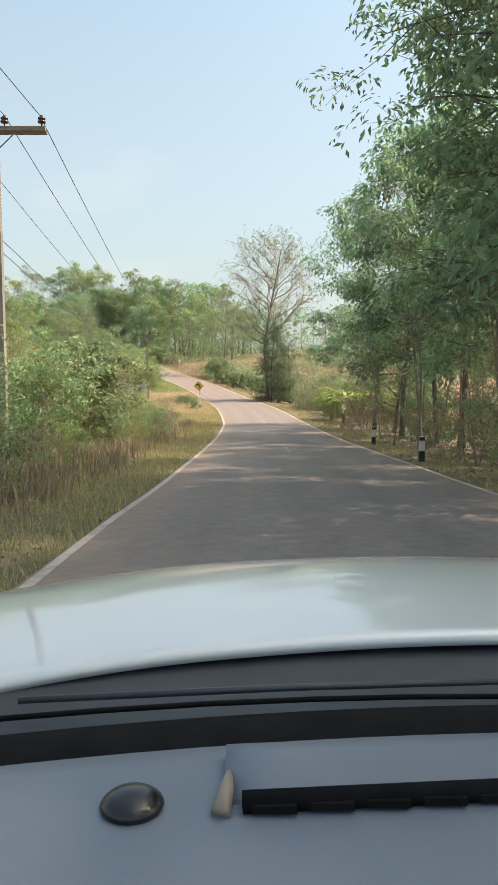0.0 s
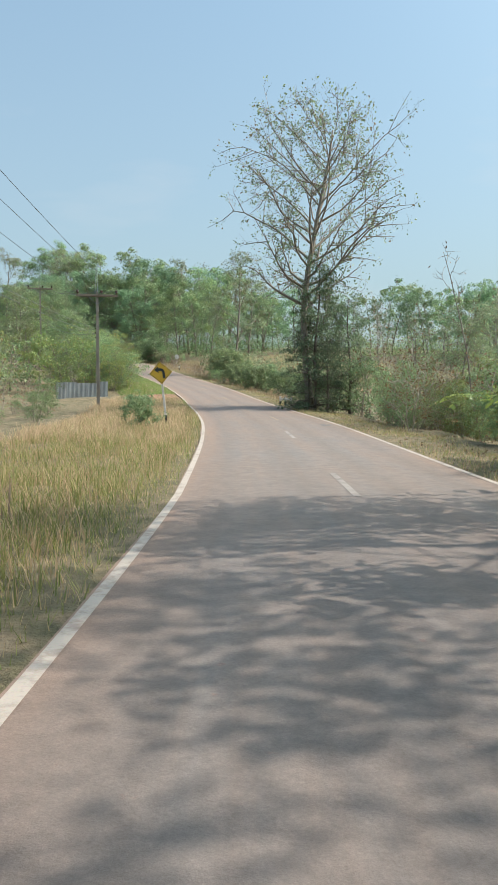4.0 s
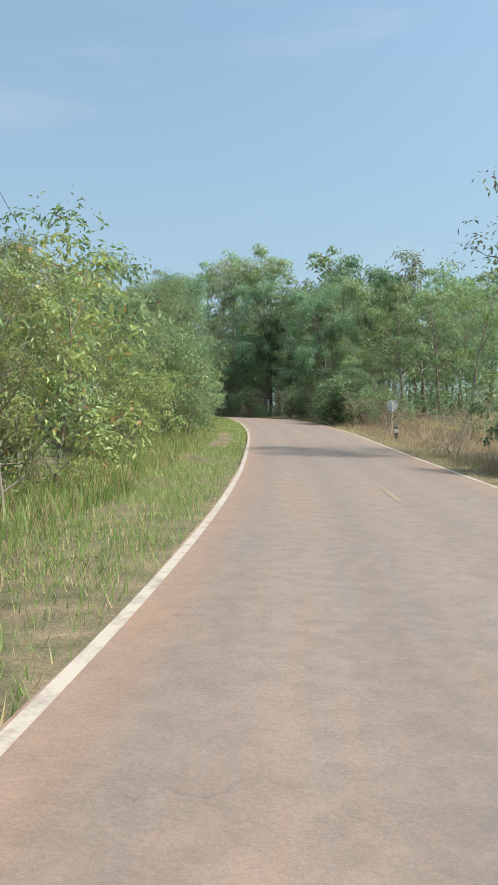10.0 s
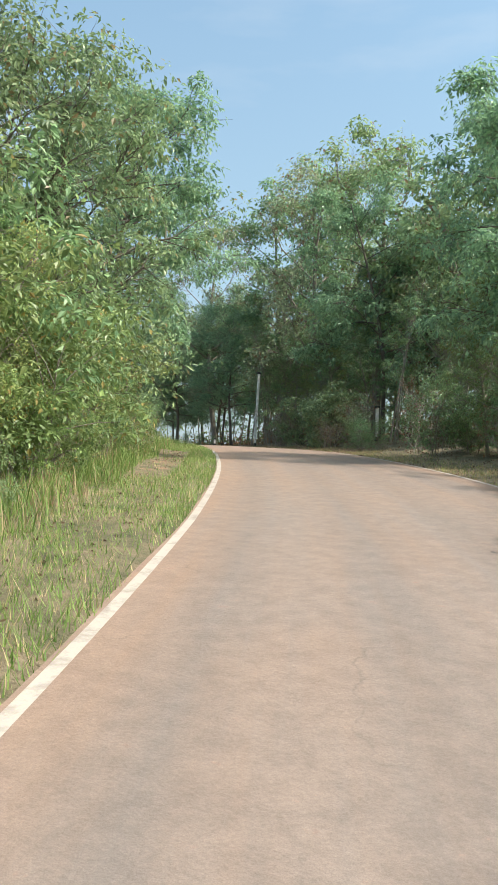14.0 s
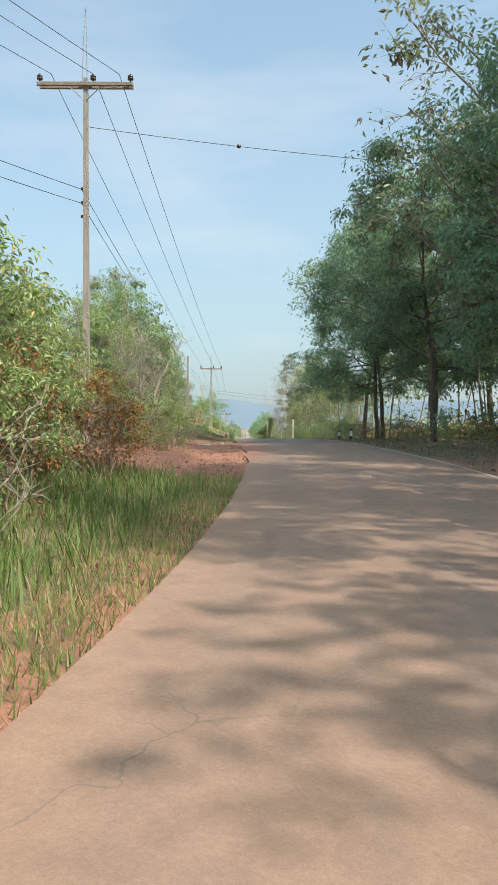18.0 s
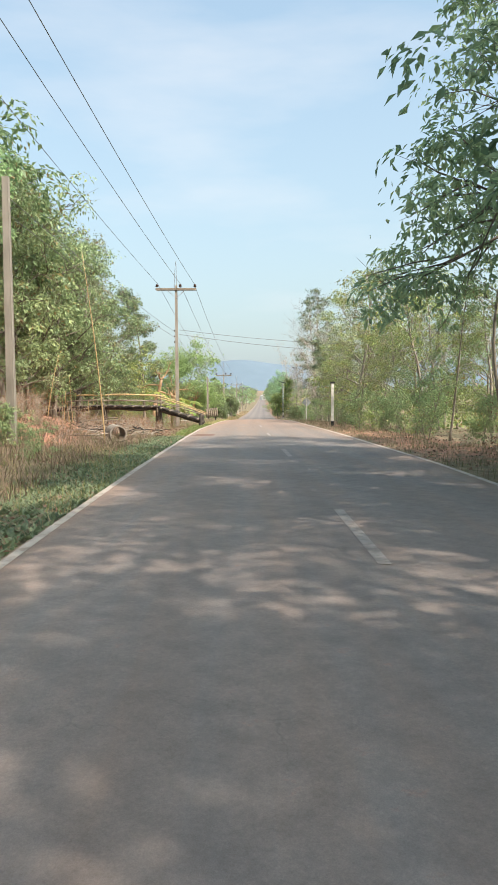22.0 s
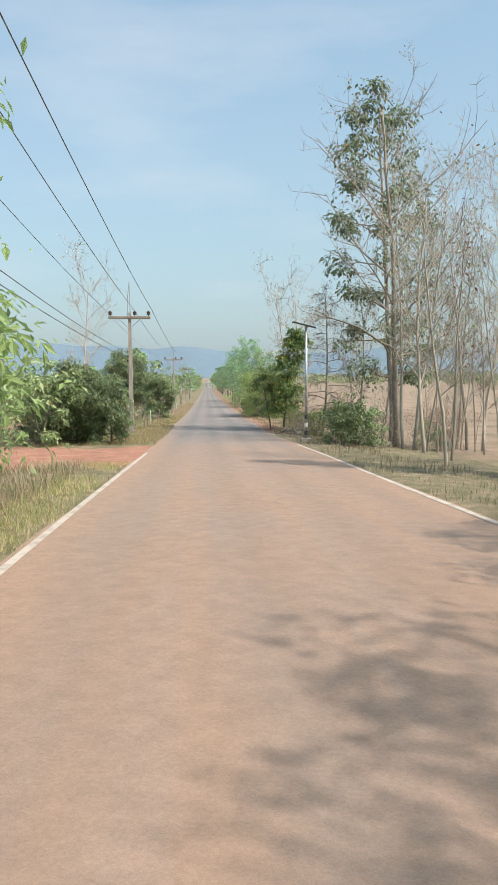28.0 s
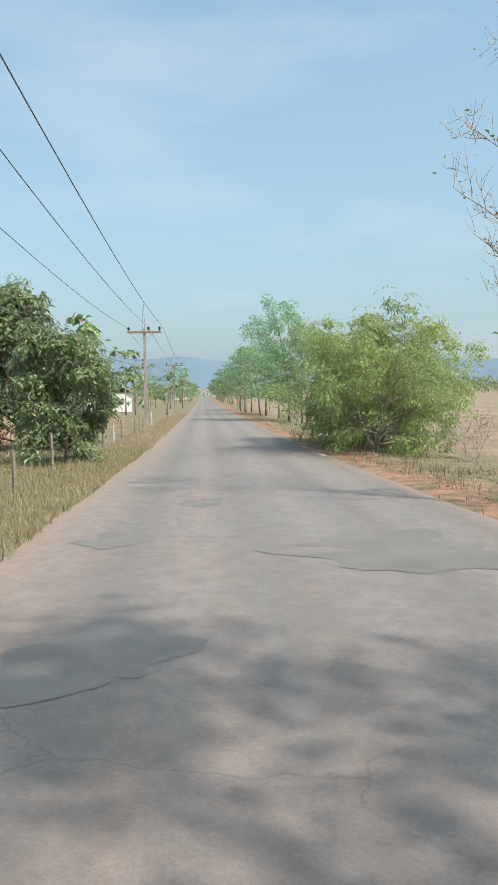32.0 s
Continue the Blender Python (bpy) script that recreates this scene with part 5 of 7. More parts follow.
def undergrowth(name, s0, s1, d0, d1, n, low, tall, mat, seed, label):
    """Deep scrub between the trunks, joined."""
    rng = np.random.default_rng(seed)
    s, d = rng.uniform(s0, s1, n), rng.uniform(d0, d1, n)
    top = low + (tall - low) * rng.uniform(0, 1, n) ** 1.5
    k = 30
    base = np.repeat(spot(s, d), k, 0)
    h = np.repeat(top, k) * rng.uniform(0.02, 1, n * k)
    p = base + rng.normal(size=(n * k, 3)) * np.array([0.9, 0.9, 0.1]) + np.stack([0 * h, 0 * h, h], 1)
    g = Geo().leaves(p, rng.normal(size=(n * k, 3)) + np.array([0, 0, -0.3]), 0.3 * rng.uniform(0.5, 1.3, n * k), 0.55, rng)
    return tagged(new(name, g.mesh(name, mat)), label, "undergrowth", kind="stuff")


undergrowth("woodland_undergrowth", 152, 240, 13, 47, 1400, 1.5, 8.0, LEAF_MID, 1, "dense green undergrowth between woodland trunks")
undergrowth("woodland_undergrowth", 88, 150, 34, 50, 600, 1.2, 6.0, LEAF_MID, 2, "dense green undergrowth between woodland trunks")
undergrowth("woodland_undergrowth", 40, 190, -47, -16, 1700, 1.2, 6.0, LEAF_OLIVE, 3, "dusty green scrub under the trees")
undergrowth("scrub_undergrowth", 0, 74, 9, 20, 350, 0.6, 3.0, LEAF_DRY, 4, "dry brown scrub beyond the roadside trees")
undergrowth("woodland_undergrowth", 230, 330, -47, -15, 1100, 1.0, 6.0, LEAF_OLIVE, 5, "dusty green scrub under the trees")
undergrowth("scrub_undergrowth", 222, 316, 9, 30, 500, 0.8, 4.0, LEAF_LIGHT, 6, "sunlit yellow-green scrub beyond the roadside trees")

undergrowth("scrub_undergrowth", 203, 264, 9, 30, 420, 0.3, 1.7, LEAF_DRY, 9, "dry scrub between the trunks of a roadside wood")
undergrowth("scrub_undergrowth", 82, 142, 10, 25, 420, 0.5, 2.4, LEAF_OLIVE, 7, "dusty olive scrub sloping down from the road")
undergrowth("scrub_undergrowth", 50, 84, 9, 24, 300, 0.5, 2.6, LEAF_OLIVE, 8, "dusty olive scrub beyond the roadside trees")

# ---- grass and litter on the verges ----
grass("verge_grass", -6, 80, -6.0, -2.5, 105000, 0.17, GRASS_GREEN, "short green and yellow verge grass", seed=1, turf=True, wide=0.0055)
grass("tall_green_grass", 98, 190, -6.6, -4.3, 26000, 0.5, GRASS_FRESH, "tall green and dry grass at the foot of a thicket", seed=21, wide=0.008)
grass("tall_green_grass", 185, 207, -6.4, -3.3, 9000, 0.38, GRASS_FRESH, "tall green grass below the bank", seed=22, wide=0.008)
grass("tall_straw_grass", 98, 160, -6.0, -4.2, 4000, 0.36, GRASS_STRAW, "dry straw-coloured grass at the foot of a thicket", seed=23, wide=0.008)
grass("tall_straw_grass", 57, 95, -8.4, -3.0, 38000, 0.40, GRASS_STRAW, "tall dry straw-coloured grass", seed=2, wide=0.0055, clump=11)
grass("tall_green_grass", 38, 89.5, -7.4, -2.9, 46000, 0.30, GRASS_GREEN, "green grass among the dry straw", seed=42, wide=0.006, clump=11)
grass("dead_grass", 0, 46, -8.5, -4.2, 11000, 0.6, GRASS_BROWN, "tall dead brown grass and stalks", seed=3, wide=0.012)
grass("verge_grass", 80, 190, -5.4, -2.5, 150000, 0.17, GRASS_FRESH, "green verge grass inside the bend", seed=4, bald=0.25, turf=True, wide=0.0055)
grass("verge_grass", 186, 258, -6.5, -2.7, 60000, 0.16, GRASS_GREEN, "short green verge grass below the bank", seed=5, bald=0.55, turf=True, wide=0.0055)
grass("verge_grass", 184, 207, -5.0, -2.5, 30000, 0.17, GRASS_FRESH, "green verge grass below the bank", seed=15, turf=True, wide=0.0055)
grass("roadside_weeds", 236, 266, -4.7, -3.3, 15000, 0.08, LEAF_CREEPER, "low dark broad-leaved weeds along the edge of the road", seed=43, wide=0.026, clump=9, lean=1.4)
grass("dead_grass", 234, 266, -8.4, -4.5, 12000, 0.34, GRASS_BROWN, "grey-brown tangle of dead grass on the bank", seed=44, wide=0.007, lean=1.2)
grass("verge_grass", 267, 285, -3.9, -2.8, 24000, 0.13, GRASS_FRESH, "short green verge grass beside a ditch", seed=26, bald=0.3, turf=True, wide=0.0055)
grass("verge_grass", 284, 322, -3.9, -2.8, 26000, 0.13, GRASS_GREEN, "short green verge grass beside a ditch", seed=6, bald=0.4, turf=True, wide=0.0055)
grass("dead_grass", 284, 321, -6.2, -3.7, 15000, 0.28, GRASS_BROWN, "dead brown grass and stalks along a ditch", seed=16, wide=0.008)
grass("verge_grass", 331.5, 372, -7.4, -2.8, 50000, 0.2, GRASS_GREEN, "rough green verge grass along a fence", seed=17, turf=True, wide=0.0055)
grass("straw_grass", 332, 440, -4.6, -2.8, 30000, 0.2, GRASS_STRAW, "dry straw-coloured verge grass", seed=7, turf=True, wide=0.006)
grass("verge_grass", -6, 200, 3.0, 5.2, 80000, 0.16, GRASS_GREEN, "thin verge grass along the asphalt", seed=8, bald=0.4, turf=True, wide=0.0055)
grass("straw_field", 112, 152, 8.0, 30.0, 26000, 0.6, GRASS_STRAW, "tall straw-coloured grass on a slope beyond the road", seed=41, wide=0.012, clump=9)
grass("dry_grass", 90, 160, 4.0, 9.0, 16128, 0.45, GRASS_STRAW, "dry grass sloping down from the road", seed=9)
grass("dry_grass", 200, 440, 3.0, 5.6, 25344, 0.22, GRASS_BROWN, "thin dead grass along the asphalt", seed=10, bald=0.3)
litter("leaf_litter", 0, 75, 3.0, 9.0, 9000, 0.065, LITTER, "fallen brown leaves under roadside trees", seed=1)
litter("leaf_litter", 150, 300, 3.0, 9.0, 16000, 0.07, LITTER, "fallen brown leaves under roadside trees", seed=2)
litter("leaf_litter", 186, 300, -9.0, -2.8, 9000, 0.06, LITTER, "fallen brown leaves on red earth", seed=3)
litter("leaf_litter", 262, 286, -9.0, -4.0, 7000, 0.06, LITTER, "fallen brown leaves in a dry ditch", seed=4)
litter("leaf_litter", 150, 190, -6.5, -3.0, 3000, 0.06, LITTER, "fallen brown leaves in the verge grass", seed=5)
litter("leaf_litter", 0, 110, -6.5, -3.0, 6000, 0.05, LITTER, "dry leaf scraps in the verge grass", seed=6)
litter("leaf_litter", 330, 372, 3.2, 7.5, 5000, 0.06, LITTER, "dry leaves and scraps along the road", seed=7)


# ---- power line ----
def power_pole(s, d, arm_h, arm=2.6, turn=0.0, spike=1.5, label="concrete power pole with a crossarm and three insulators"):
    ob = new("power_pole")
    ob.matrix_basis = stand(s, d, turn)
    h = arm_h + 0.25
    part("pole", Geo().box((0, 0, (h - 0.5) / 2), (0.24, 0.24, h + 0.5), None, 0.62), CONCRETE, ob)
    bevelled(part("crossarm", Geo().box((0, -0.13, arm_h), (arm, 0.10, 0.13)), WOOD_GREY, ob), 0.012)
    bevelled(part("crossarm", Geo().box((0, 0.13, arm_h), (arm * 0.98, 0.10, 0.13)), WOOD_GREY, ob), 0.012)
    for sx in (-1, 1):
        part("brace", Geo().tube([(sx * 0.05, -0.10, arm_h - 0.55), (sx * 0.6, -0.12, arm_h - 0.05)], 0.018, 5), STEEL, ob)
    for x in (-arm / 2 + 0.1, 0.28, arm / 2 - 0.1):
        prof = [(0.02, 0.0), (0.02, 0.08), (0.10, 0.09), (0.11, 0.13), (0.06, 0.16), (0.10, 0.18), (0.10, 0.22), (0.05, 0.25), (0.03, 0.29)]
        part("insulator", Geo().lathe(prof, 10, (x, -0.12, arm_h + 0.06)), PORCELAIN, ob, smooth=True)
    if spike:
        part("earth_rod", Geo().tube([(0.03, 0, h - 0.1), (0.0, 0, h + spike)], (0.026, 0.016), 5), STEEL, ob)
        part("earth_rod", Geo().tube([(-0.13, 0, h - 0.15), (-0.10, 0, h + spike * 0.45), (-0.015, 0, h + spike * 0.97)], (0.02, 0.018, 0.014), 5), STEEL, ob)
    for k, z in enumerate((0.62, 0.66, 0.70)):
        part("line_clamp", Geo().lathe([(0.03, 0), (0.05, 0.02), (0.05, 0.08), (0.03, 0.10)], 8, (-0.14, 0, arm_h * z)), PORCELAIN, ob)
    return tagged(ob, label, "power pole", "power poles")


def wire(a, b, sag, r=0.013):
    t = np.linspace(0, 1, 15)[:, None]
    p = np.array(a) * (1 - t) + np.array(b) * t
    p[:, 2] -= (4 * t * (1 - t))[:, 0] * sag
    return tagged(new("power_wire", Geo().tube(p, r, 4, False).mesh("power_wire", WIRE)), "thin sagging overhead power wire between poles", "wire", "overhead wires")


POLES = [(-24, -7.6, 8.6), (20.7, -7.7, 8.6), (89, -8.2, 7.3), (128, -13, 9.0), (168.7, -18.5, 11.2), (219, -8.6, 12.3), (286.75, -5.45, 9.25), (342.4, -4.65, 6.1), (396, -4.7, 6.2), (450, -4.8, 6.4), (505, -4.8, 6.4)]


def pole_point(p, x, z):
    s, d, h = p
    m = stand(s, d)
    return m @ Vector((x, -0.12, h + z))


for p in POLES:
    power_pole(*p, arm=3.4 if p[0] == 219 else 2.2 if p[0] > 300 else 2.7, spike=2.6 if p[0] == 219 else 1.6)
for a, b in zip(POLES, POLES[1:]):
    for x in (-1.2, 0.28, 1.2):
        wire(pole_point(a, x, 0.35), pole_point(b, x, 0.35), 0.6)
    for z in (0.66, 0.70):
        wire(pole_point(a, -0.14, a[2] * (z - 1)), pole_point(b, -0.14, b[2] * (z - 1)), 0.7, 0.013)


# service lines crossing the road, and one with a marker ball
for _a, _b, _z0, _z1, _g in (((287.1, -5.3), (291, 17), 6.6, 6.2, 0.5), ((287.1, -5.3), (291, 17.4), 6.3, 5.7, 0.6)):
    wire(spot(*_a, _z0), spot(*_b, _z1), _g, 0.012)
_w0, _w1 = np.array(pole_point((219, -8.6, 12.3), 0.1, -1.5)), spot(222, 10.5, 10.6)
wire(_w0, _w1, 0.25, 0.012)
tagged(new("wire_marker", Geo().lathe([(0.02, -0.06), (0.07, -0.05), (0.08, 0.0), (0.07, 0.05), (0.02, 0.06)], 10, tuple(_w0 * 0.72 + _w1 * 0.28 - np.array([0, 0, 0.2]))).mesh("wire_marker", PORCELAIN)), "small dark marker clamped on an overhead wire", "wire marker")


# ---- signs and posts ----
def curve_sign(s, d):
    ob = new("curve_warning_sign")
    ob.matrix_basis = stand(s, d, -3) @ pose(0, 0, 0, 0, -6, 0)
    def length(z0, z1, mat, lab):
        return part("post", Geo().box((0, 0, (z0 + z1) / 2), (0.075, 0.075, z1 - z0)), mat, ob, lab)
    length(-0.3, 0.42, BLACK_PAINT, "black-painted foot of the post")
    length(0.424, 2.35, WHITE_PAINT, "white-painted square post")
    a = 0.435
    q = Geo().add([(0, -0.055, 2.02 - a), (a, -0.055, 2.02), (0, -0.055, 2.02 + a), (-a, -0.055, 2.02), (0, -0.045, 2.02 - a), (a, -0.045, 2.02), (0, -0.045, 2.02 + a), (-a, -0.045, 2.02)],
                  [[0, 1, 2, 3], [7, 6, 5, 4], [0, 4, 5, 1], [1, 5, 6, 2], [2, 6, 7, 3], [3, 7, 4, 0]])
    board = part("board", q, SIGN_YELLOW, ob, "yellow diamond board")
    # left-bending arrow, cut from a plate
    c = [(0.06, -0.22), (0.16, -0.22), (0.15, 0.02), (0.11, 0.12), (0.02, 0.17), (-0.08, 0.175), (-0.08, 0.25), (-0.24, 0.125), (-0.08, 0.0), (-0.08, 0.075), (0.0, 0.07), (0.045, 0.04), (0.06, -0.02)]
    v = [(x, y, z + 2.02) for y in (-0.063, -0.057) for x, z in c]
    n = len(c)
    part("arrow", Geo().add(v, [list(range(n)), list(range(n, 2 * n))[::-1]] + [[i, i + n, (i + 1) % n + n, (i + 1) % n] for i in range(n)]), BLACK_PAINT, board, "black left-bend arrow")
    b = 0.40
    for k in range(4):
        ang = k * math.pi / 2
        p0, p1 = (b * math.cos(ang), b * math.sin(ang)), (b * math.cos(ang + math.pi / 2), b * math.sin(ang + math.pi / 2))
        part("border", Geo().tube([(p0[0], -0.057, 2.02 + p0[1]), (p1[0], -0.057, 2.02 + p1[1])], 0.007, 4), BLACK_PAINT, board)
    return tagged(ob, "yellow diamond left-bend warning sign on a leaning white post", "road sign")


def sign_back(s, d, h, size, round_board, label):
    ob = new("road_sign")
    ob.matrix_basis = stand(s, d, 180)
    part("post", Geo().box((0, 0, h / 2 - 0.15), (0.07, 0.07, h + 0.3)), WHITE_PAINT, ob)
    g = Geo()
    if round_board:
        ang = np.arange(20) * 2 * np.pi / 20
        v = [(size * math.cos(t), y, h - size * 0.6 + size * math.sin(t)) for y in (-0.06, -0.05) for t in ang]
        g.add(v, [list(range(20)), list(range(20, 40))[::-1]] + [[i, i + 20, (i + 1) % 20 + 20, (i + 1) % 20] for i in range(20)])
    else:
        g.box((0, -0.055, h - size * 0.7), (size * 1.25, 0.01, size * 1.25), Matrix.Rotation(math.pi / 4, 4, "Y"))
    part("board", g, SIGN_BACK, ob, "bare metal back of the board")
    for z in (-0.15, 0.15):
        part("bracket", Geo().box((0, -0.042, h - size * 0.65 + z), (size * 0.9, 0.016, 0.035)), STEEL, ob)
    return tagged(ob, label, "road sign")


def guide_post(s, d, h=0.8, band=0.3, lean=0.0):
    ob = new("guide_post")
    ob.matrix_basis = stand(s, d, 0) @ pose(0, 0, 0, 0, lean, 0)
    part("shaft", Geo().box((0, 0, (h - 0.2) / 2), (0.14, 0.14, h + 0.2), None, 0.92), WHITE_PAINT, ob)
    part("band", Geo().box((0, 0, h * 0.22), (0.146, 0.146, band)), BLACK_PAINT, ob, "black painted band")
    part("cap", Geo().box((0, 0, h - 0.06), (0.142, 0.142, 0.10)), BLACK_PAINT, ob, "black painted cap")
    return tagged(ob, "short square white concrete guide post with black bands", "guide post", "guide posts")


curve_sign(66.2, -3.85)
sign_back(141, 5.2, 1.75, 0.30, True, "round road sign seen from its bare metal back")
sign_back(300, 4.2, 1.9, 0.45, False, "diamond road sign seen from its pale back")
for s, d, h in ((20.8, 3.7, 0.7), (29.5, 3.9, 0.7), (113, 4.4, 0.6), (137, 4.6, 0.6), (118, 4.6, 0.6), (207.7, 3.2, 0.75), (237.6, 3.75, 0.75), (244.5, 4.1, 0.7)):
    guide_post(s, d, h)


def tall_post(s, d, h, lean=0.0, label="tall white post with a black foot and cap"):
    ob = new("roadside_post")
    ob.matrix_basis = stand(s, d, 0) @ pose(0, 0, 0, 0, lean, 0)
    part("shaft", Geo().box((0, 0, (0.3 + h) / 2), (0.15, 0.15, h - 0.3)), WHITE_PAINT, ob)
    part("foot", Geo().box((0, 0, 0.0), (0.155, 0.155, 0.6)), BLACK_PAINT, ob, "black foot")
    part("cap", Geo().box((0, 0, h + 0.05), (0.26, 0.2, 0.12)), BLACK_PAINT, ob, "black cap")
    return tagged(ob, label, "post")


tall_post(281.2, 4.3, 2.55)


def plain_pole(s, d, h, lean=0.0, label="plain square concrete pole in the verge"):
    ob = new("concrete_pole")
    ob.matrix_basis = stand(s, d, 0) @ pose(0, 0, 0, 0, lean, 0)
    part("shaft", Geo().box((0, 0, h / 2 - 0.2), (0.2, 0.2, h + 0.4), None, 0.75), CONCRETE, ob)
    return tagged(ob, label, "pole")


plain_pole(254.5, -6.85, 6.5)


# ---- centre line, patches ----
def dashes(s0, s1, d, mat, label):
    s = s0
    while s < s1:
        ribbon("centre_line_dash", s, s + 3.0, lambda q: d, 0.11, mat, 0.5, 0.005, label, "road line", "centre line dashes", "structure")
        s += 11.8


dashes(24.0, 60, 0.30, DASH_GREY, "worn grey centre line dash on dusty asphalt")
dashes(69.0, 75, 0.72, DASH_LINE, "faded yellow centre line dash")
dashes(89.8, 152, 0.62, DASH_LINE, "faded yellow centre line dash")
dashes(241.8, 300, -0.05, DASH_GREY, "worn grey centre line dash on dusty asphalt")
PATCH = plain_mat("dark_asphalt_patch", (0.13, 0.118, 0.109), (0.18, 0.162, 0.15), 2.0, 0.85, 0, 0.4)


def patch(s, d, rs, rd, seed):
    r = np.random.default_rng(seed)
    k = 30
    ang = np.arange(k) * 2 * np.pi / k
    rad = 1 + 0.4 * np.convolve(np.tile(r.normal(size=k), 3), [0.25, 0.5, 0.25], "same")[k:2 * k]
    q = spot(s + rs * rad * np.cos(ang), d + rd * rad * np.sin(ang))
    q[:, 2] = np.interp(s + rs * rad * np.cos(ang), RS, RZ) - 0.012 * np.abs(d + rd * rad * np.sin(ang)) + 0.004
    c = q.mean(0)
    return tagged(new("asphalt_patch", Geo().add(np.vstack([q, c[None]]), [[i, k, (i + 1) % k] for i in range(k)]).mesh("asphalt_patch", PATCH)), "dark repaired patch in the worn asphalt", "road patch", "asphalt patches", "structure")


for i, (s, d, a, b) in enumerate(((350, -1.6, 0.7, 0.5), (354, -2.0, 0.5, 0.35), (357, -1.0, 0.6, 0.3), (360.5, -1.9, 0.4, 0.4), (353, 0.9, 1.0, 1.2), (347, -0.6, 0.5, 0.4), (66, 2.2, 0.5, 0.25))):
    patch(s, d, a, b, i)


# dark damp earth washed over the edge of the road
STAIN = plain_mat("dark_red_mud", (0.13, 0.072, 0.055), (0.19, 0.105, 0.08), 3.0, 0.9, 0, 0.5)
_q = patch(267.2, -2.85, 0.9, 0.5, 31)
_q.data.materials[0] = STAIN
tagged(_q, "dark red-brown mud washed over the road's edge", "mud")


BOARD = plain_mat("bleached_board", (0.42, 0.40, 0.37), (0.60, 0.58, 0.54), 6, 0.8, 0, 0.3, (1, 8, 1))


def broken_board(s, d, length, turn, seed):
    """A splintered length of board lying on the earth."""
    rng = np.random.default_rng(seed)
    top = [(x, y + rng.normal() * 0.012, 0.05 + rng.normal() * 0.006) for x, y in ((-length / 2, -0.05), (0, -0.06), (length / 2, -0.035), (length / 2 + 0.06, 0.02), (0.02, 0.06), (-length / 2 + 0.04, 0.05))]
    v = top + [(x, y, z - 0.03) for x, y, z in top]
    g = Geo().add(v, [list(range(6)), list(range(6, 12))[::-1]] + [[i, i + 6, (i + 1) % 6 + 6, (i + 1) % 6] for i in range(6)])
    ob = new("broken_board", g.mesh("broken_board", BOARD))
    ob.matrix_basis = stand(s, d, turn)
    return tagged(ob, "bleached piece of broken board lying on red earth", "board", "broken boards")


for i, (s, d, ln, a) in enumerate(((224.4, -4.7, 0.5, 8), (222.4, -5.4, 0.22, 40), (228.2, -4.0, 0.35, 70), (226.0, -6.2, 0.28, 120))):
    broken_board(s, d, ln, a, 70 + i)


def brush_pile(s, d, r, n, seed, label="heap of cut dry branches on the bare earth"):
    """Cut branches thrown on a heap: each a bent stick."""
    rng = np.random.default_rng(seed)
    ob = new("brush_pile")
    ob.matrix_basis = stand(s, d, rng.uniform(0, 360))
    for k in range(n):
        a, ln = rng.uniform(0, 6.28), r * rng.uniform(0.6, 1.5)
        c = np.array([rng.normal() * r * 0.35, rng.normal() * r * 0.35, 0.03 + 0.3 * r * rng.uniform() ** 1.5])
        way = np.array([math.cos(a), math.sin(a), rng.normal() * 0.25])
        line = wander(rng, c - way * ln / 2, way, ln, 5, 0.18)
        line[:, 2] = np.maximum(line[:, 2], 0.0)
        part("stick", Geo().tube(line, np.linspace(1, 0.35, 6) * rng.uniform(0.008, 0.028), 4, False), (WOOD_GREY, BARK_PALE, WOOD_DARK, BARK_GREY)[k % 4], ob)
    return tagged(ob, label, "brush pile", "brush piles")


for i, (s, d, r, n) in enumerate(((264.8, -5.2, 1.0, 36), (262.0, -6.4, 1.1, 34), (266.5, -7.2, 1.2, 34), (271, -6.2, 0.9, 26), (286.5, -7.8, 1.0, 28), (291, -5.4, 0.7, 22), (294, -6.8, 0.9, 26), (297.5, -5.4, 0.7, 22), (258, -8.4, 1.1, 26), (232.5, -7.6, 1.2, 30), (235.5, -6.6, 1.0, 26), (229.5, -8.8, 1.1, 26), (223.4, -5.9, 0.5, 10), (338.8, 3.9, 0.9, 30), (340.6, 3.7, 0.8, 26), (150.5, -5.6, 0.6, 18))):
    brush_pile(s, d, r, n, 40 + i)


# ---- log footbridge over the ditch ----
def log_line(rng, a, b, r, steps=6, wob=0.02, sag=0.0):
    t = np.linspace(0, 1, steps + 1)[:, None]
    p = np.array(a) * (1 - t) + np.array(b) * t + rng.normal(size=(steps + 1, 3)) * wob
    p[:, 2] += (4 * t * (1 - t))[:, 0] * sag
    return Geo().tube(p, r * (1 + rng.normal(size=steps + 1) * 0.06), 7)


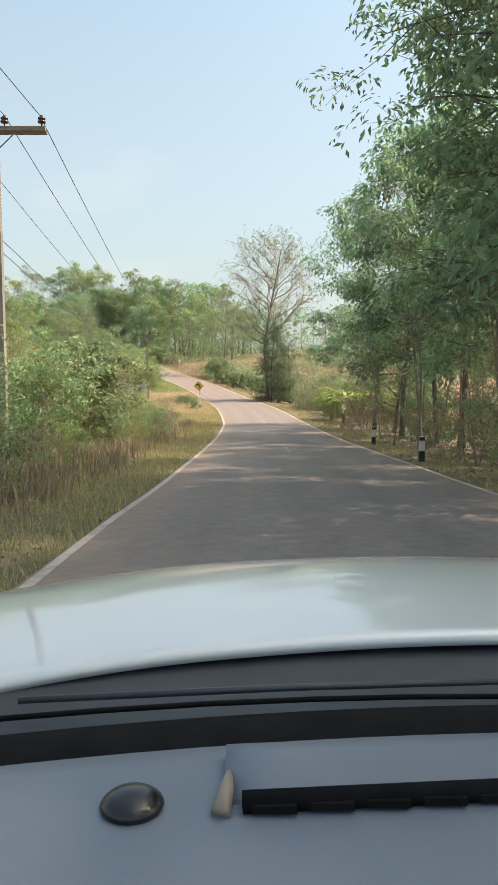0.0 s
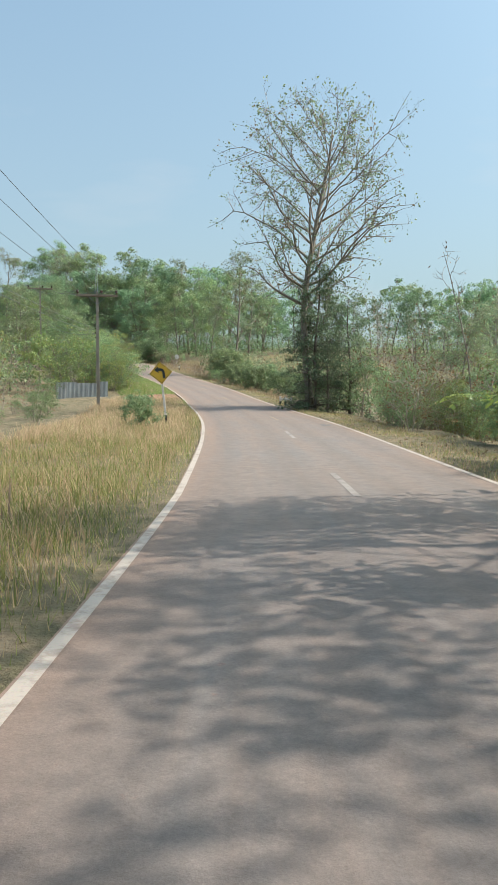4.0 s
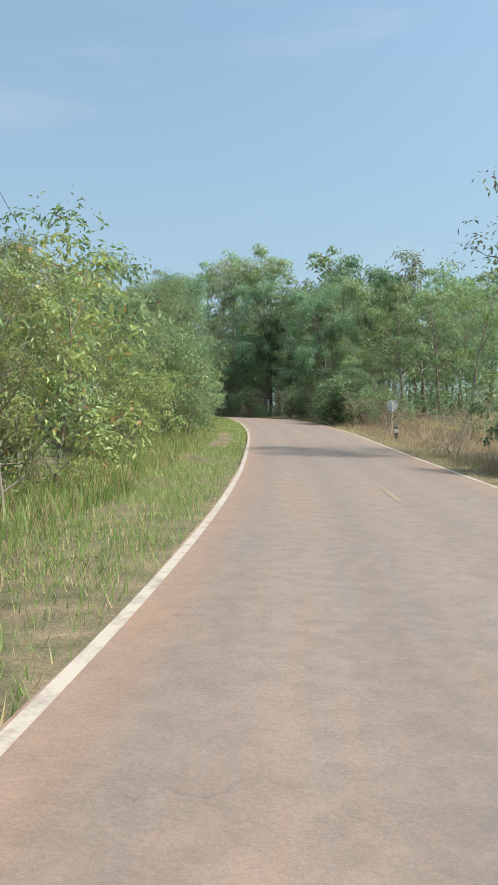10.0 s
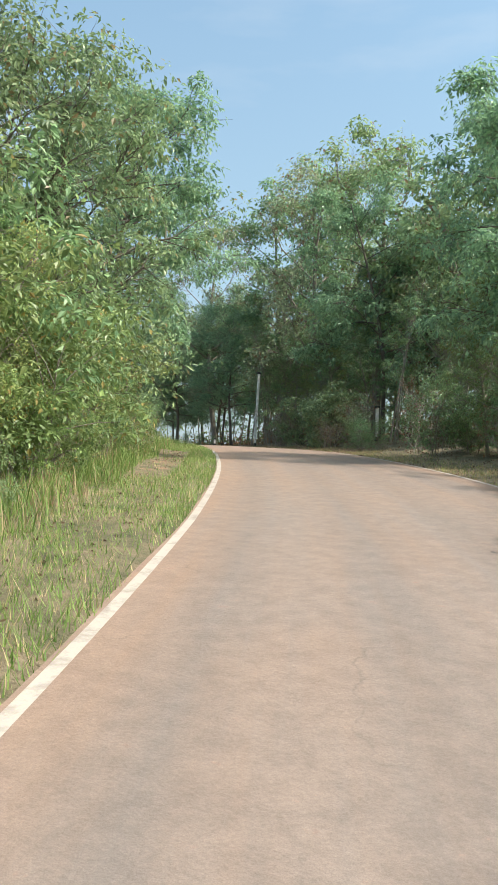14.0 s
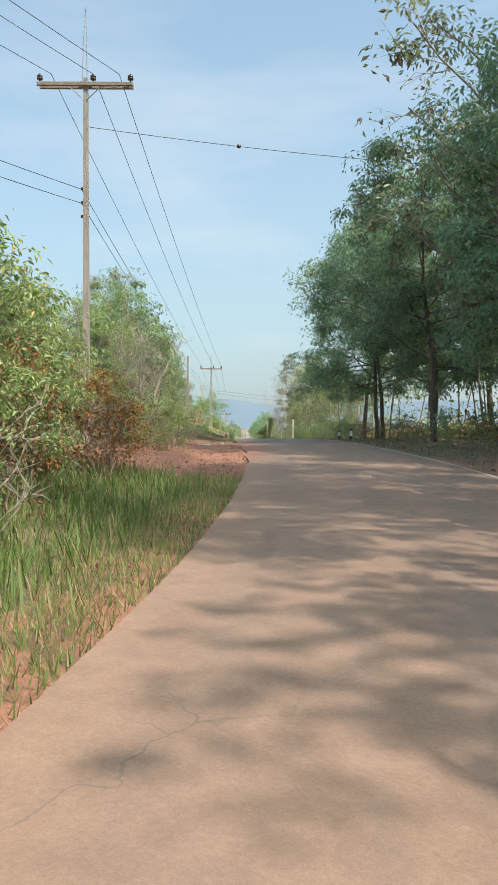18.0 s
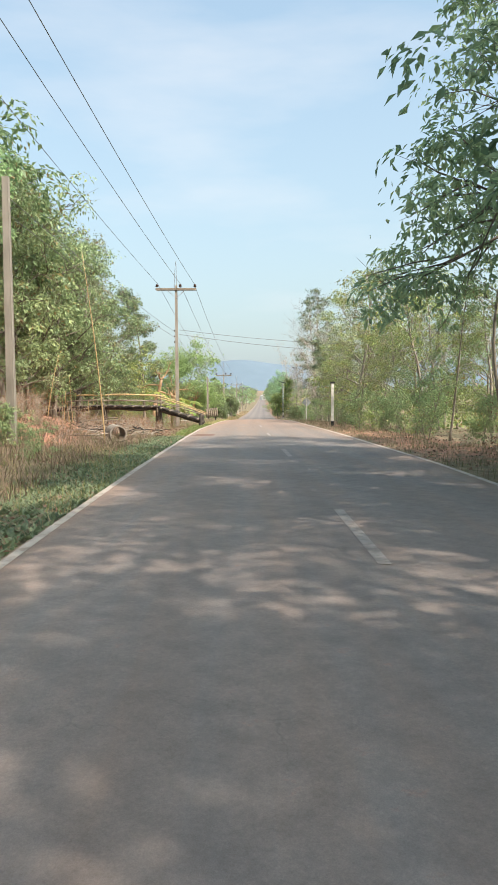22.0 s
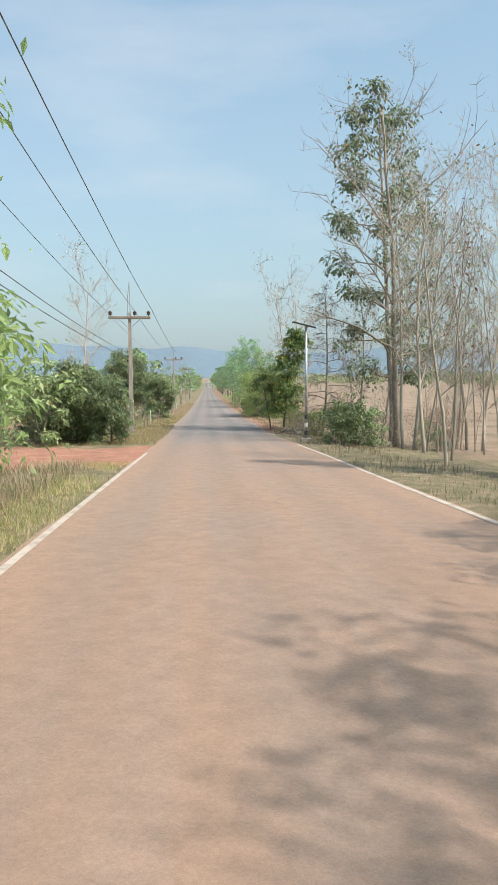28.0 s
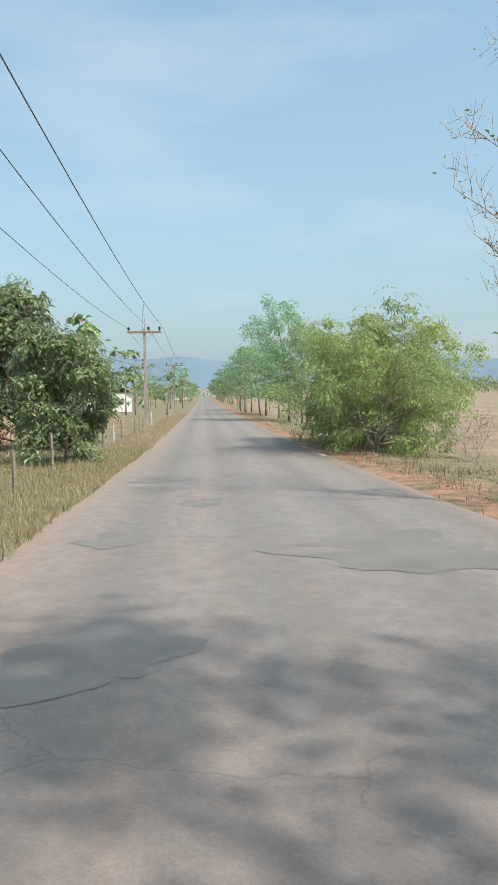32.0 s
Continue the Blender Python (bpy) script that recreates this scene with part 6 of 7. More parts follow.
def footbridge():
    rng = np.random.default_rng(3)
    ob = new("log_footbridge")
    zero = Vector(spot(281.5, -3.5))
    ob.location = zero
    road_z = float(np.interp(281.5, RS, RZ))
    def at(s, d, h):
        x, y, _ = spot(s, d)
        return np.array([x, y, road_z + h]) - np.array(zero)
    ends = [(-3.5, 0.22), (-6.1, 1.05), (-9.3, 1.12), (-12.6, 1.0)]
    def deck_h(d):
        return np.interp(-d, [-e[0] for e in ends], [e[1] for e in ends])
    lanes = (280.9, 282.4)
    for s in lanes:
        for (d0, h0), (d1, h1) in zip(ends, ends[1:]):
            part("beam", log_line(rng, at(s, d0 + 0.1, h0 - 0.06), at(s + 0.2, d1 - 0.1, h1 - 0.06), 0.09), WOOD_DARK, ob, "charred dark log beam", True)
    k = 0
    d = -3.75
    while d > -12.4:
        h = float(deck_h(d)) + 0.07
        g = log_line(rng, at(lanes[0] - 0.25, d, h), at(lanes[1] + 0.3, d, h + rng.normal() * 0.01), 0.05, 3, 0.008)
        part("deck_log", g, WOOD_DARK if k % 4 else WOOD_GREY, ob, "", True)
        d -= 0.135
        k += 1
    for d, big in ((-6.1, 0.23), (-9.3, 0.13)):
        for s in (281.5,):
            x, y, gz = spot(s, d)
            foot = np.array([x, y, gz - 0.4]) - np.array(zero)
            top = at(s, d, float(deck_h(d)) - 0.1)
            part("pillar", Geo().tube([foot, foot * 0.55 + top * 0.45, top], (big * 1.45, big * 0.98, big * 0.85), 11), PILLAR, ob, "thick blackened tree-trunk pillar", True)
    for s in lanes:
        off = -0.18 if s == lanes[0] else 0.22
        for d, hh in ((-3.55, 0.75), (-6.1, 0.85), (-9.3, 0.8), (-12.4, 0.7)):
            h = float(deck_h(d))
            thick = 0.10 if d > -4 else 0.045
            low = -0.45
            if d > -4:
                hh = 0.5
            part("rail_post", log_line(rng, at(s + off, d, h + low), at(s + off, d, h + hh), thick, 3, 0.012), WOOD_DARK if d > -4 else WOOD_GREY, ob, "", True)
        for lift in (0.38, 0.72):
            for (d0, h0), (d1, h1) in zip(ends, ends[1:]):
                lo = 0.5 if (d0 > -4 and lift > 0.5) else lift
                part("hand_rail", log_line(rng, at(s + off * 1.2, d0 + 0.25, h0 + min(lo, 0.46) if d0 > -4 else h0 + lift), at(s + off * 1.2, d1 - 0.2, h1 + lift), 0.03, 6, 0.02, 0.04), BAMBOO if lift > 0.5 else WOOD_GREY, ob, "", True)
    return tagged(ob, "rustic log footbridge with pole rails over a dry ditch", "footbridge")


footbridge()


def pipe_ring(s, d, r=0.30, length=1.0, turn=20):
    g = Geo()
    prof = [(r, 0), (r, length), (r - 0.05, length), (r - 0.05, 0)]
    n = 20
    ang = np.arange(n) * 2 * np.pi / n
    v = np.array([[q * np.cos(a), y - length / 2, q * np.sin(a) + r] for q, y in prof for a in ang])
    k = np.arange(n)
    f = []
    for i in range(4):
        p, q = i * n, ((i + 1) % 4) * n
        f += np.stack([p + k, q + k, q + (k + 1) % n, p + (k + 1) % n], 1).tolist()
    ob = new("culvert_pipe", g.add(v, f).mesh("culvert_pipe", CONCRETE, False))
    ob.matrix_basis = stand(s, d, turn, 1.0, 0.05)
    return tagged(ob, "short grey concrete culvert pipe lying by the ditch", "pipe")


pipe_ring(262.5, -5.6)


# ---- parapet, sheet fence, log board, hose, stakes ----
def low_rail():
    ob = new("culvert_rail")
    ob.matrix_basis = stand(83.5, 3.35)
    for y in (-1.8, 0.0, 1.8):
        p = part("post", Geo().box((0, y, 0.2), (0.12, 0.12, 0.75), None, 0.9), WHITE_PAINT, ob)
        part("band", Geo().box((0, y, 0.14), (0.125, 0.125, 0.22)), BLACK_PAINT, p, "black painted band")
    for y in (-0.9, 0.9):
        part("rail", Geo().box((0, y, 0.42), (0.07, 1.72, 0.09)), WHITE_PAINT, ob)
    return tagged(ob, "low white-painted concrete rail over a culvert", "guard rail")


low_rail()
ZINC = plain_mat("old_zinc_sheet", (0.26, 0.28, 0.30), (0.44, 0.46, 0.48), 2, 0.55, 0.6, 0.1, (1, 1, 0.3))


def sheet_fence(s, d, n, h):
    ob = new("sheet_metal_fence")
    ob.matrix_basis = stand(s, d, 8)
    for k in range(n):
        x = np.linspace(0, 0.82, 33)
        y = 0.016 * np.sin(x / 0.82 * 2 * np.pi * 8)
        rng = np.random.default_rng(k)
        top = h * rng.uniform(0.92, 1.05)
        v = [(k * 0.8 + a, b + 0.02 * (k % 2), z) for z in (-0.1, top) for a, b in zip(x, y)]
        v += [(a, b + 0.004, c) for a, b, c in v]
        f = grid_faces(2, 33)
        sheet = part("sheet", Geo().add(v, np.vstack([f, f[:, ::-1] + 66])), ZINC, ob)
    for k in range(n + 1):
        part("stake", Geo().tube([(k * 0.8, 0.06, -0.3), (k * 0.8, 0.06, h + 0.1)], 0.03, 6), WOOD_GREY, ob)
    return tagged(ob, "low fence of grey corrugated metal sheets on stakes", "fence")


sheet_fence(99.2, -11.6, 5, 1.35)


def log_board(s, d):
    ob = new("log_board")
    ob.matrix_basis = stand(s, d, 6)
    rng = np.random.default_rng(8)
    for x in (-0.28, 0.30):
        part("post", log_line(rng, (x, 0.06, -0.3), (x, 0.06, 0.75), 0.05, 3, 0.006), WOOD_DARK, ob, "", True)
    for k in range(6):
        x = -0.42 + k * 0.165
        part("log", log_line(rng, (x + 0.05, -0.05, 0.32 + 0.015 * k), (x - 0.04, -0.05, 1.02 + 0.02 * k), 0.08, 3, 0.005), WOOD_GREY, ob, "", True)
    return tagged(ob, "upright grey half-logs nailed to posts as a board", "wooden board")


log_board(300.2, -3.8)
HOSE = plain_mat("white_plastic_pipe", (0.42, 0.40, 0.37), (0.58, 0.56, 0.52), 3, 0.6, 0, 0.0)
_h = spot(np.linspace(288, 296.5, 14), np.linspace(-9.5, -5.6, 14), 0.35)
tagged(new("water_hose", Geo().tube(_h, 0.022, 6).mesh("water_hose", HOSE)), "thin white water pipe propped along the ditch", "pipe")
for i, (s, d) in enumerate(((289.5, -8.8), (292.5, -7.4), (295.5, -6.0))):
    ob = new("prop_stake", Geo().tube([(0, 0, -0.2), (0.02, 0, 0.36)], 0.025, 6).mesh("prop_stake", WOOD_GREY))
    ob.matrix_basis = stand(s, d)
    tagged(ob, "short wooden stake holding up a pipe", "stake", "prop stakes")


def stake(s, d, h, pale=True):
    ob = new("fence_stake", Geo().tube([(0, 0, -0.25), (0.015, 0.01, h * 0.5), (0.0, 0.0, h)], (0.045, 0.04, 0.036), 6).mesh("fence_stake", HOSE if pale else WOOD_GREY))
    ob.matrix_basis = stand(s, d)
    return tagged(ob, "pale fence stake in the dry grass" if pale else "grey wooden fence stake in the dry grass", "stake", "fence stakes")


for i in range(16):
    stake(335 + i * 4.1, -4.4 - (i % 3) * 0.12, 0.8 + 0.1 * (i % 2), i % 5 == 0)
for z in (0.35, 0.62):
    q = spot(np.linspace(335, 396, 40), np.full(40, -4.5), z)
    tagged(new("fence_wire", Geo().tube(q, 0.006, 3, False).mesh("fence_wire", WIRE)), "thin fence wire strung between stakes", "wire", "fence wires")


# reed and bamboo poles leaning out of the bank
def lean_pole(s, d, h, lean, turn, mat=BAMBOO, label="thin dry bamboo pole leaning out of the bank"):
    t = np.linspace(0, 1, 9)
    p = np.stack([lean * h * t ** 1.4, 0 * t, h * t - 0.2], 1)
    ob = new("bamboo_pole", Geo().tube(p, np.linspace(0.026, 0.010, 9), 6).mesh("bamboo_pole", mat, True))
    ob.matrix_basis = stand(s, d, turn)
    return tagged(ob, label, "pole", "bamboo poles")


lean_pole(259.8, -5.5, 6.2, -0.10, 0)
lean_pole(247, -8.6, 4.0, -0.12, 20)
lean_pole(249, -9.0, 3.6, 0.1, 40)
_r = np.random.default_rng(6)
for i in range(16):
    lean_pole(_r.uniform(269, 287), _r.uniform(-12, -8.6), _r.uniform(1.6, 3.4), _r.uniform(-0.25, 0.25), _r.uniform(0, 360), WOOD_GREY if i % 2 else BAMBOO, "thin dry stick standing in the scrub")
plain_pole(308.3, -4.6, 4.2, 0, "thin pale concrete post beside the road")
tall_post(202.2, 4.7, 5.4, 2.0, "tall slim white post with a black foot")
tall_post(190, 8.5, 2.0, 0, "white marker post at the edge of a wood")


# ---- street lamp ----
def street_lamp(s, d):
    ob = new("street_lamp")
    ob.matrix_basis = stand(s, d, 0)
    bevelled(part("footing", Geo().box((0, 0, 0.02), (0.45, 0.45, 0.28)), CONCRETE, ob), 0.02)
    part("pole", Geo().tube([(0, 0, 0.1), (0, 0, 2.4), (0, 0, 4.65)], (0.06, 0.055, 0.045), 12), STEEL, ob, "galvanised steel pole", True)
    for k, z in enumerate((0.3, 0.62, 0.94)):
        part("band", Geo().tube([(0, 0, z), (0, 0, z + 0.16)], 0.064, 12), BLACK_PAINT if k != 1 else WHITE_PAINT, ob)
    turn = Matrix.Rotation(radians(14), 4, "Y") @ Matrix.Rotation(radians(6), 4, "X")
    bevelled(part("lamp_head", Geo().box((-0.08, 0, 4.70), (0.95, 0.30, 0.06), turn), BLACK_PAINT, ob, "flat dark solar lamp head"), 0.012)
    part("solar_panel", Geo().box((-0.07, 0, 4.736), (0.88, 0.26, 0.008), turn), BLACK_PAINT, ob)
    part("bracket", Geo().box((0, 0, 4.62), (0.12, 0.10, 0.12)), STEEL, ob)
    return tagged(ob, "solar street lamp on a steel pole with black and white bands", "street lamp")


street_lamp(332.2, 3.38)

# ---- pollarded trees by the ditch ----
def pollard(s, d, h, seed, lean=0.1, limbs=6, reach=2.4):
    """Short thick trunk, wild bent limbs cut back at the ends, a few tufts of leaves."""
    rng = np.random.default_rng(seed)
    ob = new("pollarded_tree")
    ob.matrix_basis = stand(s, d, rng.uniform(-20, 20))
    trunk = wander(rng, (0, 0, -0.2), (lean, 0.05, 1.0), h * 0.62, 8, 0.12, 0.05)
    part("trunk", Geo().tube(trunk, np.linspace(0.19, 0.12, 9) * np.array([1.3] + [1 + 0.08 * rng.normal() for _ in range(8)]), 9), BARK_RED, ob, "", True)
    tufts = Geo()
    for k in range(limbs):
        az = k * 2.2 + rng.uniform(-0.4, 0.4)
        base = trunk[-1 - int(rng.integers(0, 3))]
        line = wander(rng, base, (math.cos(az), math.sin(az), rng.uniform(-0.1, 0.9)), reach * rng.uniform(0.6, 1.1), 8, 0.30, 0.08)
        g = Geo().tube(line, np.linspace(0.085, 0.028, 9), 6)
        for _ in range(5):
            i = int(rng.integers(3, 8))
            tw = wander(rng, line[i], rng.normal(size=3) + np.array([0, 0, 0.6]), rng.uniform(0.4, 1.1), 4, 0.3, 0.1)
            g.tube(tw, np.linspace(0.022, 0.007, 5), 4, False)
            if rng.uniform() < 0.55:
                n = 14
                tufts.leaves(tw[-1] + rng.normal(size=(n, 3)) * 0.12, rng.normal(size=(n, 3)) + np.array([0, 0, -0.2]), 0.17 * rng.uniform(0.6, 1.2, n), 0.5, rng)
        part("limb", g, BARK_RED, ob, "", True)
    part("foliage", tufts, LEAF_LIGHT, ob, "sparse yellow-green leaf tufts")
    return tagged(ob, "pollarded tree with thick bent tan limbs and few leaves", "tree")


pollard(297.5, -8.4, 6.6, 5, 0.16, 4, 2.2)
pollard(301.5, -8.0, 4.6, 9, 0.30, 7, 2.6)
pollard(312, -6.6, 4.6, 12, 0.05, 5, 1.8)


# ---- hills, houses, far woods ----
def hills(name, dist, centre, spread, height, seed, base=0.0):
    rng = np.random.default_rng(seed)
    a = np.linspace(centre - spread, centre + spread, 90)
    h = sum(math.sin(k) * 0 + rng.uniform(0.3, 1.0) / k * np.sin(a * k * 0.11 + rng.uniform(0, 6)) for k in (1, 2, 3, 5, 8, 13))
    h = (h - h.min()) / (h.max() - h.min()) * 0.75 + 0.2
    h *= np.clip((spread - np.abs(a - centre)) / (spread * 0.3), 0, 1) * height
    rows = []
    for q, lift in ((0.96, 0.0), (1.0, 0.55), (1.06, 1.0)):
        r = np.radians(a)
        rows.append(np.stack([-np.sin(r) * dist * q, np.cos(r) * dist * q, base + h * lift], -1))
    return tagged(new(name, Geo().add(np.stack(rows, 0).reshape(-1, 3), grid_faces(3, 90)).mesh(name, HILL, True)), "low hills with distance haze painted into their blue-grey colour", "hills", kind="structure")


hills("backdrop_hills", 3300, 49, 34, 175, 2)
HOUSE_WALL = plain_mat("house_wall_pale", (0.55, 0.53, 0.50), (0.72, 0.70, 0.66), 0.8, 0.9, 0, 0.1)
ROOF_GREY = plain_mat("roof_sheet_grey", (0.34, 0.36, 0.38), (0.52, 0.53, 0.55), 0.8, 0.5, 0.3, 0.1)
GLASS_DARK = plain_mat("dark_window", (0.02, 0.025, 0.03), (0.05, 0.055, 0.06), 1, 0.2, 0, 0.0)


def house(s, d, w, l, h, turn, roof_mat, label):
    ob = new("house")
    ob.matrix_basis = stand(s, d, turn)
    part("wall", Geo().box((0, 0, h / 2 - 0.2), (w, l, h + 0.4)), HOUSE_WALL, ob)
    e, r = 0.6, w * 0.28
    v = [(-w / 2 - e, -l / 2 - e, h - 0.1), (0, -l / 2 - e, h + r), (w / 2 + e, -l / 2 - e, h - 0.1), (-w / 2 - e, l / 2 + e, h - 0.1), (0, l / 2 + e, h + r), (w / 2 + e, l / 2 + e, h - 0.1)]
    v += [(x, y, z + 0.09) for x, y, z in v]
    part("roof", Geo().add(v, [[6, 7, 10, 9], [7, 8, 11, 10], [0, 3, 4, 1], [1, 4, 5, 2], [0, 1, 7, 6], [1, 2, 8, 7], [3, 9, 10, 4], [4, 10, 11, 5], [0, 6, 9, 3], [2, 5, 11, 8]]), roof_mat, ob)
    for k in range(2):
        win = part("window", Geo().box((-w / 4 + k * w / 2, -l / 2 - 0.02, h * 0.55), (1.1, 0.1, 1.0)), WHITE_PAINT, ob)
        part("pane", Geo().box((-w / 4 + k * w / 2, -l / 2 - 0.075, h * 0.55), (0.96, 0.02, 0.86)), GLASS_DARK, win)
    part("door", Geo().box((0, -l / 2 - 0.03, 0.95), (0.9, 0.1, 1.9)), WOOD_GREY, ob)
    return tagged(ob, label, "house", "far houses")


house(470, -17, 7, 9, 2.8, 20, ROOF_GREY, "small pale house with a grey roof behind trees")
house(720, -11, 8, 8, 3.0, 0, ROOF_GREY, "far white building beside the road")
house(860, 3.5, 8, 6, 3.0, 10, ROOF_GREY, "far white building at the end of the road")


def far_wood(name, s0, s1, d0, d1, n, tall, seed):
    """Distant tree line as one mesh of leafy clumps."""
    rng = np.random.default_rng(seed)
    g = Geo()
    ss, dd = rng.uniform(s0, s1, n), rng.uniform(d0, d1, n)
    tx, ty = np.interp(ss, RS, TX), np.interp(ss, RS, TY)
    cx, cy = np.interp(ss, RS, RX) + ty * dd, np.interp(ss, RS, RY) - tx * dd
    h = tall * rng.uniform(0.5, 1.1, n)
    for x, y, q in zip(cx, cy, h):
        k = 70
        p = rng.normal(size=(k, 3))
        p = p / np.linalg.norm(p, axis=1)[:, None] * rng.uniform(0.3, 1, k)[:, None] ** 0.5
        p = p * np.array([q * 0.38, q * 0.38, q * 0.48]) + np.array([x, y, q * 0.5])
        g.leaves(p, rng.normal(size=(k, 3)), q * 0.18 * rng.uniform(0.6, 1.3, k), 0.7, rng)
    return tagged(new(name, g.mesh(name, LEAF_OLIVE)), "distant line of hazy trees beyond the fields", "woods", kind="stuff")


far_wood("distant_woods", 420, 1300, 150, 420, 420, 10, 5)
far_wood("distant_woods", 420, 1300, -260, -60, 320, 9, 6)
far_wood("distant_woods", 900, 1390, 8, 150, 260, 9, 7)
far_wood("distant_woods", 900, 1390, -60, -8, 160, 9, 8)


# ---- the white car, standing where the drive begins ----
def sheet(fn, nu, nv, thick=0.012):
    """A curved panel with thickness from fn(u, v), u and v from 0 to 1."""
    v = np.array([[fn(i / (nu - 1), j / (nv - 1)) for j in range(nv)] for i in range(nu)]).reshape(-1, 3)
    f = grid_faces(nu, nv)
    n = len(v)
    g = Geo().add(np.vstack([v, v - np.array([0, 0, thick])]), np.vstack([f, f[:, ::-1] + n]))
    ring = [i * nv for i in range(nu)] + [(nu - 1) * nv + j for j in range(1, nv)] + [i * nv + nv - 1 for i in range(nu - 2, -1, -1)] + [j for j in range(nv - 2, 0, -1)]
    g.f += [[ring[k], ring[(k + 1) % len(ring)], ring[(k + 1) % len(ring)] + n, ring[k] + n] for k in range(len(ring))]
    return g


def build_car():
    m, nt, bsdf, _ = nodes_of("car_paint_white")
    flake = noise_node(nt, 400, 2)
    nt.links.new(mix_rgb(nt, (0.60, 0.625, 0.65), flake.outputs["Color"], 0.05, "OVERLAY"), bsdf.inputs["Base Color"])
    bsdf.inputs["Roughness"].default_value, bsdf.inputs["Coat Weight"].default_value, bsdf.inputs["Coat Roughness"].default_value = 0.35, 1.0, 0.06
    paint = m
    dash = plain_mat("dashboard_vinyl", (0.120, 0.148, 0.190), (0.142, 0.172, 0.216), 4, 0.5, 0, 0.02, None, 250)
    dark = plain_mat("black_rubber", (0.006, 0.006, 0.007), (0.012, 0.012, 0.013), 20, 0.9, 0, 0.0)
    dark.node_tree.nodes["Principled BSDF"].inputs["Specular IOR Level"].default_value = 0.08
    cowl = plain_mat("cowl_plastic", (0.030, 0.036, 0.046), (0.044, 0.052, 0.064), 6, 0.55, 0, 0.0)
    gloss = plain_mat("gloss_black", (0.008, 0.008, 0.010), (0.014, 0.014, 0.016), 6, 0.22, 0, 0.0)
    trim = plain_mat("tan_trim_edge", (0.20, 0.165, 0.135), (0.27, 0.23, 0.19), 8, 0.5, 0, 0.0)
    ob = new("white_car")
    ob.matrix_basis = pose(0, 0, float(np.interp(0, RS, RZ)))
    cx = 0.35
    def rear(x):
        return 0.97 - 0.13 * ((x - cx) / 0.65) ** 2
    def hood(u, v):
        x = cx + (u - 0.5) * 1.84
        front = 1.92 - 0.22 * ((x - cx) / 0.92) ** 2
        y = rear(x) + (front - rear(x)) * v
        z = 1.112 - 0.05 * v - 0.085 * v ** 3 - 0.03 * ((x - cx) / 0.92) ** 2 + 0.012 * math.sin(min(v, 1) * 3.1) + 0.004 * math.exp(-((abs(x - cx) - 0.5) / 0.16) ** 2)
        return (x, y, z)
    part("hood", sheet(hood, 41, 25), paint, ob, "glossy white hood reflecting the sky", True)
    def glass_foot(x):
        return 0.737 - 0.085 * ((x - cx) / 0.65) ** 2 + 0.012
    def cowl_fn(u, v):
        x = cx + (u - 0.5) * 1.5
        a, b = glass_foot(x) + 0.01, rear(x) + 0.02
        return (x, a + (b - a) * v, 1.098 - 0.03 * math.sin(v * math.pi))
    part("cowl", sheet(cowl_fn, 31, 9), cowl, ob, "dark grey plastic wiper cowl", True)
    def seal_fn(u, v):
        x = cx + (u - 0.5) * 1.5
        a = glass_foot(x) - 0.05
        return (x, a - 0.018 + 0.10 * v, 1.104 + 0.006 * math.sin(v * math.pi))
    part("windscreen_seal", sheet(seal_fn, 31, 5), dark, ob, "black rubber windscreen seal", True)
    def dash_fn(u, v):
        x = cx + (u - 0.5) * 1.5
        a = glass_foot(x) - 0.047
        return (x, 0.30 + (a - 0.30) * v, 1.112 - 0.035 * (1 - v) ** 3)
    dash_ob = part("dashboard", sheet(dash_fn, 31, 13, 0.03), dash, ob, "grey-blue vinyl dashboard top", True)
    wip = [(cx - 0.62 + 0.9 * t, glass_foot(cx - 0.62 + 0.9 * t) + 0.085 - 0.03 * t, 1.098) for t in np.linspace(0, 1, 9)]
    part("wiper_blade", Geo().tube(wip, 0.003, 6), dark, ob, "", True)
    part("wiper_arm", Geo().tube([(cx - 0.60, 0.80, 1.100), (cx - 0.30, 0.82, 1.106), (cx + 0.05, 0.85, 1.104)], 0.004, 6), cowl, ob, "", True)
    knob = [(0.024, 0), (0.0255, 0.004), (0.024, 0.007), (0.019, 0.011), (0.010, 0.0135), (0.002, 0.0145)]
    part("sun_sensor", Geo().lathe(knob, 24, (-0.092, 0.575, 1.1105)), gloss, dash_ob, "round glossy black sensor button", True)
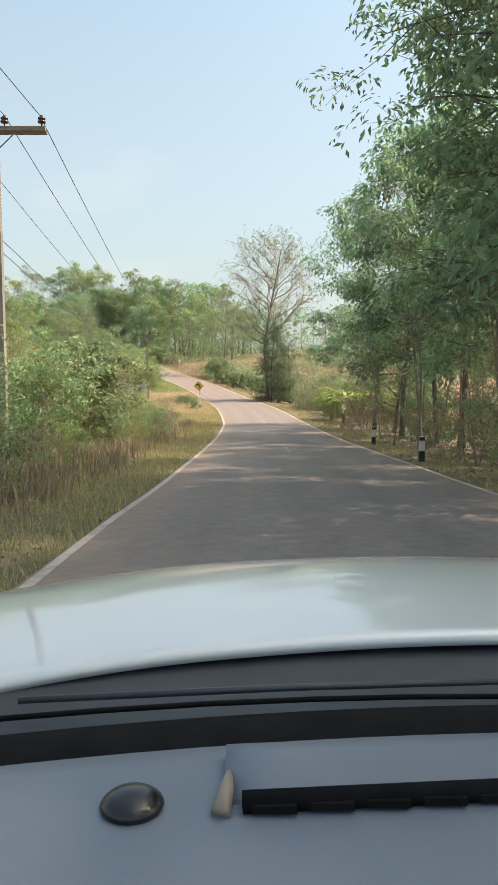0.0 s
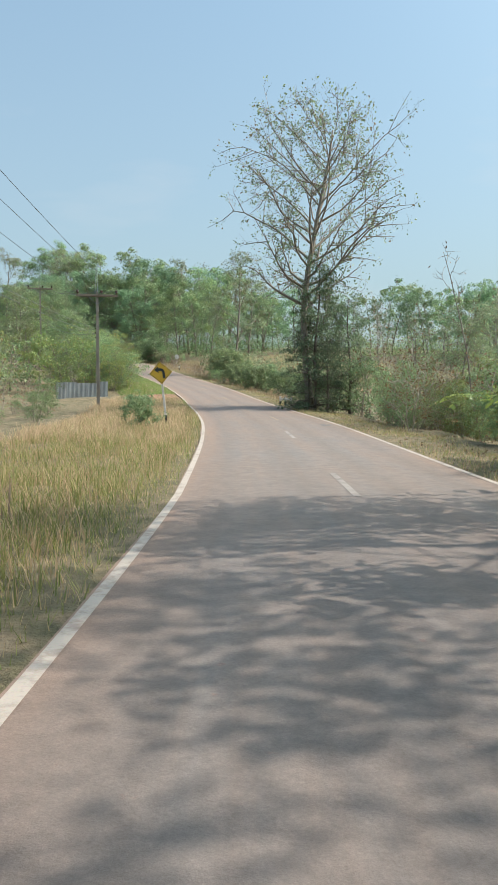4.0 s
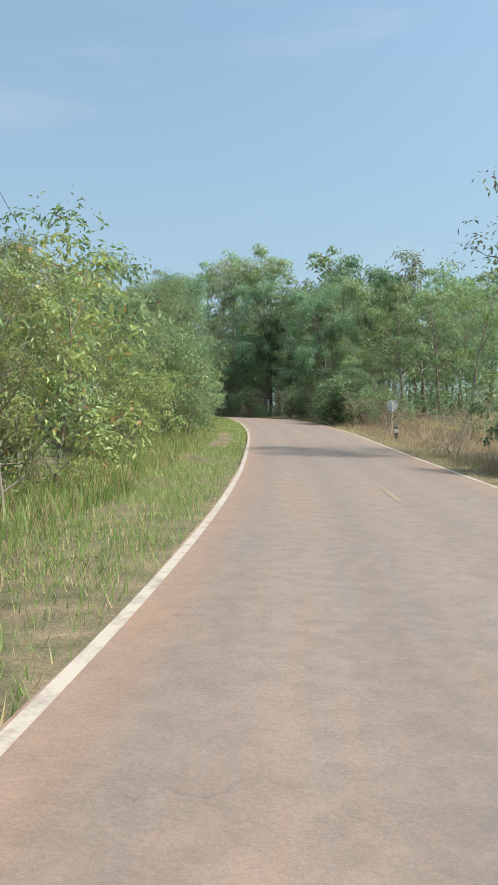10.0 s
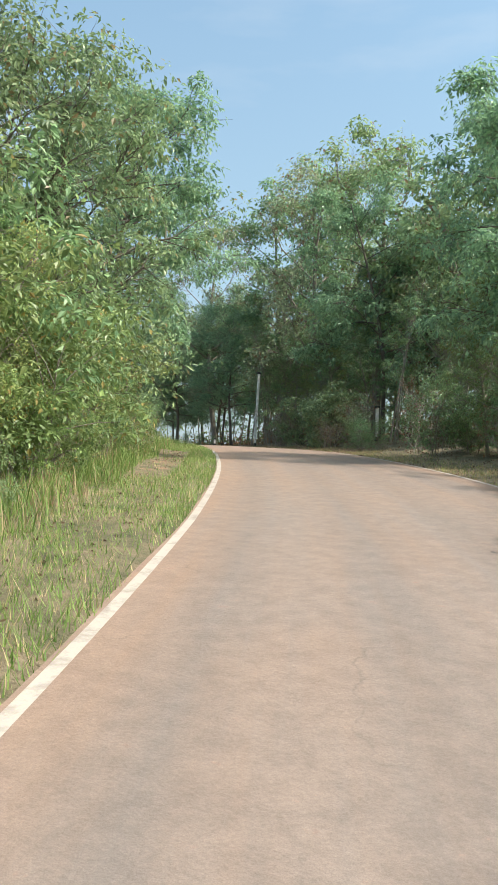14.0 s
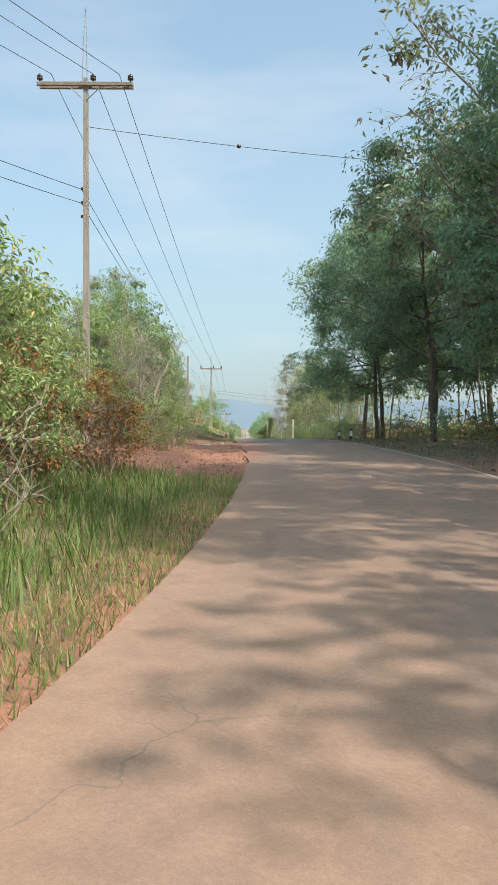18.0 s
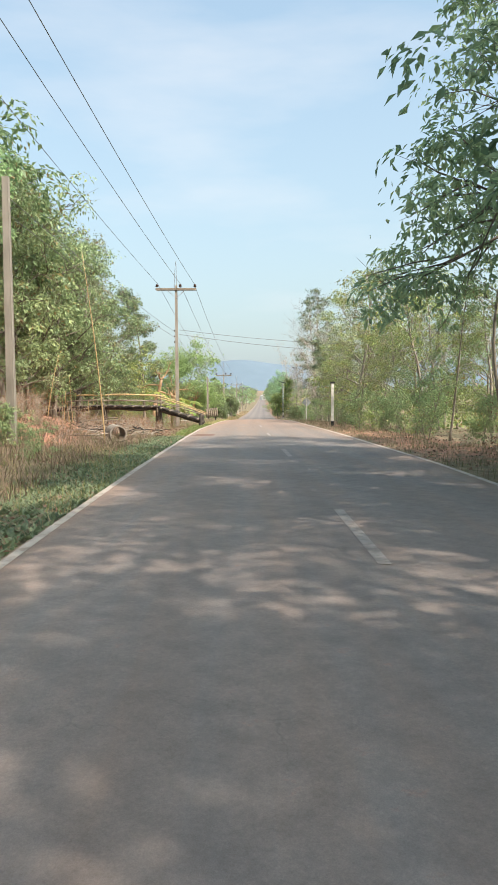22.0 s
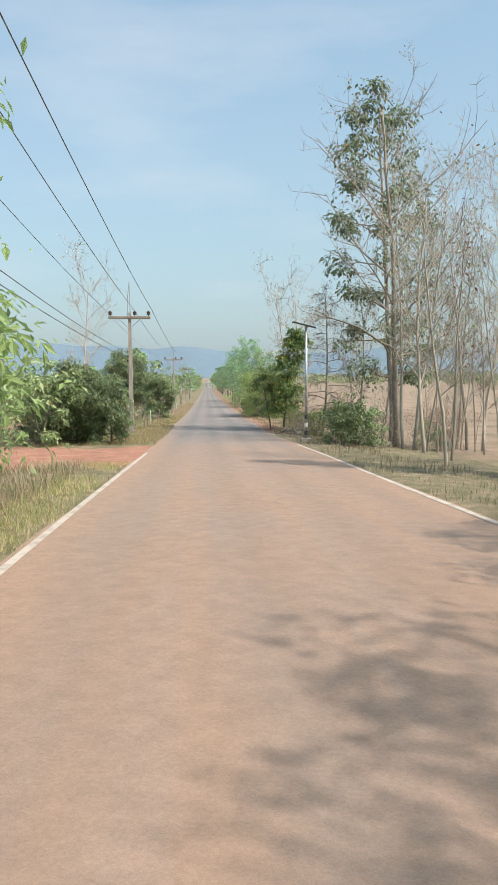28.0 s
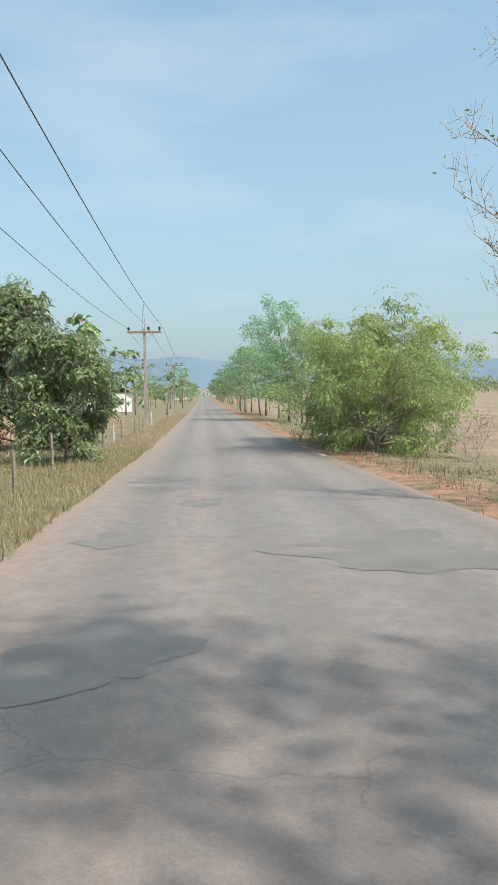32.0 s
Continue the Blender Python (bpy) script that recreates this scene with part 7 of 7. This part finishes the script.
    # defroster vent: raised lip, dark slot, thin bars
    def lip(u, v):
        x = -0.02 + u * 0.62
        y = 0.60 + 0.055 * u
        return (x, y - 0.022 + 0.075 * v, 1.112 + 0.012 * math.sin(min(1, v * 1.2) * 1.6))
    part("vent_lip", sheet(lip, 17, 6), dash, dash_ob, "", True)
    part("vent_slot", Geo().tube([(-0.005, 0.571, 1.118), (0.30, 0.597, 1.118), (0.60, 0.623, 1.118)], 0.009, 8), dark, dash_ob, "dark defroster slot", True)
    part("vent_end", Geo().tube([(-0.022, 0.562, 1.113), (-0.018, 0.585, 1.122), (-0.016, 0.625, 1.117)], (0.008, 0.006, 0.002), 8), trim, dash_ob, "pale end of the vent moulding", True)
    for k in range(13):
        x = 0.02 + k * 0.045
        part("vent_bar", Geo().box((x, 0.563 + 0.085 * x, 1.117), (0.034, 0.007, 0.006)), dark, dash_ob)
    # lower body and wheels carry the panels
    prof = [(-2.1, 0.32), (1.75, 0.30), (1.93, 0.45), (1.90, 0.80), (1.72, 0.915), (0.9, 1.03), (0.66, 1.04), (0.62, 0.72), (-1.2, 0.70), (-1.5, 0.95), (-2.15, 0.95)]
    n = len(prof)
    v = [(x, y, z) for x in (cx - 0.90, cx + 0.90) for y, z in prof]
    part("body", Geo().add(v, [list(range(n))[::-1], list(range(n, 2 * n))] + [[i, (i + 1) % n, (i + 1) % n + n, i + n] for i in range(n)]), paint, ob, "white lower body")
    for x in (cx - 0.84, cx + 0.84):
        for y in (1.22, -1.45):
            w = part("wheel", Geo().tube([(x - 0.11, y, 0.36), (x + 0.11, y, 0.36)], 0.24, 20), STEEL, ob)
            ang = np.arange(25) * 2 * np.pi / 24
            part("tyre", Geo().tube([(x, y + 0.30 * math.cos(a), 0.36 + 0.30 * math.sin(a)) for a in ang], 0.085, 8), dark, w, "", True)
    for x in (cx - 0.62, cx + 0.62):
        part("headlight", Geo().box((x, 1.90, 0.72), (0.38, 0.10, 0.14)), SIGN_BACK, ob)
    part("bumper", Geo().box((cx, 1.90, 0.50), (1.76, 0.14, 0.22)), dark, ob)
    return tagged(ob, "white car with a grey-blue dashboard standing on the road", "car")


build_car()
